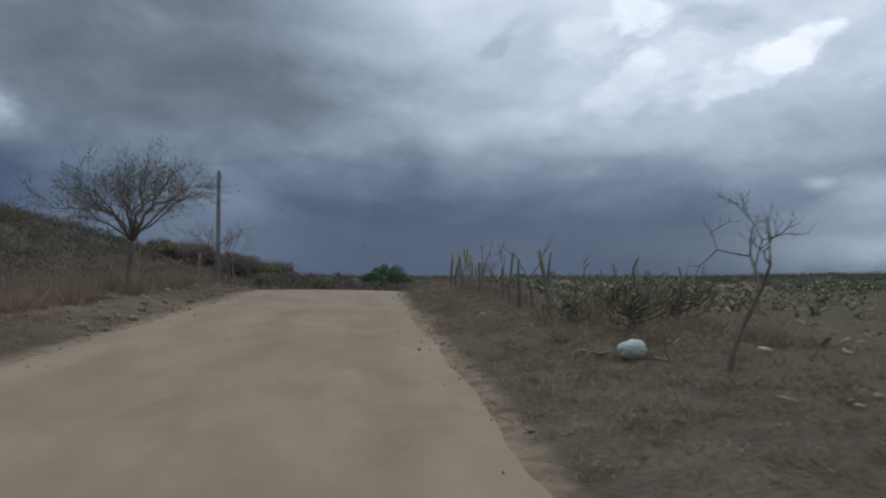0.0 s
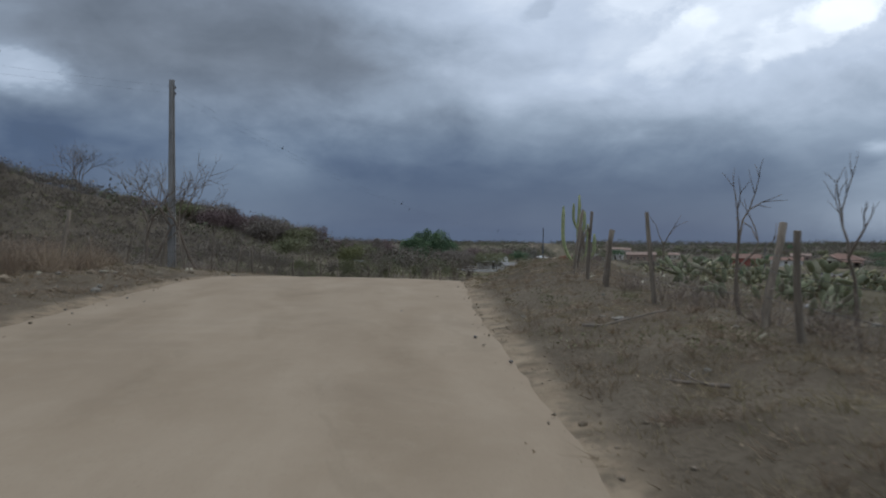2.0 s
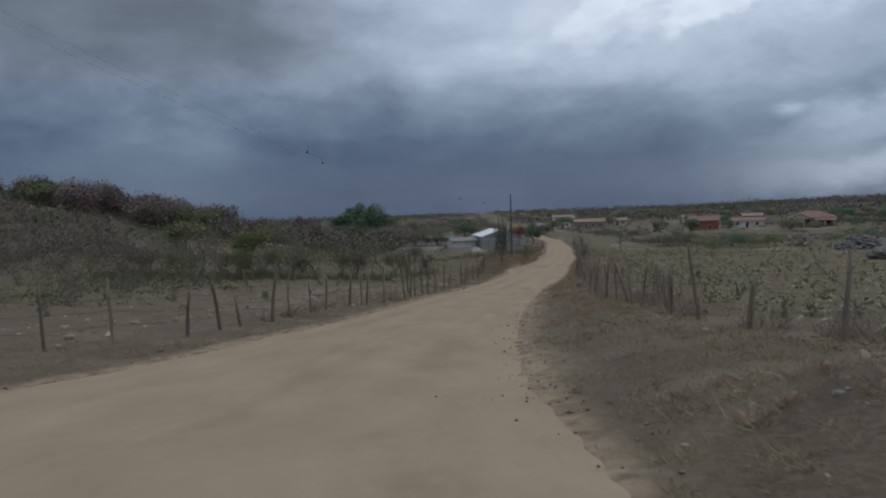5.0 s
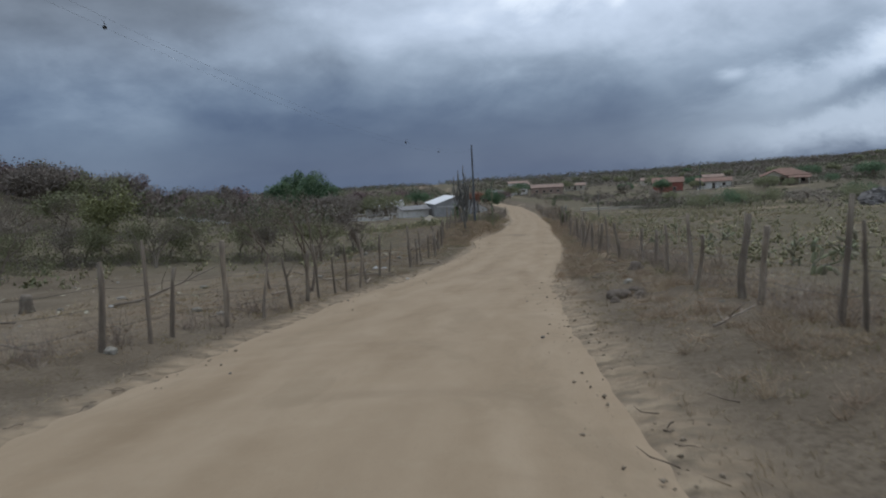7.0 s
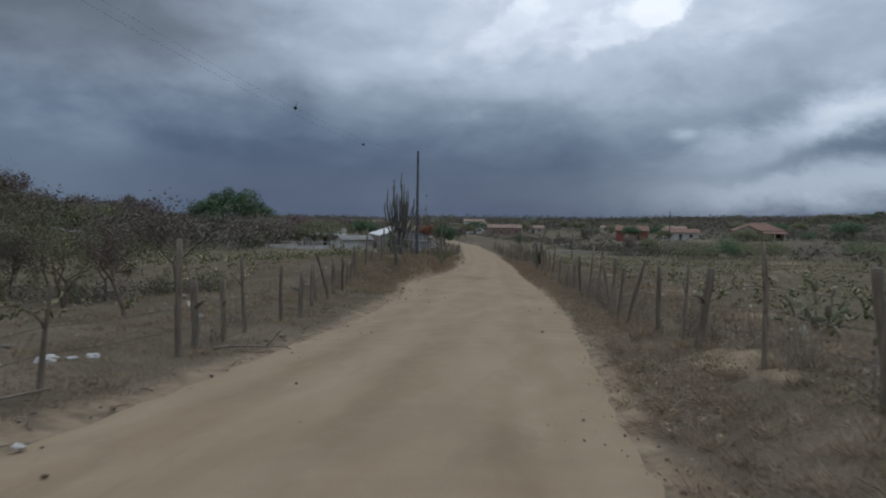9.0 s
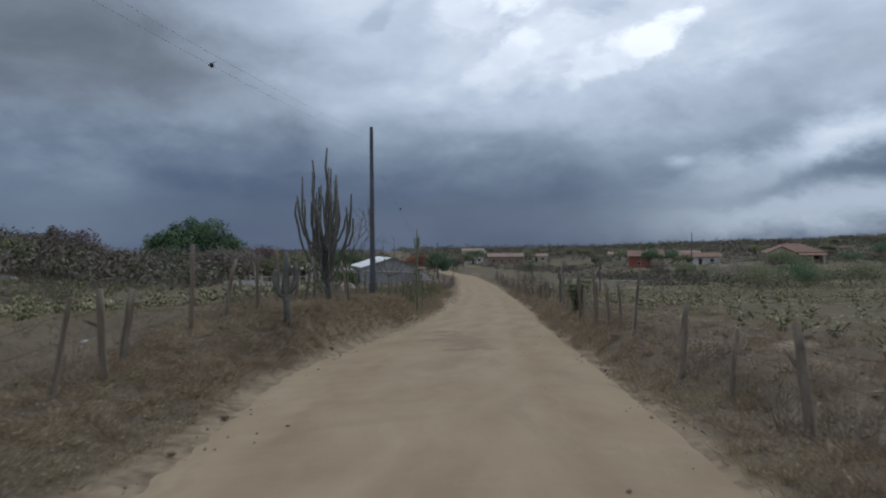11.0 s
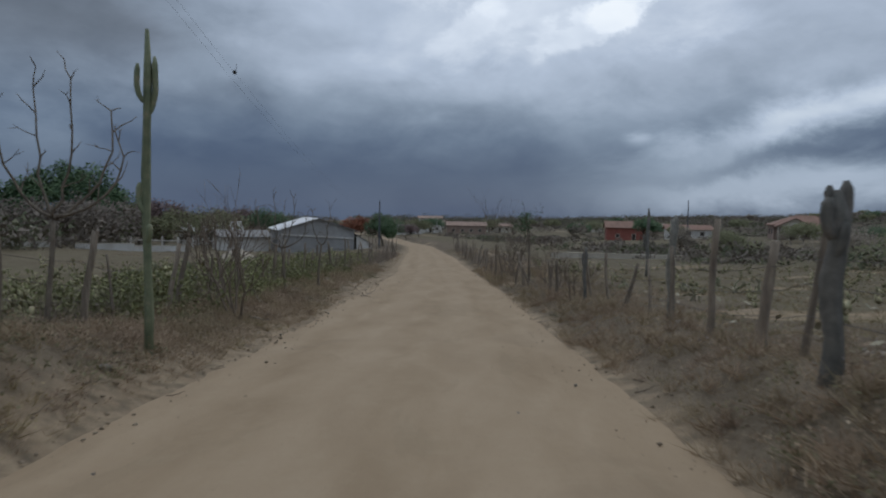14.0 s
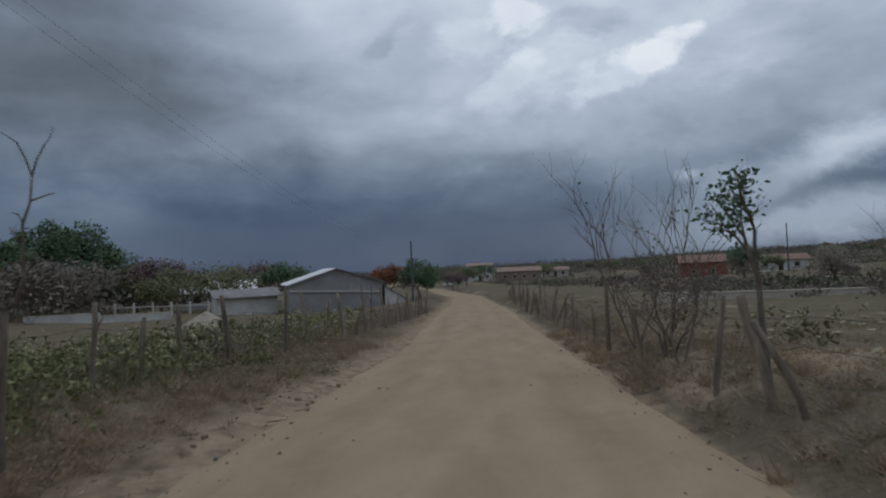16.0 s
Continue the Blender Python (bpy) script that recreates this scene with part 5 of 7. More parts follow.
candelabra_cactus(4.95, 73.9, 5.1, 1.18, 26, 0.036, "huge grey-brown candelabra cactus with many upright arms on the bank", 5)
column_cactus(4.35, 67.2, [(0, 0, 0, 1.65, 0.07), (0.7, 0.22, 0.3, 1.4, 0.055), (0.6, 0.24, 3.3, 1.25, 0.055), (0.9, 0.18, 1.6, 1.5, 0.05)], "dusty grey column cactus with four arms on the bank", M_CACTUSDRY)
column_cactus(8.83, 87.05, [(0, 0, 0, 4.3, 0.048), (3.35, 0.11, 3.3, 3.85, 0.03), (3.2, 0.10, 0.1, 3.95, 0.034), (1.9, 0.10, 2.8, 2.3, 0.04), (1.5, 0.07, 5.2, 1.75, 0.035)], "tall single green column cactus with short arms", M_CACTUS)
column_cactus(5.85, -0.75, [(0, 0, 0, 2.85, 0.06), (1.2, 0.22, 0.2, 2.2, 0.055), (1.5, 0.2, 3.0, 2.5, 0.045), (0.1, 0.6, 3.1, 2.4, 0.06), (0.1, 0.38, 0.3, 1.7, 0.055), (0.1, 0.62, 0.1, 1.3, 0.055)], "yellow-green column cactus clump beside the fence", M_CACTUSYOUNG)
column_cactus(15.3, 82.45, [(0, 0, 0, 1.62, 0.074), (1.22, 0.085, 3.3, 1.56, 0.045), (1.28, 0.08, 0.2, 1.70, 0.045), (1.30, 0.07, 1.7, 1.66, 0.04), (1.05, 0.09, 4.6, 1.36, 0.035)], "dusty cactus trunk with knobbed crown in the fence line", M_CACTUSDRY)
column_cactus(17.05, 88.4, [(0, 0, 0, 1.72, 0.056), (1.35, 0.07, 0.4, 1.78, 0.040)], "pale dusty cactus trunk in the fence line", M_PALESTEM)
column_cactus(14.4, 77.0, [(0, 0, 0, 1.68, 0.050), (1.2, 0.06, 0.2, 1.62, 0.034)], "slim dusty cactus stem in the fence line", M_CACTUSDRY)
column_cactus(25.6, 106.5, [(0, 0, 0, 3.1, 0.070), (1.2, 0.14, 2.9, 1.9, 0.05)], "tall dusty cactus trunk standing in the field", M_CACTUSDRY)
column_cactus(17.58, 93.7, [(0, 0, 0, 1.35, 0.042), (0.8, 0.05, 2.9, 1.2, 0.026)], "slim dusty cactus stem in the fence line", M_CACTUSDRY)
candelabra_cactus(9.9, -34.6, 1.5, 1.1, 30, 0.021, "dry sprawling candelabra cactus thicket on the verge", 9, 0.02, M_CACTUSGREY, 0.045)
candelabra_cactus(8.95, -33.0, 0.95, 0.7, 18, 0.019, "dry sprawling candelabra cactus thicket on the verge", 14, 0.02, M_CACTUSGREY, 0.04)
candelabra_cactus(11.2, -33.2, 1.3, 0.95, 26, 0.021, "dry sprawling candelabra cactus thicket on the verge", 10, 0.02, M_CACTUSGREY, 0.045)

# ---- bare and leafy trees ----


def bare_tree(x, y, tall, label, seed, spread=34, depth=5, mat=None, radius=0.06, lean=(0, 0), leaf=None, leaf_count=0, leaf_size=0.05, trunk=0.3, flat=1.0, stems=1, shrink=0.74, leaf_label="", forks=(2, 3), wander=0.13, scatter_=0.1):
    rng = random.Random(seed)
    root = thing("leafy_tree" if leaf_count > 2500 else "bare_tree", (x, y, stand(x, y)), label, "tree")
    tips = []
    child = 1.12 * tall * (1 - trunk) * (1 - shrink) / (1 - shrink ** depth)
    for k in range(stems):
        s, twigs = Shape(), Shape()
        a = rng.uniform(0, 6.28)
        way = (lean[0] + (0.25 * math.cos(a) if stems > 1 else 0), lean[1] + (0.25 * math.sin(a) if stems > 1 else 0), 1)
        grow(rng, s, (0.05 * k * math.cos(a), 0.05 * k * math.sin(a), -0.1), way, tall * trunk, radius, depth, spread, shrink, forks, wander, 0.05, tips, 6, flat, child, twigs)
        stem = part("trunk", s.mesh("trunk", mat or M_BARK), root)
        part("branching", twigs.mesh("branching", mat or M_BARK), stem)
    if leaf_count:
        lv = leaves(rng, tips, leaf_count, leaf_size, scatter_)
        part("foliage", lv.mesh("foliage", leaf or M_LEAFOLIVE, False), root, leaf_label)
    return root


def umbrella_tree(x, y, tall, wide, label, seed):
    """A thorn tree: several stems fan out like a vase into a broad flat crown of fine twigs."""
    rng = random.Random(seed)
    root = thing("thorn_tree", (x, y, stand(x, y)), label, "tree")
    s, boughs, tips = Shape(), Shape(), []
    fork = Vector((0.12, 0.0, tall * 0.40))
    trunk, _ = limb(rng, (0, 0, -0.2), (0.05, 0, 1), fork.z + 0.2, 4, 0.05)
    s.tube(trunk, [0.10, 0.09, 0.082, 0.078, 0.075], 7)
    for k in range(15):
        a = k * 2.4 + rng.uniform(-0.3, 0.3)
        q = math.sqrt((k + 0.6) / 15) * wide / 2 * rng.uniform(0.85, 1.08)
        end = Vector((math.cos(a) * q + 0.35, math.sin(a) * q, tall * (1.0 - 0.26 * (2 * q / wide) ** 2) * rng.uniform(0.90, 1.0)))
        bend = Vector((end.x * rng.uniform(0.2, 0.5), end.y * rng.uniform(0.2, 0.5), fork.z + (end.z - fork.z) * rng.uniform(0.35, 0.8)))
        line = []
        for i in range(9):
            t = i / 8
            p = trunk[-1] * (1 - t) ** 2 + bend * 2 * t * (1 - t) + end * t * t
            line.append(p + Vector((rng.gauss(0, 0.10), rng.gauss(0, 0.10), rng.gauss(0, 0.08))) * min(1, 3 * t))
        boughs.tube(line, [0.045 * (1 - t / 8) + 0.009 for t in range(9)], 5)
        for i in range(3, 9):
            for _ in range(3):
                way_ = (line[i] - line[i - 1]).normalized() + Vector((rng.gauss(0, 0.55), rng.gauss(0, 0.55), rng.gauss(0.05, 0.3)))
                grow(rng, boughs, line[i], way_, rng.uniform(0.55, 1.0) * (1.1 - 0.05 * i), 0.012, 2, 42, 0.76, (2, 3), 0.16, 0.03, tips, 3)
    part("trunk", s.mesh("trunk", M_BARK), root)
    part("branching", boughs.mesh("branching", M_BARK), root)
    part("foliage", leaves(rng, tips, 8500, 0.028, 0.10).mesh("foliage", M_LEAFOLIVE, False), root, "sparse tiny olive leaves")
    return root


umbrella_tree(-7.4, -21.4, 5.3, 6.9, "wide umbrella-shaped thorn tree with sparse small leaves", 21)
bare_tree(-62.4, 66.5, 6.5, "leafless grey tree with fine upright branches", 22, 30, 5, M_TWIG, 0.09, stems=3)
bare_tree(-59.5, 77.0, 7.5, "leafless grey tree with fine spreading branches", 23, 42, 5, M_TWIG, 0.10, stems=1)
bare_tree(-64.5, 68.0, 6.0, "leafless grey tree with fine upright branches", 24, 30, 5, M_TWIG, 0.08, stems=3)
bare_tree(-14.6, 3.0, 6.5, "leafless grey tree with spreading wiry branches past the slope", 71, 36, 5, M_TWIG, 0.08, stems=2, trunk=0.4)
bare_tree(-11.9, 3.0, 5.9, "leafless grey tree with wide flat branches past the slope", 72, 48, 5, M_TWIG, 0.08, trunk=0.5, wander=0.16)
bare_tree(10.1, -39.4, 2.75, "leafless thorny sapling with spreading crooked twigs on the verge", 25, 52, 5, M_TWIG, 0.04, trunk=0.44, wander=0.10, forks=(2, 3))
bare_tree(13.0, -38.0, 2.3, "leafless sapling with long curving twigs on the verge", 26, 46, 4, M_TWIG, 0.035, (0.2, 0), trunk=0.4, wander=0.17)
bare_tree(8.45, -28.4, 2.4, "thin forked leafless sapling in the fence line", 27, 30, 2, M_TWIG, 0.03, trunk=0.45, forks=(2, 2), wander=0.2)
bare_tree(9.6, -26.8, 2.0, "thin leaning leafless sapling in the fence line", 28, 30, 2, M_TWIG, 0.03, (0.5, 0), trunk=0.45, forks=(2, 2), wander=0.2)
bare_tree(7.0, -17.6, 2.5, "leafless sapling with stiff branches among forage cactus", 29, 38, 3, M_TWIG, 0.035, trunk=0.45)
bare_tree(8.0, -19.0, 2.1, "leafless sapling with stiff branches beside a fence post", 30, 26, 3, M_TWIG, 0.03, trunk=0.5)
bare_tree(7.4, -9.5, 1.9, "thin leafless sapling beside a fence post", 31, 26, 2, M_TWIG, 0.025, trunk=0.5)
bare_tree(-2.7, 34.7, 3.1, "leafless tree with wiry branches in the fence line", 32, 34, 4, M_TWIG, 0.05, trunk=0.42, stems=2)
bare_tree(-4.2, 36.2, 2.9, "leafless tree with wiry branches behind the fence", 33, 34, 4, M_TWIG, 0.05, trunk=0.42)
bare_tree(-2.1, 47.3, 2.15, "small brown twiggy tree with a dense dull crown behind the fence", 34, 44, 5, M_TWIG, 0.055, leaf=M_HILL, leaf_count=2450, leaf_size=0.022, trunk=0.42, stems=1, scatter_=0.09, forks=(3, 4))
bare_tree(-4.5, 50.0, 2.05, "small brown twiggy tree with a dense dull crown in the field", 36, 44, 5, M_TWIG, 0.05, leaf=M_LEAFOLIVE, leaf_count=2400, leaf_size=0.022, trunk=0.40, stems=2, scatter_=0.09, forks=(2, 3))
bare_tree(5.6, 73.7, 3.45, "leafless tree with stiff forked twigs and pods on the bank", 35, 34, 4, M_TWIG, 0.04, trunk=0.42, leaf=M_LEAFDARK, leaf_count=40, leaf_size=0.03, scatter_=0.03)
bare_tree(9.3, 92.4, 2.6, "leafless shrub of upright stems with seed pods", 38, 20, 4, M_TWIG, 0.03, stems=5)
bare_tree(8.9, 93.2, 2.3, "leafless shrub of upright stems with seed pods", 39, 22, 4, M_TWIG, 0.03, stems=4)
bare_tree(6.8, 103.5, 2.9, "leafless tree with wiry branches behind the fence", 42, 36, 4, M_TWIG, 0.05, stems=2)
bare_tree(19.25, 106.0, 3.35, "leafless tree with wiry twigs and dark pods in the fence", 43, 24, 4, M_TWIG, 0.024, stems=2, leaf=M_LEAFDARK, leaf_count=46, leaf_size=0.034, scatter_=0.03)
bare_tree(19.6, 108.8, 3.8, "leafless tree with wiry twigs and dark pods in the fence", 44, 26, 4, M_TWIG, 0.026, stems=3, leaf=M_LEAFDARK, leaf_count=46, leaf_size=0.036, scatter_=0.03)
bare_tree(19.35, 106.9, 1.75, "dense low brown thicket round the fence posts", 49, 40, 5, M_TWIG, 0.03, stems=4, leaf=M_HILL, leaf_count=2000, leaf_size=0.022, scatter_=0.2)
for k, (x, y, h) in enumerate(((17.9, 95.2, 1.3), (18.3, 98.0, 1.5), (18.9, 100.4, 1.7))):
    bare_tree(x, y, h, "low tangled leafless thorn shrub in the fence line", 460 + k, 30, 5, M_TWIG, 0.02, stems=4, trunk=0.4, wander=0.16)
bare_tree(19.05, 103.2, 2.6, "slender tree with few dark drooping leaves", 45, 20, 3, M_BARK, 0.055, leaf=M_LEAFDARK, leaf_count=420, leaf_size=0.040, trunk=0.52, scatter_=0.10)


def feathery_shrub(x, y, tall, wide, label, seed):
    """A bushy shrub: upright stems, each with rows of small drooping leaflets along side sprays."""
    rng = random.Random(seed)
    root = thing("shrub", (x, y, stand(x, y)), label, "shrub")
    lv = Shape()
    for k in range(19):
        a, q = k * 2.4, wide * 0.5 * math.sqrt((k + 0.5) / 19)
        s = Shape()
        line, _ = limb(rng, (0.06 * math.cos(a), 0.06 * math.sin(a), -0.1), (math.cos(a) * q / tall, math.sin(a) * q / tall, 1), tall * rng.uniform(0.75, 1.0), 6, 0.08)
        s.tube(line, [0.014, 0.012, 0.010, 0.008, 0.006, 0.005, 0.003], 4)
        for p in line[1:]:
            for _ in range(9):
                d = Vector((rng.gauss(0, 1), rng.gauss(0, 1), rng.uniform(-0.2, 0.5))).normalized()
                tip = p + d * wide * rng.uniform(0.10, 0.26)
                for i in range(8):
                    c = p.lerp(tip, (i + 1) / 8) + Vector((rng.gauss(0, 0.012), rng.gauss(0, 0.012), rng.gauss(0, 0.012)))
                    u = (d * 0.4 + Vector((rng.gauss(0, 1), rng.gauss(0, 1), -0.4)).normalized()).normalized() * rng.uniform(0.036, 0.058)
                    v = u.cross(Vector((0, 0, 1))) * 0.5
                    lv.add((c, c + u * 0.5 + v, c + u, c + u * 0.5 - v), ((0, 1, 2), (0, 2, 3)))
        part("stem", s.mesh("stem", M_BARK), root)
    part("foliage", lv.mesh("foliage", M_FEATHER, False), root)
    return root


feathery_shrub(14.0, 75.6, 1.32, 0.98, "bushy yellow-green shrub with feathery leaves in the fence line", 46)
bare_tree(4.6, 80.6, 1.7, "leafy green shrub on the bank behind the fence", 47, 36, 4, M_BARK, 0.05, leaf=M_LEAF, leaf_count=3400, leaf_size=0.034, stems=3, scatter_=0.10)


def forked_tree(x, y, trunk, arms, label, seed):
    """A leafless tree: a short pale trunk that opens into a few long crooked arms with stubby twigs."""
    rng = random.Random(seed)
    root = thing("bare_tree", (x, y, stand(x, y)), label, "tree")
    s = Shape()
    line, _ = limb(rng, (0, 0, -0.1), (0, 0, 1), trunk + 0.1, 5, 0.05)
    s.tube(line, [0.050, 0.044, 0.040, 0.037, 0.035, 0.034], 7)
    part("trunk", s.mesh("trunk", M_BARK), root)
    for dx, dy, up in arms:
        s, p = Shape(), []
        for i in range(9):
            t = i / 8
            out_ = math.sin(min(1, t * 1.15) * 1.571)
            p.append(line[-1] + Vector((dx * out_ + rng.gauss(0, 0.025), dy * out_ + rng.gauss(0, 0.025), up * (0.35 * t + 0.65 * t * t))))
        s.tube(p, [0.026 - 0.0020 * i for i in range(9)], 5)
        for i in (3, 5, 6, 7, 8, 8):
            way_ = Vector((rng.gauss(0, 0.7), rng.gauss(0, 0.7), rng.uniform(0.3, 1.1)))
            grow(rng, s, p[i], way_, rng.uniform(0.12, 0.34), 0.011, 1, 40, 0.6, (1, 2), 0.14, 0.02, [], 4)
        part("bough", s.mesh("bough", M_BARK), root)
    return root


forked_tree(10.9, 101.9, 1.55, ((-0.30, 0.1, 1.15), (0.28, -0.05, 1.2)), "leafless tree forked into two crooked upright arms", 601)
forked_tree(9.9, 99.6, 1.35, ((-0.75, 0.2, 1.3), (-0.2, -0.2, 1.55), (0.35, 0.2, 1.6), (0.75, -0.1, 0.9), (0.05, 0.4, 1.2)), "leafless tree with several long crooked arms and seed pods", 602)
forked_tree(7.3, 87.8, 1.55, ((-0.75, 0.1, 1.6), (-0.28, 0.2, 1.85), (0.3, -0.1, 1.95), (0.75, 0.15, 1.55), (0.95, -0.1, 1.1)), "leafless tree with crooked spreading arms and seed pods on the bank", 603)
bare_tree(-20.3, 58.0, 4.5, "green spreading tree at the edge of the bare field", 48, 38, 4, M_BARK, 0.09, leaf=M_RANK, leaf_count=4600, leaf_size=0.085, scatter_=0.42, trunk=0.32)


def crown_tree(x, y, wide, tall, label, leaf, seed, count=5200, size=0.28, name="leafy_tree", bark=None, low=0.48):
    """A broad tree with a heavy uneven crown on a short forked trunk."""
    rng = random.Random(seed)
    root = thing(name, (x, y, stand(x, y)), label, "tree")
    s, boughs, tips = Shape(), Shape(), []
    grow(rng, s, (0, 0, -0.2), (0, 0, 1), tall * 0.28, 0.035 * tall, 3, 48, 0.8, (3, 4), 0.12, 0.02, tips, 5, 0.7, fine=boughs)
    part("trunk", s.mesh("trunk", bark or M_BARK), root)
    part("branching", boughs.mesh("branching", bark or M_BARK), root)
    lv = Shape()
    lobes = []
    for k in range(16):
        a, q = rng.uniform(0, 6.283), rng.uniform(0.1, 1.0) ** 0.6
        top = (1 - 0.55 * q * q)
        lobes.append((Vector((math.cos(a) * q * wide * 0.36, math.sin(a) * q * wide * 0.36, tall * (low + (0.78 - low) * top * rng.uniform(0.3 if low < 0.4 else 0.6, 1.05)))), wide * rng.uniform(0.10, 0.19)))
    for _ in range(count):
        c, r = rng.choice(lobes)
        d = Vector((rng.gauss(0, 1), rng.gauss(0, 1), rng.gauss(0, 0.75))).normalized() * r * rng.uniform(0.55, 1.1)
        p = c + d
        u = Vector((rng.gauss(0, 1), rng.gauss(0, 1), rng.gauss(0, 0.6))).normalized()
        v = u.orthogonal().normalized()
        l = size * rng.uniform(0.6, 1.4)
        lv.add((p - u * l, p - v * l * 0.75, p + u * l + v * l * 0.5), ((0, 1, 2),))
    part("crown", lv.mesh("crown", leaf, False), root)
    return root


M_BLOOM = island("orange_red_blossom", ((0, (0.13, 0.052, 0.030)), (0.6, (0.25, 0.090, 0.050)), (1, (0.30, 0.13, 0.07))), 0.8)
M_RUSSET = island("russet_twigs", ((0, (0.104, 0.075, 0.071)), (0.6, (0.188, 0.131, 0.123)), (1, (0.243, 0.188, 0.149))), 0.9)


def dome_tree(x, y, wide, tall, label, leaf, seed, count, size):
    """A heavy shade tree whose dome of leaf reaches almost to the ground."""
    rng = random.Random(seed)
    root = thing("shade_tree", (x, y, stand(x, y)), label, "tree")
    s, boughs, lv = Shape(), Shape(), Shape()
    grow(rng, s, (0, 0, -0.2), (0, 0, 1), tall * 0.25, 0.035 * tall, 3, 46, 0.8, (3, 4), 0.12, 0.02, [], 6, 0.7, fine=boughs)
    part("trunk", s.mesh("trunk", M_BARK), root)
    part("branching", boughs.mesh("branching", M_BARK), root)
    lobes = []
    for k in range(64):
        a, e = k * 2.4 + rng.uniform(-0.4, 0.4), math.asin(min(1, rng.uniform(0.0, 1.0) ** 0.8))
        q = rng.uniform(0.72, 0.96)
        lobes.append((Vector((math.cos(a) * math.cos(e) * q * wide * 0.5, math.sin(a) * math.cos(e) * q * wide * 0.5, tall * (0.14 + 0.80 * math.sin(e) * q))), wide * rng.uniform(0.06, 0.115)))
    for _ in range(count):
        c, r = rng.choice(lobes)
        p = c + Vector((rng.gauss(0, 1), rng.gauss(0, 1), rng.gauss(0, 0.8))).normalized() * r * rng.uniform(0.4, 1.1)
        u = Vector((rng.gauss(0, 1), rng.gauss(0, 1), rng.gauss(0, 0.6))).normalized()
        v = u.orthogonal().normalized()
        l = size * rng.uniform(0.6, 1.4)
        lv.add((p - u * l, p - v * l * 0.75, p + u * l + v * l * 0.5), ((0, 1, 2),))
    part("crown", lv.mesh("crown", leaf, False), root)
    return root


dome_tree(-26.8, 187, 20, 12.2, "large dark green domed shade tree beyond the fields", M_LEAFDARK, 60, 19000, 0.24)
dome_tree(-16.5, 186, 9, 7.0, "smaller dark olive shade tree beside the domed tree", M_LEAFOLIVE, 59, 9000, 0.16)
crown_tree(19.3, 176.5, 7.0, 5.6, "dense dark green tree at the roadside by the shed", M_LEAFDARK, 61, 7500, 0.11, low=0.2)
crown_tree(15.6, 181, 6.5, 4.9, "tree in orange-red blossom behind the shed", M_BLOOM, 62, 5000, 0.13)
for k, (x, y, wd, tl, lf, lb) in enumerate((
    (-9, 178, 10, 5.5, M_LEAFOLIVE, "dusty olive tree beside the farm sheds"), (-4, 196, 12, 6.5, M_RUSSET, "russet leafless tree behind a whitewashed wall"), (2, 190, 9, 6.0, M_LEAFDARK, "dark green tree behind the shed"),
    (-42, 150, 14, 6.5, M_HILL, "grey leafless tree at the edge of the field"), (-58, 140, 14, 7, M_HILL, "grey leafless tree at the edge of the field"), (-36, 136, 9, 4.5, M_LEAFOLIVE, "dusty olive tree beside a heap of pale rubble"),
    (-50, 112, 12, 5.0, M_HILL, "grey leafless tree at the edge of the field"), (-40, 96, 8, 4.0, M_LEAFOLIVE, "dusty green spreading tree at the edge of the field"), (-66, 118, 14, 6, M_HILL, "grey leafless tree at the edge of the field"),
    (-18, 168, 10, 5, M_HILL, "grey leafless tree near the whitewashed wall"), (62, 210, 5, 4.5, M_LEAFDARK, "dark green tree below the red house"), 
    (84, 172, 8, 3.2, M_LEAFOLIVE, "olive bush tree below the large house"), (118, 186, 9, 4.5, M_LEAFDARK, "dark green tree beside the large house"), (46, 300, 9, 6, M_LEAFDARK, "dark green tree beside the village houses"),
    (70, 322, 10, 5, M_LEAFOLIVE, "olive tree beside the village houses"), (92, 262, 4, 7.5, M_LEAFDARK, "slim dark tree behind the red house"), (36, 262, 9, 5, M_LEAFOLIVE, "olive tree near the village road"), (30, 240, 7, 4.0, M_RUSSET, "russet leafless tree near the village road"),
    (104, 300, 12, 5, M_LEAFOLIVE, "olive tree on the slope"), (134, 240, 10, 5, M_LEAFDARK, "dark green tree on the slope"), (152, 210, 11, 5, M_LEAFOLIVE, "olive tree on the slope"), (97, 122, 12, 7, M_LEAFDARK, "dark green tree beyond the rock outcrop"), (106, 130, 11, 6.5, M_LEAFOLIVE, "olive tree beyond the rock outcrop"))):
    crown_tree(x, y, wd, tl, lb, lf, 70 + k, 3000, 0.11 + 0.006 * wd)
# row of small leafless trees along the far side of the bare field
for k, (x, y, h) in enumerate(((-25, 47, 3.6), (-20.5, 49.5, 4.2), (-14.2, 53.5, 3.4), (-30, 52, 4.4), (-36, 58, 5.0), (-17.5, 62, 4.2), (-24, 68, 4.6), (-12, 66, 3.8), (-29, 74, 4.6), (-34, 67, 4.4), (-40, 72, 4.8), (-19, 76, 4.2), (-13, 80, 4.0), (-26, 60, 4.0), (-44, 80, 5.0))):
    bare_tree(x, y, h, "small grey leafless tree at the far side of the bare field", 180 + k, 36, 4, M_BARK, 0.075, leaf=M_HILL, leaf_count=1700, leaf_size=0.026, trunk=0.3, stems=2, scatter_=0.28)
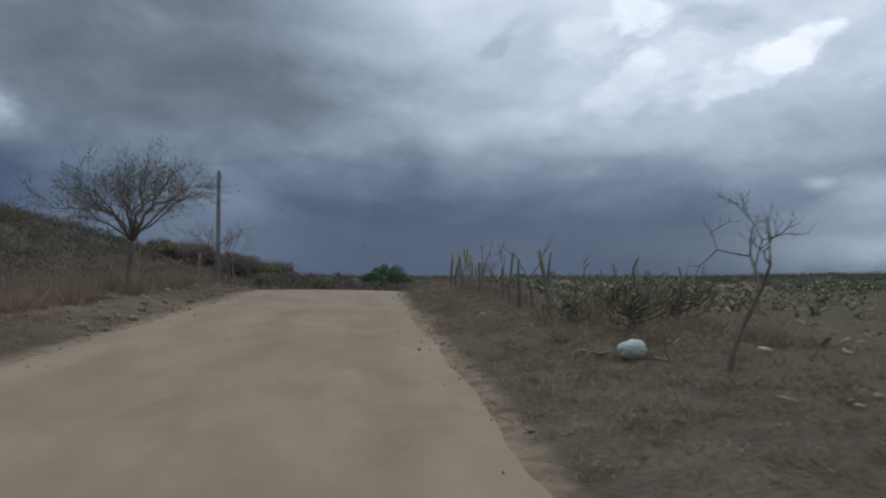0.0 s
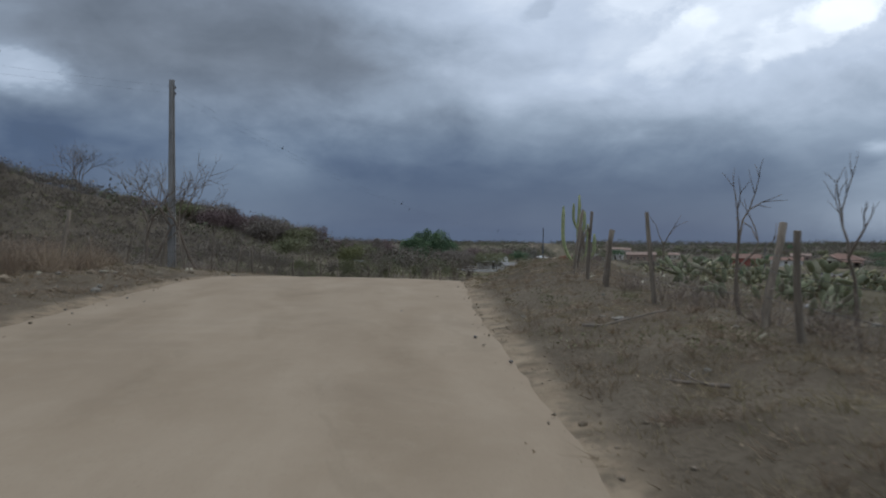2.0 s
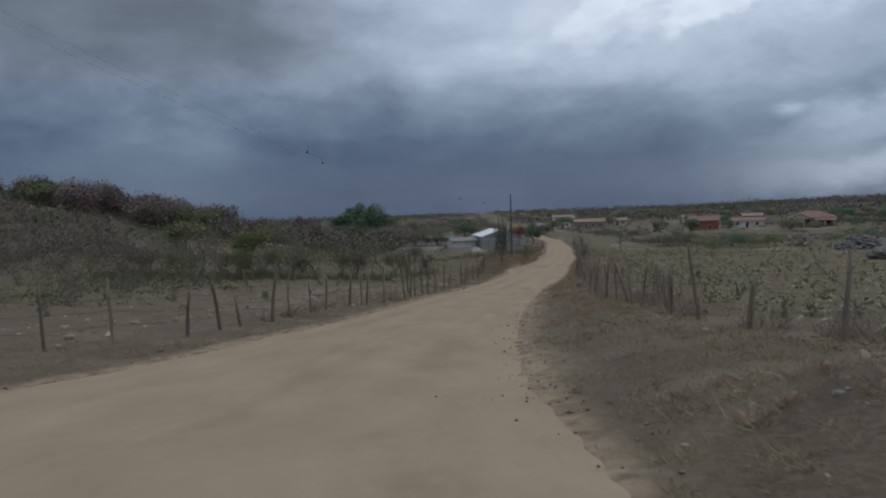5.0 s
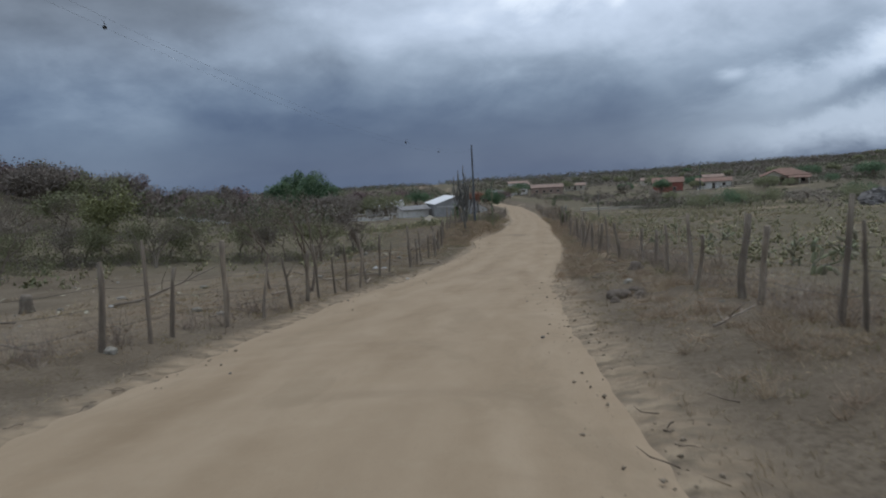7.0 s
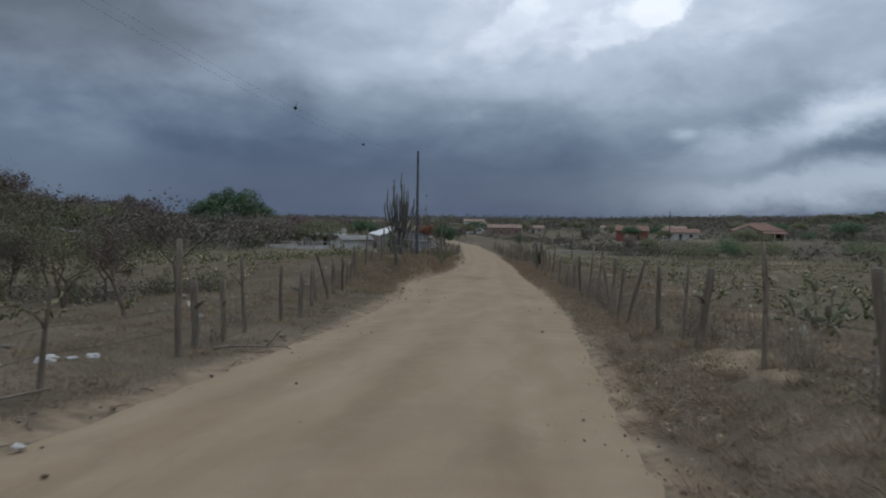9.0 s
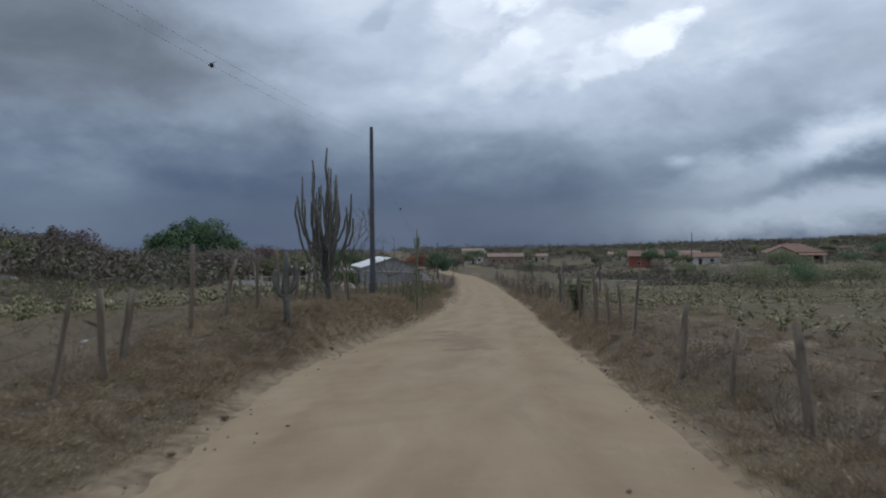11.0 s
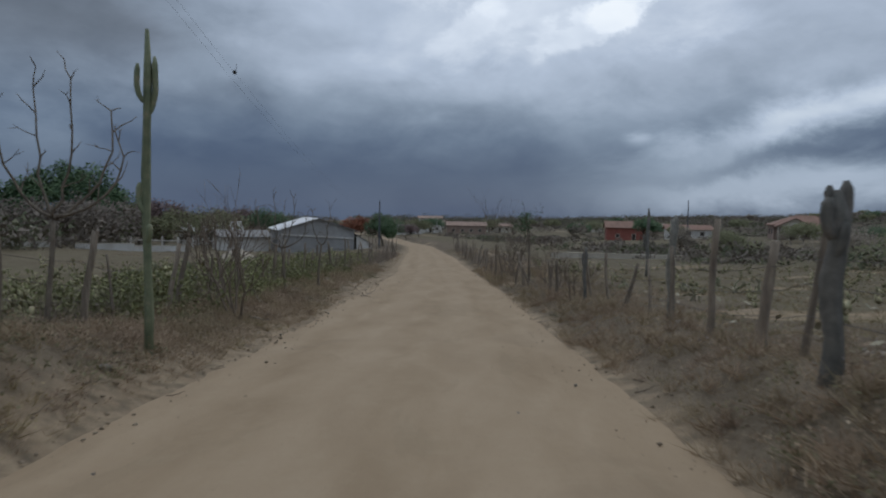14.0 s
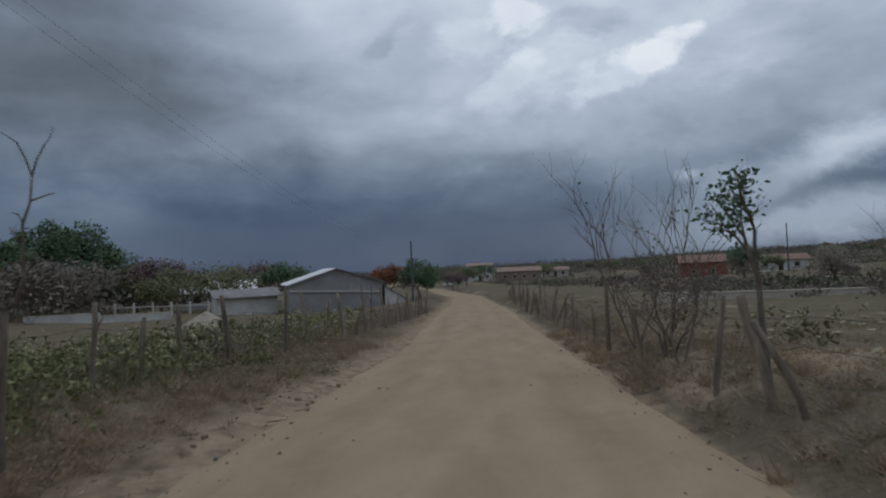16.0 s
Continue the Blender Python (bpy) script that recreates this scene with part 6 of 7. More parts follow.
# a close row of small dusty trees where the bare field ends
edge_row = random.Random(23)
for k in range(16):
    x = -31 + 1.85 * k + edge_row.uniform(-0.6, 0.6)
    h = edge_row.uniform(2.0, 3.3)
    olive = edge_row.random() < (0.75 if x < -12 else 0.25)
    bare_tree(x, 57.6 - 0.12 * (x + 18) + edge_row.uniform(-1.3, 1.3), h, "small dusty olive tree in the row closing the bare field" if olive else "small brown twiggy tree in the row closing the bare field", 760 + k, 42, 4, M_BARK, 0.05, leaf=M_LEAFOLIVE if olive else M_HILL, leaf_count=2300, leaf_size=0.045, trunk=0.34, stems=edge_row.choice((1, 2)), scatter_=0.34)
wood = random.Random(17)
for k in range(26):
    lf, lb = wood.choice(((M_HILL, "grey leafless tree in the wood beyond the field"), (M_HILL, "grey leafless tree in the wood beyond the field"), (M_RUSSET, "russet leafless tree in the wood beyond the field"), (M_LEAFOLIVE, "dusty olive tree in the wood beyond the field")))
    y = wood.uniform(84, 170)
    crown_tree(-28 - 0.55 * (170 - y) * 0.6 - wood.uniform(0, 38), y, wood.uniform(6, 11), wood.uniform(3.8, 6.0), lb, lf, 140 + k, 2200, 0.17)
for k in range(13):
    lf, lb = wood.choice(((M_HILL, "grey leafless tree in the wood beyond the field"), (M_HILL, "grey leafless tree in the wood beyond the field"), (M_RUSSET, "russet leafless tree in the wood beyond the field"), (M_LEAFOLIVE, "dusty olive tree in the wood beyond the field")))
    crown_tree(-62 + 4.6 * k + wood.uniform(-2, 2), wood.uniform(160, 200), wood.uniform(8, 12), wood.uniform(5.5, 7.5), lb, lf, 240 + k, 2000, 0.19)
# the dense belt of dry wood that closes the bare field
for k in range(36):
    u = (k + wood.uniform(0, 1)) / 36
    lf, lb = wood.choice(((M_HILL, "dense grey-brown leafless tree in the belt of dry wood"), (M_HILL, "dense grey-brown leafless tree in the belt of dry wood"), (M_RUSSET, "dark russet leafless tree in the belt of dry wood"), (M_LEAFOLIVE, "dusty olive tree in the belt of dry wood")))
    crown_tree(-76 + 44 * u + wood.uniform(-4, 4), 108 + 52 * u + wood.uniform(-8, 8), wood.uniform(8, 13), wood.uniform(0.88, 1.12) * (4.2 + 6.4 * min(u, 0.6)), lb, lf, 640 + k, 3900, 0.178, low=0.10)
# scattered trees and bushes on the slopes to the right
for k in range(34):
    lf, lb = wood.choice(((M_LEAFDARK, "dark green tree on the scrubby slope"), (M_LEAFOLIVE, "olive tree on the scrubby slope"), (M_SCRUB, "grey leafless tree on the scrubby slope"), (M_LEAFOLIVE, "olive tree on the scrubby slope")))
    y = wood.uniform(170, 520)
    crown_tree(40 + y * 0.08 + wood.uniform(0, 0.62) * y, y, wood.uniform(4, 9), wood.uniform(3, 5.5), lb, lf, 300 + k, 1200, 0.16 + 0.0004 * y)
# hedge of dark bushes at the end of the field on the right, bushes below the houses
for k, (x, y, wd, tl) in enumerate(((44.7, 130, 4.5, 3.0), (41.4, 113.5, 5.0, 2.6), (40.4, 107.5, 6.0, 2.4), (44.5, 109.5, 6.5, 2.6), (48.2, 112, 6.0, 2.2), (49.4, 108, 6.0, 2.6), (54, 106, 6.5, 2.4), (60, 104, 7.0, 2.6), (60.2, 150, 6.0, 1.5), (86, 178, 6.0, 2.4), (94, 180, 5.0, 2.2), (104, 180, 6.0, 2.6), (44.9, 138.4, 3.2, 3.6), (52, 140, 6.0, 2.0), (72, 120, 7.0, 2.4))):
    crown_tree(x, y, wd, tl, "dense dull green bush at the edge of the field", wood.choice((M_LEAFOLIVE, M_LEAFDARK, M_SCRUB)), 400 + k, 2600, 0.085, "bush", low=0.2)

# ---- buildings ----


def house(x, y, turn, wide, deep, eave, ridge, wall_mat, roof_mat, label, seed, windows=2, door=True, over=0.45, front_white=False, other_roof=None, porch=False, name="house"):
    """A gabled house: ridge along its own x; walls with real openings' frames, two roof slopes, doors and windows."""
    z = stand(x, y)
    root = thing(name, (x, y, z - 0.1), label, "house", turn=turn)
    hw, hd, th = wide / 2, deep / 2, 0.2
    ws = Shape().prism([(-hw, -0.8), (hw, -0.8), (hw, eave), (-hw, eave)], -hd, -hd + th)
    front = part("wall", ws.mesh("wall", wall_mat, False), root)
    part("wall", Shape().prism([(-hw, -0.8), (hw, -0.8), (hw, eave), (-hw, eave)], hd - th, hd).mesh("wall", wall_mat, False), root)
    for sx in (-1, 1):
        g = Shape()
        outline = [(-hd + th, -0.8), (hd - th, -0.8), (hd - th, eave), (0, ridge - 0.12), (-hd + th, eave)]
        n = len(outline)
        x0, x1 = sx * hw, sx * (hw - th)
        g.add([(x0, p, q) for p, q in outline] + [(x1, p, q) for p, q in outline], [tuple(range(n)), tuple(range(2 * n - 1, n - 1, -1))] + [(i, i + n, (i + 1) % n + n, (i + 1) % n) for i in range(n)])
        part("wall", g.mesh("wall", wall_mat, False), root)
    drop = (ridge - eave) * over / hd
    for sy in (-1, 1):
        y0, z0, o = sy * (hd + over), eave - drop + 0.05, hw + over
        r = Shape().add([(-o, y0, z0), (o, y0, z0), (o, 0, ridge), (-o, 0, ridge), (-o, y0, z0 - 0.1), (o, y0, z0 - 0.1), (o, 0, ridge - 0.1), (-o, 0, ridge - 0.1)], [(0, 1, 2, 3), (7, 6, 5, 4), (0, 4, 5, 1), (1, 5, 6, 2), (2, 6, 7, 3), (3, 7, 4, 0)])
        slope = part("roof", r.mesh("roof", other_roof if (sy > 0 and other_roof) else roof_mat, False), root)
    slots = windows + (1 if door else 0)
    for k in range(slots):
        cx = -hw + wide * (k + 0.7) / (slots + 0.4)
        if door and k == slots // 2:
            d = part("door", Shape().box(cx, -hd - 0.02, 1.0, 0.85, 0.06, 2.0).mesh("door", M_DOOR, False), root)
            part("door_frame", Shape().box(cx - 0.47, -hd - 0.03, 1.02, 0.08, 0.08, 2.1).box(cx + 0.47, -hd - 0.03, 1.02, 0.08, 0.08, 2.1).box(cx, -hd - 0.03, 2.07, 1.02, 0.08, 0.08).mesh("door_frame", M_CREAMWALL, False), d)
        else:
            wdw = part("window", Shape().box(cx, -hd - 0.02, 1.5, 0.9, 0.05, 0.85).mesh("window", M_DOOR, False), root)
            part("window_frame", Shape().box(cx - 0.49, -hd - 0.03, 1.5, 0.08, 0.07, 1.0).box(cx + 0.49, -hd - 0.03, 1.5, 0.08, 0.07, 1.0).box(cx, -hd - 0.03, 1.03, 1.06, 0.1, 0.08).box(cx, -hd - 0.03, 1.97, 1.06, 0.07, 0.08).mesh("window_frame", M_CREAMWALL, False), wdw)
    if porch:
        pr = Shape()
        pr.add([(-hw, -hd - 2.6, eave - 0.55), (hw * 0.4, -hd - 2.6, eave - 0.55), (hw * 0.4, -hd, eave), (-hw, -hd, eave), (-hw, -hd - 2.6, eave - 0.65), (hw * 0.4, -hd - 2.6, eave - 0.65), (hw * 0.4, -hd, eave - 0.1), (-hw, -hd, eave - 0.1)], [(0, 1, 2, 3), (7, 6, 5, 4), (0, 4, 5, 1), (1, 5, 6, 2), (2, 6, 7, 3), (3, 7, 4, 0)])
        part("porch_roof", pr.mesh("porch_roof", roof_mat, False), root)
        for k in range(5):
            part("porch_pillar", Shape().box(-hw + 0.15 + (hw * 1.4 - 0.3) * k / 4, -hd - 2.45, (eave - 0.6) / 2, 0.22, 0.22, eave - 0.6 + 0.8).mesh("porch_pillar", M_WHITEWALL, False), root)
    return root


# farm shed with a white roof slope and grey gable, by the road
shed = house(9.1, 170.7, radians(100), 11.5, 9.4, 3.1, 4.6, M_GREYWALL, M_GREYROOF, "grey rendered farm shed with a white sheet roof", 1, windows=1, over=0.35, other_roof=M_WHITEROOF, name="farm_shed")
part("wall_cap", Shape().box(0, 0, 0, 0.14, 9.2, 0.14).mesh("wall_cap", M_WHITEWALL, False), shed, "white painted ledge", Matrix.Translation((-5.85, 0, 2.25)) @ Matrix.Rotation(0.05, 4, "X"))
house(0.2, 169, radians(20), 6, 5, 2.0, 2.7, M_WHITEWALL, M_GREYROOF, "small whitewashed store behind the farm shed", 3, windows=0, door=False)
house(-7, 190, radians(10), 9, 6, 2.5, 3.8, M_WHITEWALL, M_WHITEROOF, "whitewashed house with a pale roof among trees", 4)
house(87.0, 243, radians(-20), 9.5, 7, 3.7, 5.2, M_REDWALL, M_TILE, "brick-red house with a clay tile roof on the slope", 5, windows=1)
house(96, 228, radians(-22), 10, 6, 2.6, 3.6, M_WHITEWALL, M_TILE, "small white house with a dusty roof on the slope", 7)
house(58, 305, radians(-8), 13, 7, 3.2, 4.4, M_PINKWALL, M_OLDTILE, "long pink house with square windows in the village", 8, windows=4, door=False)
house(47.5, 318, radians(-5), 8, 7, 5.2, 6.0, M_WHITEWALL, M_OLDTILE, "two-storey white house in the village", 9)
house(38, 300, radians(4), 8, 5, 2.4, 3.2, M_WHITEWALL, M_GREYROOF, "low white house at the village edge", 10)
house(76, 330, radians(-10), 9, 6, 2.6, 3.6, M_CREAMWALL, M_OLDTILE, "cream house on the village slope", 11)
house(112, 330, radians(-15), 9, 6, 2.6, 3.6, M_CREAMWALL, M_OLDTILE, "cream house on the far slope", 12)
house(128, 300, radians(-18), 8, 6, 2.6, 3.6, M_PINKWALL, M_OLDTILE, "faded pink house on the far slope", 13)
house(64, 420, radians(-5), 12, 8, 3, 4.5, M_WHITEWALL, M_OLDTILE, "white house high in the village", 14)
house(150, 196, radians(-35), 10, 6, 2.6, 3.8, M_CREAMWALL, M_OLDTILE, "cream house far along the slope", 15)


def lean_to(x, y, turn):
    """A low whitewashed lean-to whose wall slopes down away from the shed."""
    root = thing("lean_to", (x, y, stand(x, y) - 0.1), "low whitewashed lean-to with a sloping top beside the shed", "outbuilding", turn=turn)
    part("wall", Shape().prism([(0, -0.6), (2.0, -0.6), (2.0, 0.75), (0, 1.95)], -0.12, 0.12).mesh("wall", M_WHITEWALL, False), root)
    part("wall", Shape().prism([(0, -0.6), (2.0, -0.6), (2.0, 0.75), (0, 1.95)], 2.9, 3.14).mesh("wall", M_WHITEWALL, False), root)
    part("roof", Shape().prism([(-0.1, 2.02), (2.2, 0.64), (2.2, 0.72), (-0.1, 2.10)], -0.3, 3.3).mesh("roof", M_GREYROOF, False), root)


lean_to(15.0, 165.9, radians(8))


def farmhouse(x, y, turn):
    """A large hip-roofed house with a gabled front wing and a pillared porch."""
    root = thing("farmhouse", (x, y, stand(x, y) - 0.1), "large farmhouse with clay tile hip roof and gabled porch", "house", turn=turn)

    def slab(pts, thick=0.12):
        n = len(pts)
        return Shape().add([tuple(p) for p in pts] + [(p[0], p[1], p[2] - thick) for p in pts], [tuple(range(n)), tuple(range(2 * n - 1, n - 1, -1))] + [(i, i + n, (i + 1) % n + n, (i + 1) % n) for i in range(n)])

    hw, hd, ev, rg = 5.6, 4.0, 2.7, 4.5
    for sy in (-1, 1):
        part("wall", Shape().box(0, sy * (hd - 0.1), ev / 2 - 0.4, 2 * hw, 0.2, ev + 0.8).mesh("wall", M_PINKWALL, False), root)
    for sx in (-1, 1):
        part("wall", Shape().box(sx * (hw - 0.1), 0, ev / 2 - 0.4, 0.2, 2 * hd - 0.4, ev + 0.8).mesh("wall", M_PINKWALL, False), root)
    o, r = 0.5, hw - hd
    a, b, c, d = (-hw - o, -hd - o, ev), (hw + o, -hd - o, ev), (hw + o, hd + o, ev), (-hw - o, hd + o, ev)
    e, f = (-r, 0, rg), (r, 0, rg)
    for pts in ((a, b, f, e), (b, c, f), (c, d, e, f), (d, a, e)):
        part("roof", slab(pts).mesh("roof", M_TILE, False), root)
    # front wing: gable facing forward over the porch
    gx, gw, gy = -2.6, 2.8, -hd - 3.0
    for s in (-1, 1):
        part("porch_roof", slab(((gx + s * (gw + 0.4), gy - 0.4, 2.45), (gx, gy - 0.4, 4.0), (gx, -1.0, 4.0), (gx + s * (gw + 0.4), -1.0, 2.45))).mesh("porch_roof", M_TILE, False), root)
    gable = Shape().prism([(gx - gw, 2.4), (gx + gw, 2.4), (gx, 3.85)], gy, gy + 0.18)
    part("gable", gable.mesh("gable", M_CREAMWALL, False), root, "cream plastered gable")
    for k in range(4):
        px_ = gx - gw + 0.15 + (2 * gw - 0.3) * k / 3
        part("porch_pillar", Shape().box(px_, gy + 0.15, 0.8, 0.26, 0.26, 3.2).mesh("porch_pillar", M_CREAMWALL, False), root)
    # lower roof over the veranda along the rest of the front
    part("porch_roof", slab(((0.8, -hd - 2.2, 2.1), (hw + 0.5, -hd - 2.2, 2.1), (hw + 0.5, -hd - 0.1, 2.62), (0.8, -hd - 0.1, 2.62))).mesh("porch_roof", M_TILE, False), root)
    for k in range(3):
        part("porch_pillar", Shape().box(1.2 + 2.1 * k, -hd - 2.0, 0.7, 0.24, 0.24, 2.7).mesh("porch_pillar", M_CREAMWALL, False), root)
    for k, wx in enumerate((-4.4, -2.6, -0.7, 1.8, 4.2)):
        if k == 1:
            part("door", Shape().box(wx, -hd - 0.02, 1.0, 0.95, 0.08, 2.1).mesh("door", M_DOOR, False), root)
        else:
            win = part("window", Shape().box(wx, -hd - 0.02, 1.45, 1.0, 0.06, 0.95).mesh("window", M_DOOR, False), root)
            part("window_frame", Shape().box(wx - 0.54, -hd - 0.04, 1.45, 0.08, 0.08, 1.1).box(wx + 0.54, -hd - 0.04, 1.45, 0.08, 0.08, 1.1).box(wx, -hd - 0.04, 0.93, 1.16, 0.12, 0.08).box(wx, -hd - 0.04, 1.97, 1.16, 0.08, 0.08).mesh("window_frame", M_CREAMWALL, False), win)
    for k in range(2):
        part("window", Shape().box(-hw - 0.02, -1.8 + 3.4 * k, 1.45, 0.06, 1.0, 0.95).mesh("window", M_DOOR, False), root)
    return root


farmhouse(98.5, 191, radians(-28))


def sand_heap(x, y):
    xs, ys = np.meshgrid(np.linspace(-2.2, 2.2, 25), np.linspace(-1.8, 1.8, 21))
    rr = np.sqrt((xs / 1.6) ** 2 + (ys / 1.3) ** 2)
    zs = np.maximum(1.15 - 0.95 * rr + 0.10 * grain(xs, ys, 0.5, 61), -0.25)
    heap_ = sheet("sand_mound", xs, ys, zs, M_SANDHEAP)
    heap_.location = (x, y, stand(x, y))
    tagged(heap_, "pale heap of building sand in the cactus field", "sand heap")


M_SANDHEAP = material("heaped_sand", ((0, (0.30, 0.26, 0.20)), (1, (0.42, 0.37, 0.30))), 3, 0.95, 0.4)
sand_heap(3.4, 140)


def long_wall(x0, y0, x1, y1, high, label, mat=None):
    """A low rendered wall with a coping, laid on the ground."""
    a, b = Vector((x0, y0, 0)), Vector((x1, y1, 0))
    n = max(2, int((b - a).length / 4))
    turn = math.atan2(y1 - y0, x1 - x0)
    root = thing("boundary_wall", (x0, y0, stand(x0, y0)), label, "wall")
    for k in range(n):
        m = a.lerp(b, (k + 0.5) / n)
        z = stand(m.x, m.y) - root.location.z
        s = Shape().box(m.x - x0, m.y - y0, z + high / 2 - 0.3, (b - a).length / n + 0.02, 0.18, high + 0.6, turn)
        panel = part("wall_panel", s.mesh("wall_panel", mat or M_WHITEWALL, False), root)
        part("coping", Shape().box(m.x - x0, m.y - y0, z + high + 0.04, (b - a).length / n - 0.04, 0.26, 0.08, turn).mesh("coping", M_CREAMWALL, False), panel)
    return root


long_wall(-26, 154, -17.5, 156, 0.6, "low whitewashed wall across the far field")
long_wall(-15, 155, -4, 158, 0.6, "low whitewashed wall across the far field")
long_wall(29, 130, 39, 127, 0.3, "pale low bank wall across the field", M_CREAMWALL)


def paddock():
    """White-posted yard behind the wall."""
    root = thing("paddock_fence", (-14, 172, stand(-14, 172)), "white-painted posts and rails of a farm yard", "fence")
    for k in range(12):
        x, y = -14 + k * 1.9, 172 + 0.25 * k
        z = stand(x, y) - root.location.z
        part("post", Shape().box(x + 14, y - 172, z + 0.6, 0.2, 0.2, 1.7).mesh("post", M_WHITEWALL, False), root)
        if k:
            part("rail", Shape().box(x + 14 - 0.95, y - 172 - 0.12, z + 1.0, 1.8, 0.08, 0.14).mesh("rail", M_WHITEWALL, False), root)


paddock()

# ---- forage cactus fields ----


def pad_mesh():
    s = Shape()
    n = 8
    for ring, th in ((0.80, 0.022), (1.0, 0.0), (0.80, -0.022)):
        for k in range(n):
            a = 2 * math.pi * k / n
            s.v.append((0.066 * math.sin(a) * ring, th * 0.6, 0.155 - 0.155 * math.cos(a) * ring))
    s.f = [tuple(range(n)), tuple(range(3 * n - 1, 2 * n - 1, -1))] + [(r * n + (k + 1) % n, r * n + k, (r + 1) * n + k, (r + 1) * n + (k + 1) % n) for r in (0, 1) for k in range(n)]
    return s


PAD, PADOLD = pad_mesh().mesh("pad", M_PAD), pad_mesh().mesh("pad", M_PADOLD)


def pad_plan(rng, tall):
    """Poses of the pads of one plant: a few at the foot, others on their rims."""
    out, top = [], []
    for k in range(rng.randint(3, 4)):
        a = rng.uniform(0, 6.283)
        m = Matrix.Translation((rng.gauss(0, 0.12), rng.gauss(0, 0.12), -0.03)) @ Matrix.Rotation(a, 4, "Z") @ Matrix.Rotation(rng.gauss(0, 0.35), 4, "Y") @ Matrix.Rotation(rng.gauss(0, 0.35), 4, "X")
        out.append(m)
        top.append(m)
    while len(out) < 4 + 14 * tall:
        b = rng.choice(top)
        m = b @ Matrix.Translation((rng.gauss(0, 0.04), 0, 0.27)) @ Matrix.Rotation(rng.gauss(0, 0.85), 4, "Y") @ Matrix.Rotation(rng.uniform(-1.2, 1.2), 4, "Z") @ Matrix.Rotation(rng.gauss(0, 0.25), 4, "X") @ Matrix.Scale(rng.uniform(0.75, 1.05), 4)
        if m.translation.z > 0.02:
            out.append(m)
            if m.translation.z < tall:
                top.append(m)
    return out


PLANS = [pad_plan(random.Random(300 + i), 0.35 + 0.07 * i) for i in range(9)]


def forage_plant(x, y, seed, size, old):
    rng = random.Random(seed)
    root = thing("forage_cactus", (x, y, stand(x, y)), "drooping pale withered forage cactus plant" if old > 0.6 else "grey-green forage cactus plant with flat oval pads", "cactus", "forage cactus rows", rng.uniform(0, 6.283))
    for m in rng.choice(PLANS):
        part("pad", PADOLD if rng.random() < old else PAD, root, m=Matrix.Scale(size, 4) @ m)
    return root


rng = random.Random(77)
places = []
for k in range(46):
    y = -29 + 38 * rng.random()
    places.append((float(np.interp(y, [p[1] for p in FENCE_R], [p[0] for p in FENCE_R])) + rng.uniform(2.6, 8.5), y, rng.uniform(0.75, 1.05), 0.3))
for k in range(34):
    y = -31 + 20 * rng.random()
    places.append((float(np.interp(y, [p[1] for p in FENCE_R], [p[0] for p in FENCE_R])) + rng.uniform(1.3, 3.6), y, rng.uniform(0.9, 1.2), 0.12))
for k in range(24):
    y = 12 + 40 * rng.random()
    places.append((float(np.interp(y, [p[1] for p in FENCE_R], [p[0] for p in FENCE_R])) + rng.uniform(1.6, 8), y, rng.uniform(0.8, 1.2), 0.5))
for k in range(34):
    y = 78 + 40 * rng.random()
    places.append((float(np.interp(y, [p[1] for p in FENCE_L], [p[0] for p in FENCE_L])) - rng.uniform(0.8, 6), y, rng.uniform(0.9, 1.35), 0.2))
for k in range(12):
    y = 62 + 46 * rng.random()
    places.append((float(np.interp(y, [p[1] for p in FENCE_R], [p[0] for p in FENCE_R])) + rng.uniform(2.0, 7), y, rng.uniform(0.55, 0.8), 0.7))
for k, (x, y, size, old) in enumerate(places):
    forage_plant(x, y, 900 + k, size, old)


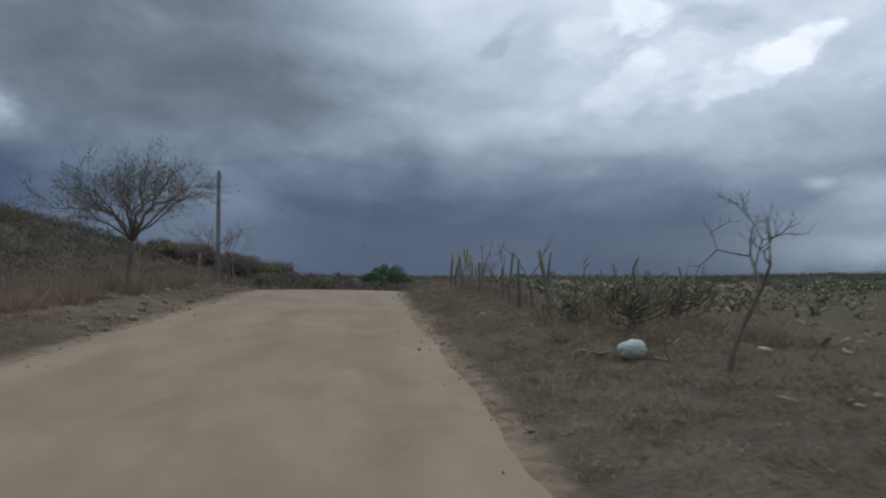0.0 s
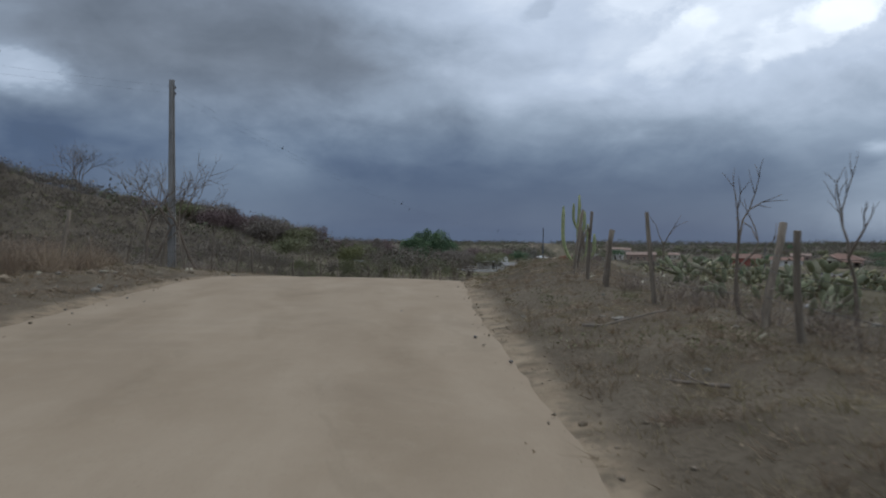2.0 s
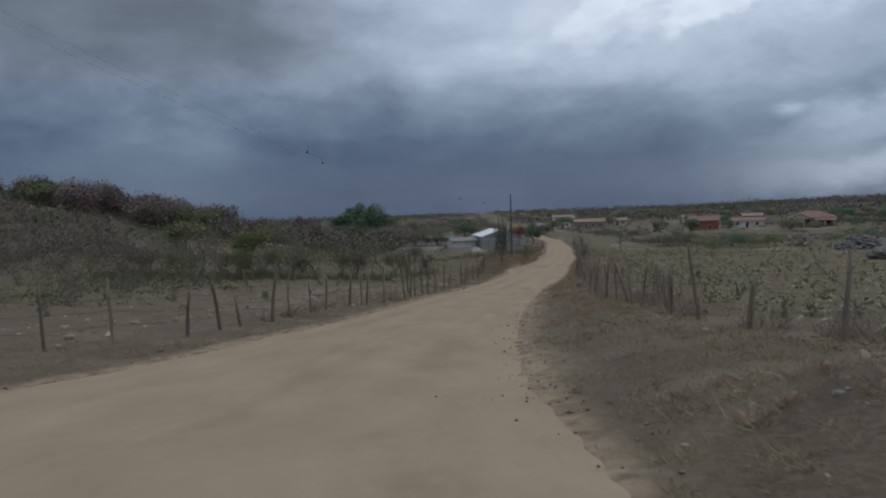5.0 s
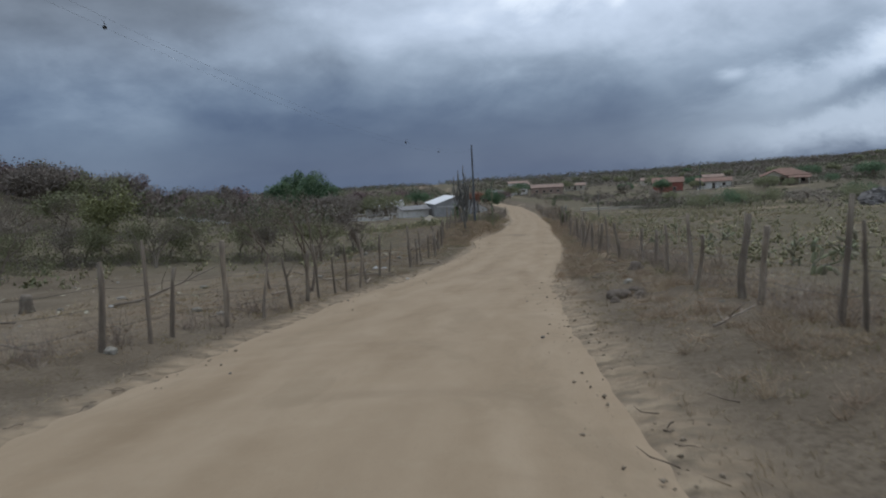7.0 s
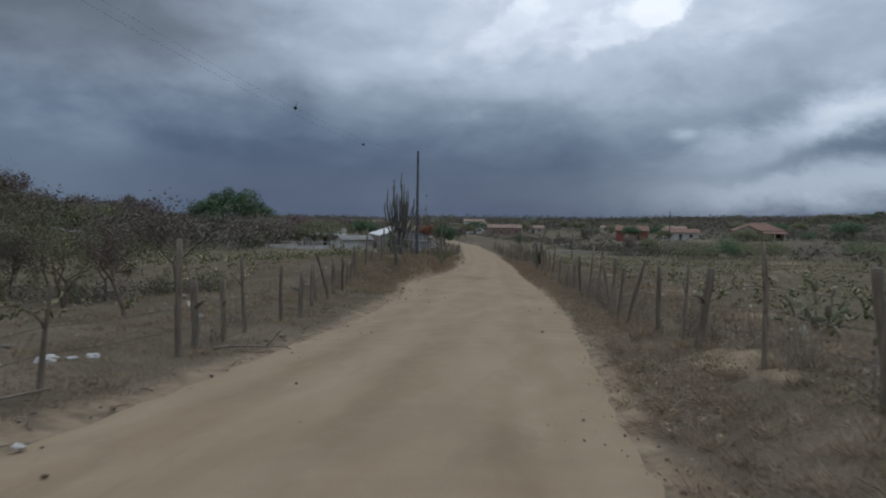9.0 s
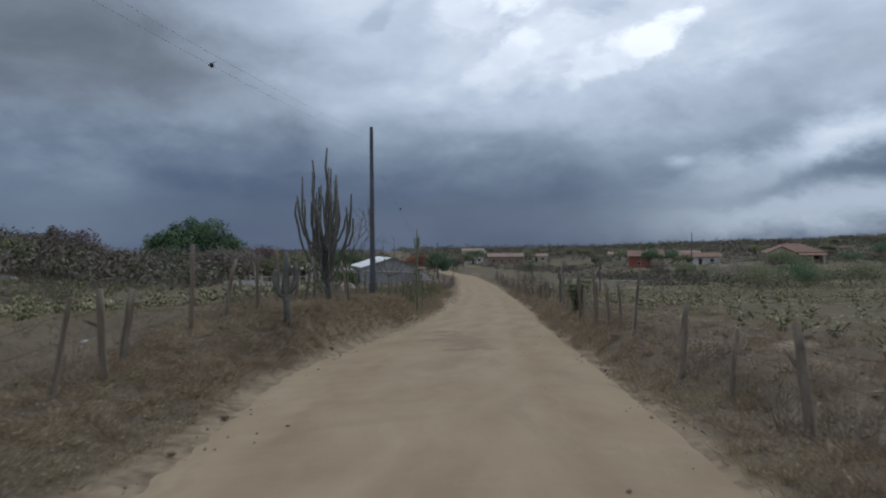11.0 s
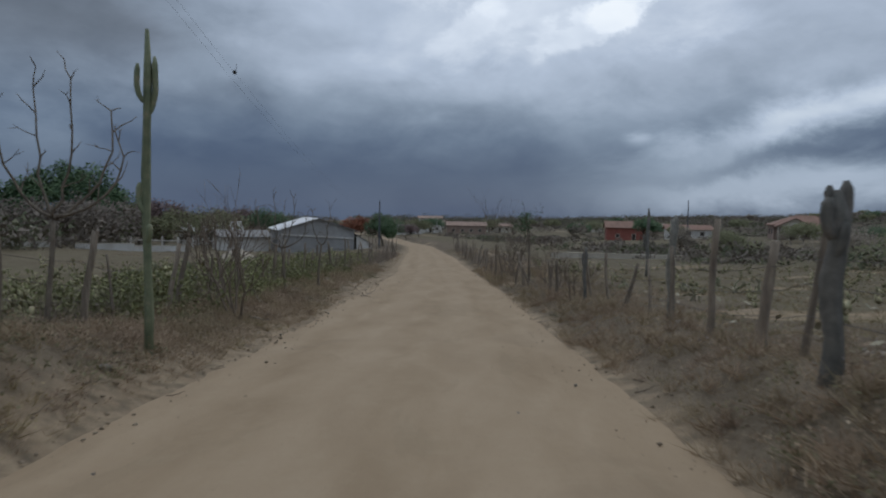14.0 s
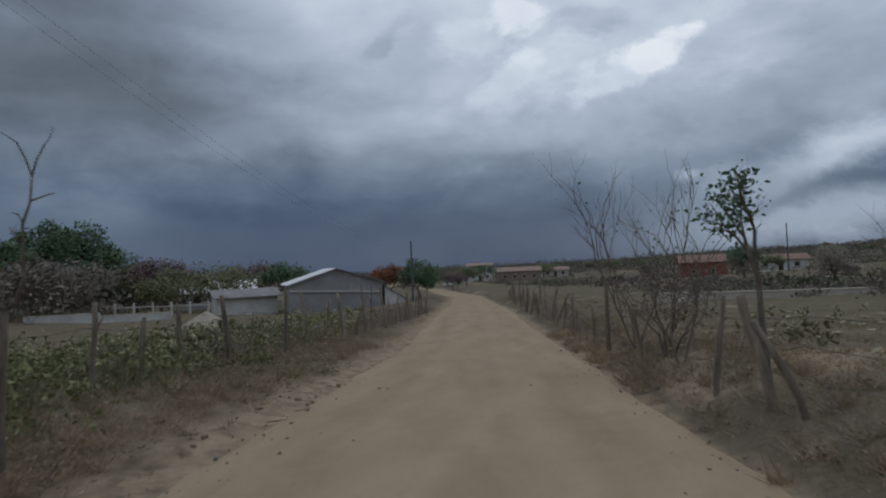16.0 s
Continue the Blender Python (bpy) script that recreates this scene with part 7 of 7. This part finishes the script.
def forage_rows():
    """The rest of the rows, joined."""
    tpl = []
    n = 5
    ring = np.array([(0.066 * math.sin(2 * math.pi * k / n), 0, 0.155 - 0.155 * math.cos(2 * math.pi * k / n)) for k in range(n)] + [(0, 0.013, 0.155), (0, -0.013, 0.155)])
    tri = np.array([(k, (k + 1) % n, n) for k in range(n)] + [((k + 1) % n, k, n + 1) for k in range(n)])
    for plan in PLANS:
        for old in (0,):
            ms = np.array([[list(r) for r in m] for m in plan])
            co = np.einsum("mij,vj->mvi", ms[:, :3, :3], ring) + ms[:, None, :3, 3]
            t = tri[None] + (np.arange(len(plan)) * (n + 2))[:, None, None]
            tpl.append((co.reshape(-1, 3), t.reshape(-1, 3)))
    pieces = []
    fx = lambda line, y: np.interp(y, [p[1] for p in line], [p[0] for p in line])
    # zone: line, side, near, far, y0, y1, rows apart, plants apart, size, fill
    for line, side, near, far, y0, y1, gap, step_, size, fill in (
        (FENCE_R, 1, 2.6, 52, -30, 10, 1.5, 1.0, 0.88, 0.62), (FENCE_R, 1, 14, 60, -52, -30, 1.8, 1.2, 0.95, 0.75), (FENCE_R, 1, 3.0, 42, 10, 62, 1.7, 1.1, 0.80, 0.72), (FENCE_R, 1, 3.0, 46, 62, 116, 1.6, 1.1, 0.66, 0.8),
        (FENCE_L, -1, 14, 60, 44, 72, 1.7, 1.2, 0.72, 0.8), (FENCE_L, -1, 4.5, 14, 44, 74, 1.6, 1.0, 0.72, 0.7), (FENCE_L, -1, 15, 70, 72, 122, 1.9, 1.4, 1.05, 0.75), (FENCE_L, -1, 1.0, 14, 74, 136, 1.05, 0.75, 0.95, 0.95)):
        for d in np.arange(near, far, gap):
            far_off = 1.0 + d / 28
            for y in np.arange(y0, y1, step_ * far_off):
                yy = y + bulk.normal(0, 0.25)
                x = float(fx(line, yy)) + side * (d + bulk.normal(0, 0.3))
                if bulk.uniform() > fill * (0.75 + 0.6 * float(grain(x, yy, 7, 31))):
                    continue
                co, t = tpl[bulk.integers(0, len(tpl))]
                a = bulk.uniform(0, 6.283)
                c, s_ = math.cos(a), math.sin(a)
                k = size * bulk.uniform(0.75, 1.25)
                xy = co[:, :2] @ np.array([[c, s_], [-s_, c]])
                pieces.append((np.column_stack([xy * k + (x, yy), co[:, 2] * k + stand(x, yy)]), t))
    stuff("forage_cactus_field", pieces, M_PADS, "rows of grey-green forage cactus in the fields", "cactus field")


forage_rows()

# ---- stones, clods, dead wood ----


def stone_mesh(seed, mat, name="stone", flat=0.6, subdivisions=2, jag=0.0):
    bm = bmesh.new()
    bmesh.ops.create_icosphere(bm, subdivisions=subdivisions, radius=1.0)
    o = Vector((seed * 3.7, seed * 1.3, seed * 2.1))
    for v in bm.verts:
        k = 1 + 0.38 * noise.noise(v.co * 0.9 + o) + 0.14 * noise.noise(v.co * 2.6 + o) + jag * abs(noise.noise(Vector((v.co.x * 3.2, v.co.y * 3.2, v.co.z * 7.0)) + o))
        v.co = Vector((v.co.x * k, v.co.y * k * 0.8, v.co.z * k * flat))
    me = bpy.data.meshes.new(name)
    bm.to_mesh(me)
    bm.free()
    me.materials.append(mat)
    return me


STONES = [stone_mesh(i, M_STONE, subdivisions=1) for i in range(5)]
CLODS = [stone_mesh(10 + i, M_CLOD, "clod", 0.65, 1) for i in range(4)]
BROWNS = [stone_mesh(30 + i, M_BROWNROCK, "boulder", 0.62, 3) for i in range(3)]
BOULDERS = [stone_mesh(20 + i, M_DARKSTONE, "boulder", 0.62, 3) for i in range(4)]


def lay(meshes, name, label, category, group, spots, seed, sink=0.35):
    r = random.Random(seed)
    for x, y, size in spots:
        ob = lone(name, r.choice(meshes), (x, y, stand(x, y) + size * 0.18), label, category, group, r.uniform(0, 6.28), size)


def strewn(n, side, near, far, y0, y1, small, big, seed):
    r = random.Random(seed)
    out = []
    for _ in range(n):
        y = r.uniform(y0, y1)
        d = near + (far - near) * r.random()
        x = float(edge_l(y)) - d if side < 0 else float(edge_r(y)) + d
        out.append((x, y, small + (big - small) * r.random() ** 3))
    return out


lay(STONES, "stone", "pale field stone lying in the dry grass", "stone", "stones on the verge", strewn(50, 1, 0.5, 5.5, -46, 60, 0.04, 0.17, 1) + strewn(46, 1, 0.3, 4.0, -20, 1, 0.02, 0.055, 35) + strewn(30, 1, 0.3, 4, 60, 112, 0.04, 0.13, 2) + strewn(46, -1, 0.4, 6.5, -46, 60, 0.05, 0.20, 3) + strewn(80, -1, 0.2, 6.0, -34, -3, 0.05, 0.15, 31) + strewn(22, -1, 0.3, 4, 62, 112, 0.04, 0.12, 4), 5)
lay(CLODS, "clod", "crumbled earth clod at the road's lip", "clod", "clods along the road", strewn(70, 1, -0.05, 0.7, -44, 110, 0.02, 0.065, 6) + strewn(60, -1, -0.1, 0.9, -44, 110, 0.03, 0.09, 7) + strewn(60, -1, -0.2, 0.8, 80, 108, 0.025, 0.08, 17) + strewn(110, -1, 0.1, 4.5, -34, -3, 0.07, 0.20, 33), 8)
road_bits = []
r8 = random.Random(9)
for _ in range(260):
    y = r8.uniform(-46, 112)
    f = r8.random()
    road_bits.append((float(edge_l(y)) * (1 - f) + float(edge_r(y)) * f, y, 0.014 + 0.035 * r8.random() ** 3))
lay([stone_mesh(40, M_DARKSTONE, "pebble", 0.7, 1), stone_mesh(41, M_CLOD, "pebble", 0.7, 1)], "pebble", "small dark pebble on the packed road", "pebble", "pebbles on the road", [(a, b, min(c * 1.3, 0.034)) for a, b, c in road_bits], 10)
lay([stone_mesh(44, M_STONE, "stone", 0.3, 2)], "stone", "flat pale stone lying in the dry brush", "stone", "stones on the verge", ((4.98, -17.55, 0.075), (5.19, -18.02, 0.12)), 15, 0.1)
lay(BROWNS, "boulder", "rounded brown boulder heaped on the verge", "boulder", "roadside boulders", ((4.6, 28.6, 0.26), (5.1, 29.0, 0.20), (4.9, 28.1, 0.17), (4.35, 28.0, 0.12), (6.3, 32.6, 0.24)), 11)
lay([stone_mesh(24 + i, M_DARKSTONE, "rock_outcrop", 0.55, 4, 0.5) for i in range(3)], "rock_outcrop", "flat dark grey rock outcrop in the field", "rock", "field rocks", ((50.0, 84.0, 2.2), (54.0, 86.0, 1.9), (47.5, 82.5, 1.2), (52.0, 83.0, 1.0), (39.4, 59.0, 2.1), (43.0, 60, 2.5), (37.4, 58.2, 1.2), (46.5, 61.5, 1.9)), 12)
heap = []
for _ in range(54):
    heap.append((-32.5 + r8.gauss(0, 2.2), 122.4 + r8.gauss(0, 1.2), r8.uniform(0.2, 0.6)))
M_RUBBLE = material("pale_rubble", ((0, (0.216, 0.209, 0.202)), (0.5, (0.346, 0.338, 0.328)), (1, (0.446, 0.439, 0.432))), 1.5, 0.9, 0.5, spread=0.3)
lay([stone_mesh(50 + i, M_RUBBLE, "rubble_block", 0.8, 1) for i in range(3)], "rubble_block", "pale broken block in a rubble heap", "rubble", "rubble heap", heap, 13)
lay(STONES, "stone", "pale stone in the bare field", "stone", "field stones", [(-5 - 12 * r8.random() - 0.1 * k, 12 + 34 * r8.random(), 0.05 + 0.13 * r8.random() ** 2) for k in range(36)], 14)


def dead_branch(x, y, length, seed, label, mat=None, lift=0.06):
    r = random.Random(seed)
    s = Shape()
    a = r.uniform(0, 6.283)
    line, d = limb(r, (0, 0, lift), (math.cos(a), math.sin(a), 0.04), length, 5, 0.12, -0.01)
    s.tube(line, [0.021 * length ** 0.5 * (1 - 0.13 * i) for i in range(6)], 6)
    for k in range(3):
        f, _ = limb(r, line[1 + k], (math.cos(a + r.choice((-0.8, 0.8))), math.sin(a + r.choice((-0.8, 0.8))), r.uniform(0.05, 0.5)), length * 0.35, 3, 0.2)
        s.tube(f, [0.013, 0.010, 0.008, 0.004], 4)
    return lone("dead_branch", s.mesh("dead_branch", mat or M_PALETWIG), (x, y, stand(x, y)), label, "branch", "dead branches")


for k, (x, y, l) in enumerate(((-6.2, 21.5, 2.4), (-7.5, 24.5, 1.8), (-5.2, 25.0, 1.4), (-3.6, 33.5, 1.5), (-2.2, 37.2, 1.8), (-1.9, 38.4, 2.2), (-1.2, 38.0, 1.6), (-3.8, 29.0, 1.2), (-8.5, 30, 1.8), (-10, 26, 2.6), (-9.9, 31.7, 3.6), (-7.4, 32.4, 3.2), (-5.9, 32.3, 2.2), (4.6, -18.5, 1.4), (5.6, -22, 1.0), (6.4, -24.5, 1.3), (8.6, -37.0, 1.7), (9.2, -37.6, 1.4), (5.2, 33, 1.4), (6.8, 36, 1.2), (5.0, 16.5, 1.3), (4.2, 23.2, 1.1), (0.6, 43.0, 1.5), (16.6, 93.5, 1.0), (12.3, 99.8, 1.1), (9.6, 92.5, 1.0), (-7.8, -28, 1.8), (-6.5, -33, 1.9), (-9, -18, 1.5))):
    dead_branch(x, y, l, 500 + k, "pale dead branch lying on the ground")


def plastic_sack():
    """A crumpled pale sack caught in dead branches at the roadside."""
    bm = bmesh.new()
    bmesh.ops.create_icosphere(bm, subdivisions=3, radius=1.0)
    for v in bm.verts:
        k = 1 + 0.22 * noise.noise(v.co * 1.6) + 0.10 * noise.noise(v.co * 4.0)
        v.co = Vector((v.co.x * k * 0.235, v.co.y * k * 0.17, v.co.z * k * 0.15))
    me = bpy.data.meshes.new("plastic_sack")
    bm.to_mesh(me)
    bm.free()
    me.polygons.foreach_set("use_smooth", np.ones(len(me.polygons), bool))
    me.materials.append(M_WHITE)
    x, y = 9.25, -37.9
    return lone("plastic_sack", me, (x, y, stand(x, y) + 0.15), "crumpled pale greenish-white sack on dead branches", "sack", turn=0.4)


plastic_sack()


def litter_bag(x, y, size, seed):
    """A small torn white bag lying crumpled."""
    bm = bmesh.new()
    bmesh.ops.create_icosphere(bm, subdivisions=3, radius=1.0)
    o = Vector((seed * 1.7, seed * 2.3, seed))
    for v in bm.verts:
        k = 1 + 0.40 * noise.noise(v.co * 1.5 + o) + 0.22 * noise.noise(v.co * 4.5 + o)
        v.co = Vector((v.co.x * k, v.co.y * k * 0.7, max(v.co.z * k * 0.45, -0.2))) * size
    me = bpy.data.meshes.new("litter_bag")
    bm.to_mesh(me)
    bm.free()
    me.materials.append(M_LITTER)
    return lone("litter_bag", me, (x, y, stand(x, y) + size * 0.12), "crumpled white bag lying by the fence", "litter", "litter bags", seed * 1.1)


M_LITTER = material("dirty_white_bag", ((0, (0.42, 0.40, 0.37)), (1, (0.66, 0.65, 0.62))), 6, 0.6, 0.3, blotch=(5.0, (0.34, 0.30, 0.26), 0.6))
for k, (x, y, size) in enumerate(((-1.2, 41.7, 0.20), (-0.85, 42.3, 0.15), (-1.0, 42.0, 0.11), (-1.6, 41.2, 0.13), (0.1, 38.3, 0.09), (-7.7, 33.0, 0.13), (1.0, 64.3, 0.11), (8.2, -17.0, 0.12), (7.0, -30.2, 0.10), (-6.9, -34.5, 0.10), (6.3, 5.5, 0.09), (17.0, 88.0, 0.08))):
    litter_bag(x, y, size * 0.75, k + 1)
# a stump and long dead trunks in the bare field
lone("tree_stump", Shape().tube([(0, 0, -0.1), (0.02, 0, 0.15), (0, 0.03, 0.33), (0.05, 0, 0.48)], [0.26, 0.2, 0.19, 0.16], 9, ribs=0.08).mesh("tree_stump", M_BARK), (-10.5, 34.0, stand(-10.5, 34.0)), "old brown tree stump in the bare field", "stump")


def crumbs():
    """Small broken lumps of earth strewn along both lips of the road."""
    base = np.array([(1, 0, 0), (-0.5, 0.8, 0), (-0.6, -0.8, 0.1), (0.1, 0.05, 0.75), (0, 0, -0.5)])
    tri = np.array([(0, 1, 3), (1, 2, 3), (2, 0, 3), (1, 0, 4), (2, 1, 4), (0, 2, 4)])
    cos, tris, k = [], [], 0
    for side, y0, y1, n, spread in ((1, -48, 4, 900, 0.22), (1, 4, 40, 1100, 0.35), (1, 40, 76, 500, 0.2), (1, 76, 112, 1000, 0.4), (-1, -48, 40, 700, 0.35), (-1, 40, 66, 400, 0.4), (-1, 66, 112, 1500, 0.55)):
        y = bulk.uniform(y0, y1, n)
        off = bulk.normal(0.1, spread, n)
        x = np.where(side > 0, edge_r(y) + off, edge_l(y) - off)
        z = np.where(off < 0, road_z(y) + 0.02, land(x, y))
        size = 0.006 + 0.028 * bulk.uniform(0, 1, n) ** 4
        a = bulk.uniform(0, 6.283, n)
        p = base[None] * (size[:, None, None] * bulk.uniform(0.6, 1.4, (n, 5, 1)))
        c, s_ = np.cos(a)[:, None], np.sin(a)[:, None]
        p = np.stack([p[..., 0] * c - p[..., 1] * s_ + x[:, None], p[..., 0] * s_ + p[..., 1] * c + y[:, None], p[..., 2] + z[:, None] + size[:, None] * 0.2], -1)
        cos.append(p.reshape(-1, 3))
        tris.append((tri[None] + (np.arange(n) * 5)[:, None, None]).reshape(-1, 3))
    stuff("earth_crumbs", list(zip(cos, tris)), M_CRUMB, "crumbled brown earth strewn along the road's lips", "crumbs")


M_CRUMB = island("crumbled_earth", ((0, (0.14, 0.112, 0.080)), (0.6, (0.25, 0.20, 0.145)), (1, (0.36, 0.295, 0.215))), 0.97)
crumbs()


def fallen_pads():
    """Dry pale cactus pads and chips lying about the fields."""
    n = 6
    ring = np.array([(math.cos(2 * math.pi * k / n), 0.55 * math.sin(2 * math.pi * k / n), 0.0) for k in range(n)] + [(0, 0, 0.22)])
    tri = np.array([(k, (k + 1) % n, n) for k in range(n)])
    cos, tris = [], []
    for side, near, far, y0, y1, m in ((1, 2.5, 30, 58, 116, 1500), (1, 3.0, 26, 4, 58, 1200), (1, 2.5, 14, -42, 4, 420), (-1, 2.0, 16, 74, 112, 300), (-1, 2.5, 18, 6, 62, 320), (-1, 1.0, 8, -46, 6, 240)):
        x, y = beside(m, side, near, far, y0, y1)
        size = bulk.uniform(0.03, 0.12, m) * bulk.uniform(0.6, 1.2, m)
        a, tip = bulk.uniform(0, 6.283, m), bulk.normal(0, 0.45, m)
        p = ring[None] * size[:, None, None]
        p[..., 2] += p[..., 0] * np.sin(tip)[:, None]
        c, s_ = np.cos(a)[:, None], np.sin(a)[:, None]
        p = np.stack([p[..., 0] * c - p[..., 1] * s_ + x[:, None], p[..., 0] * s_ + p[..., 1] * c + y[:, None], p[..., 2] + land(x, y)[:, None] + 0.03 + 0.3 * size[:, None]], -1)
        cos.append(p.reshape(-1, 3))
        tris.append((tri[None] + (np.arange(m) * (n + 1))[:, None, None]).reshape(-1, 3))
    stuff("fallen_pads", list(zip(cos, tris)), M_CHIP, "pale dry cactus pads and chips scattered over the fields", "plant litter")


M_CHIP = island("pale_dry_pads", ((0, (0.14, 0.13, 0.085)), (0.5, (0.28, 0.255, 0.18)), (0.8, (0.42, 0.39, 0.29)), (1, (0.60, 0.57, 0.46))), 0.9)
fallen_pads()
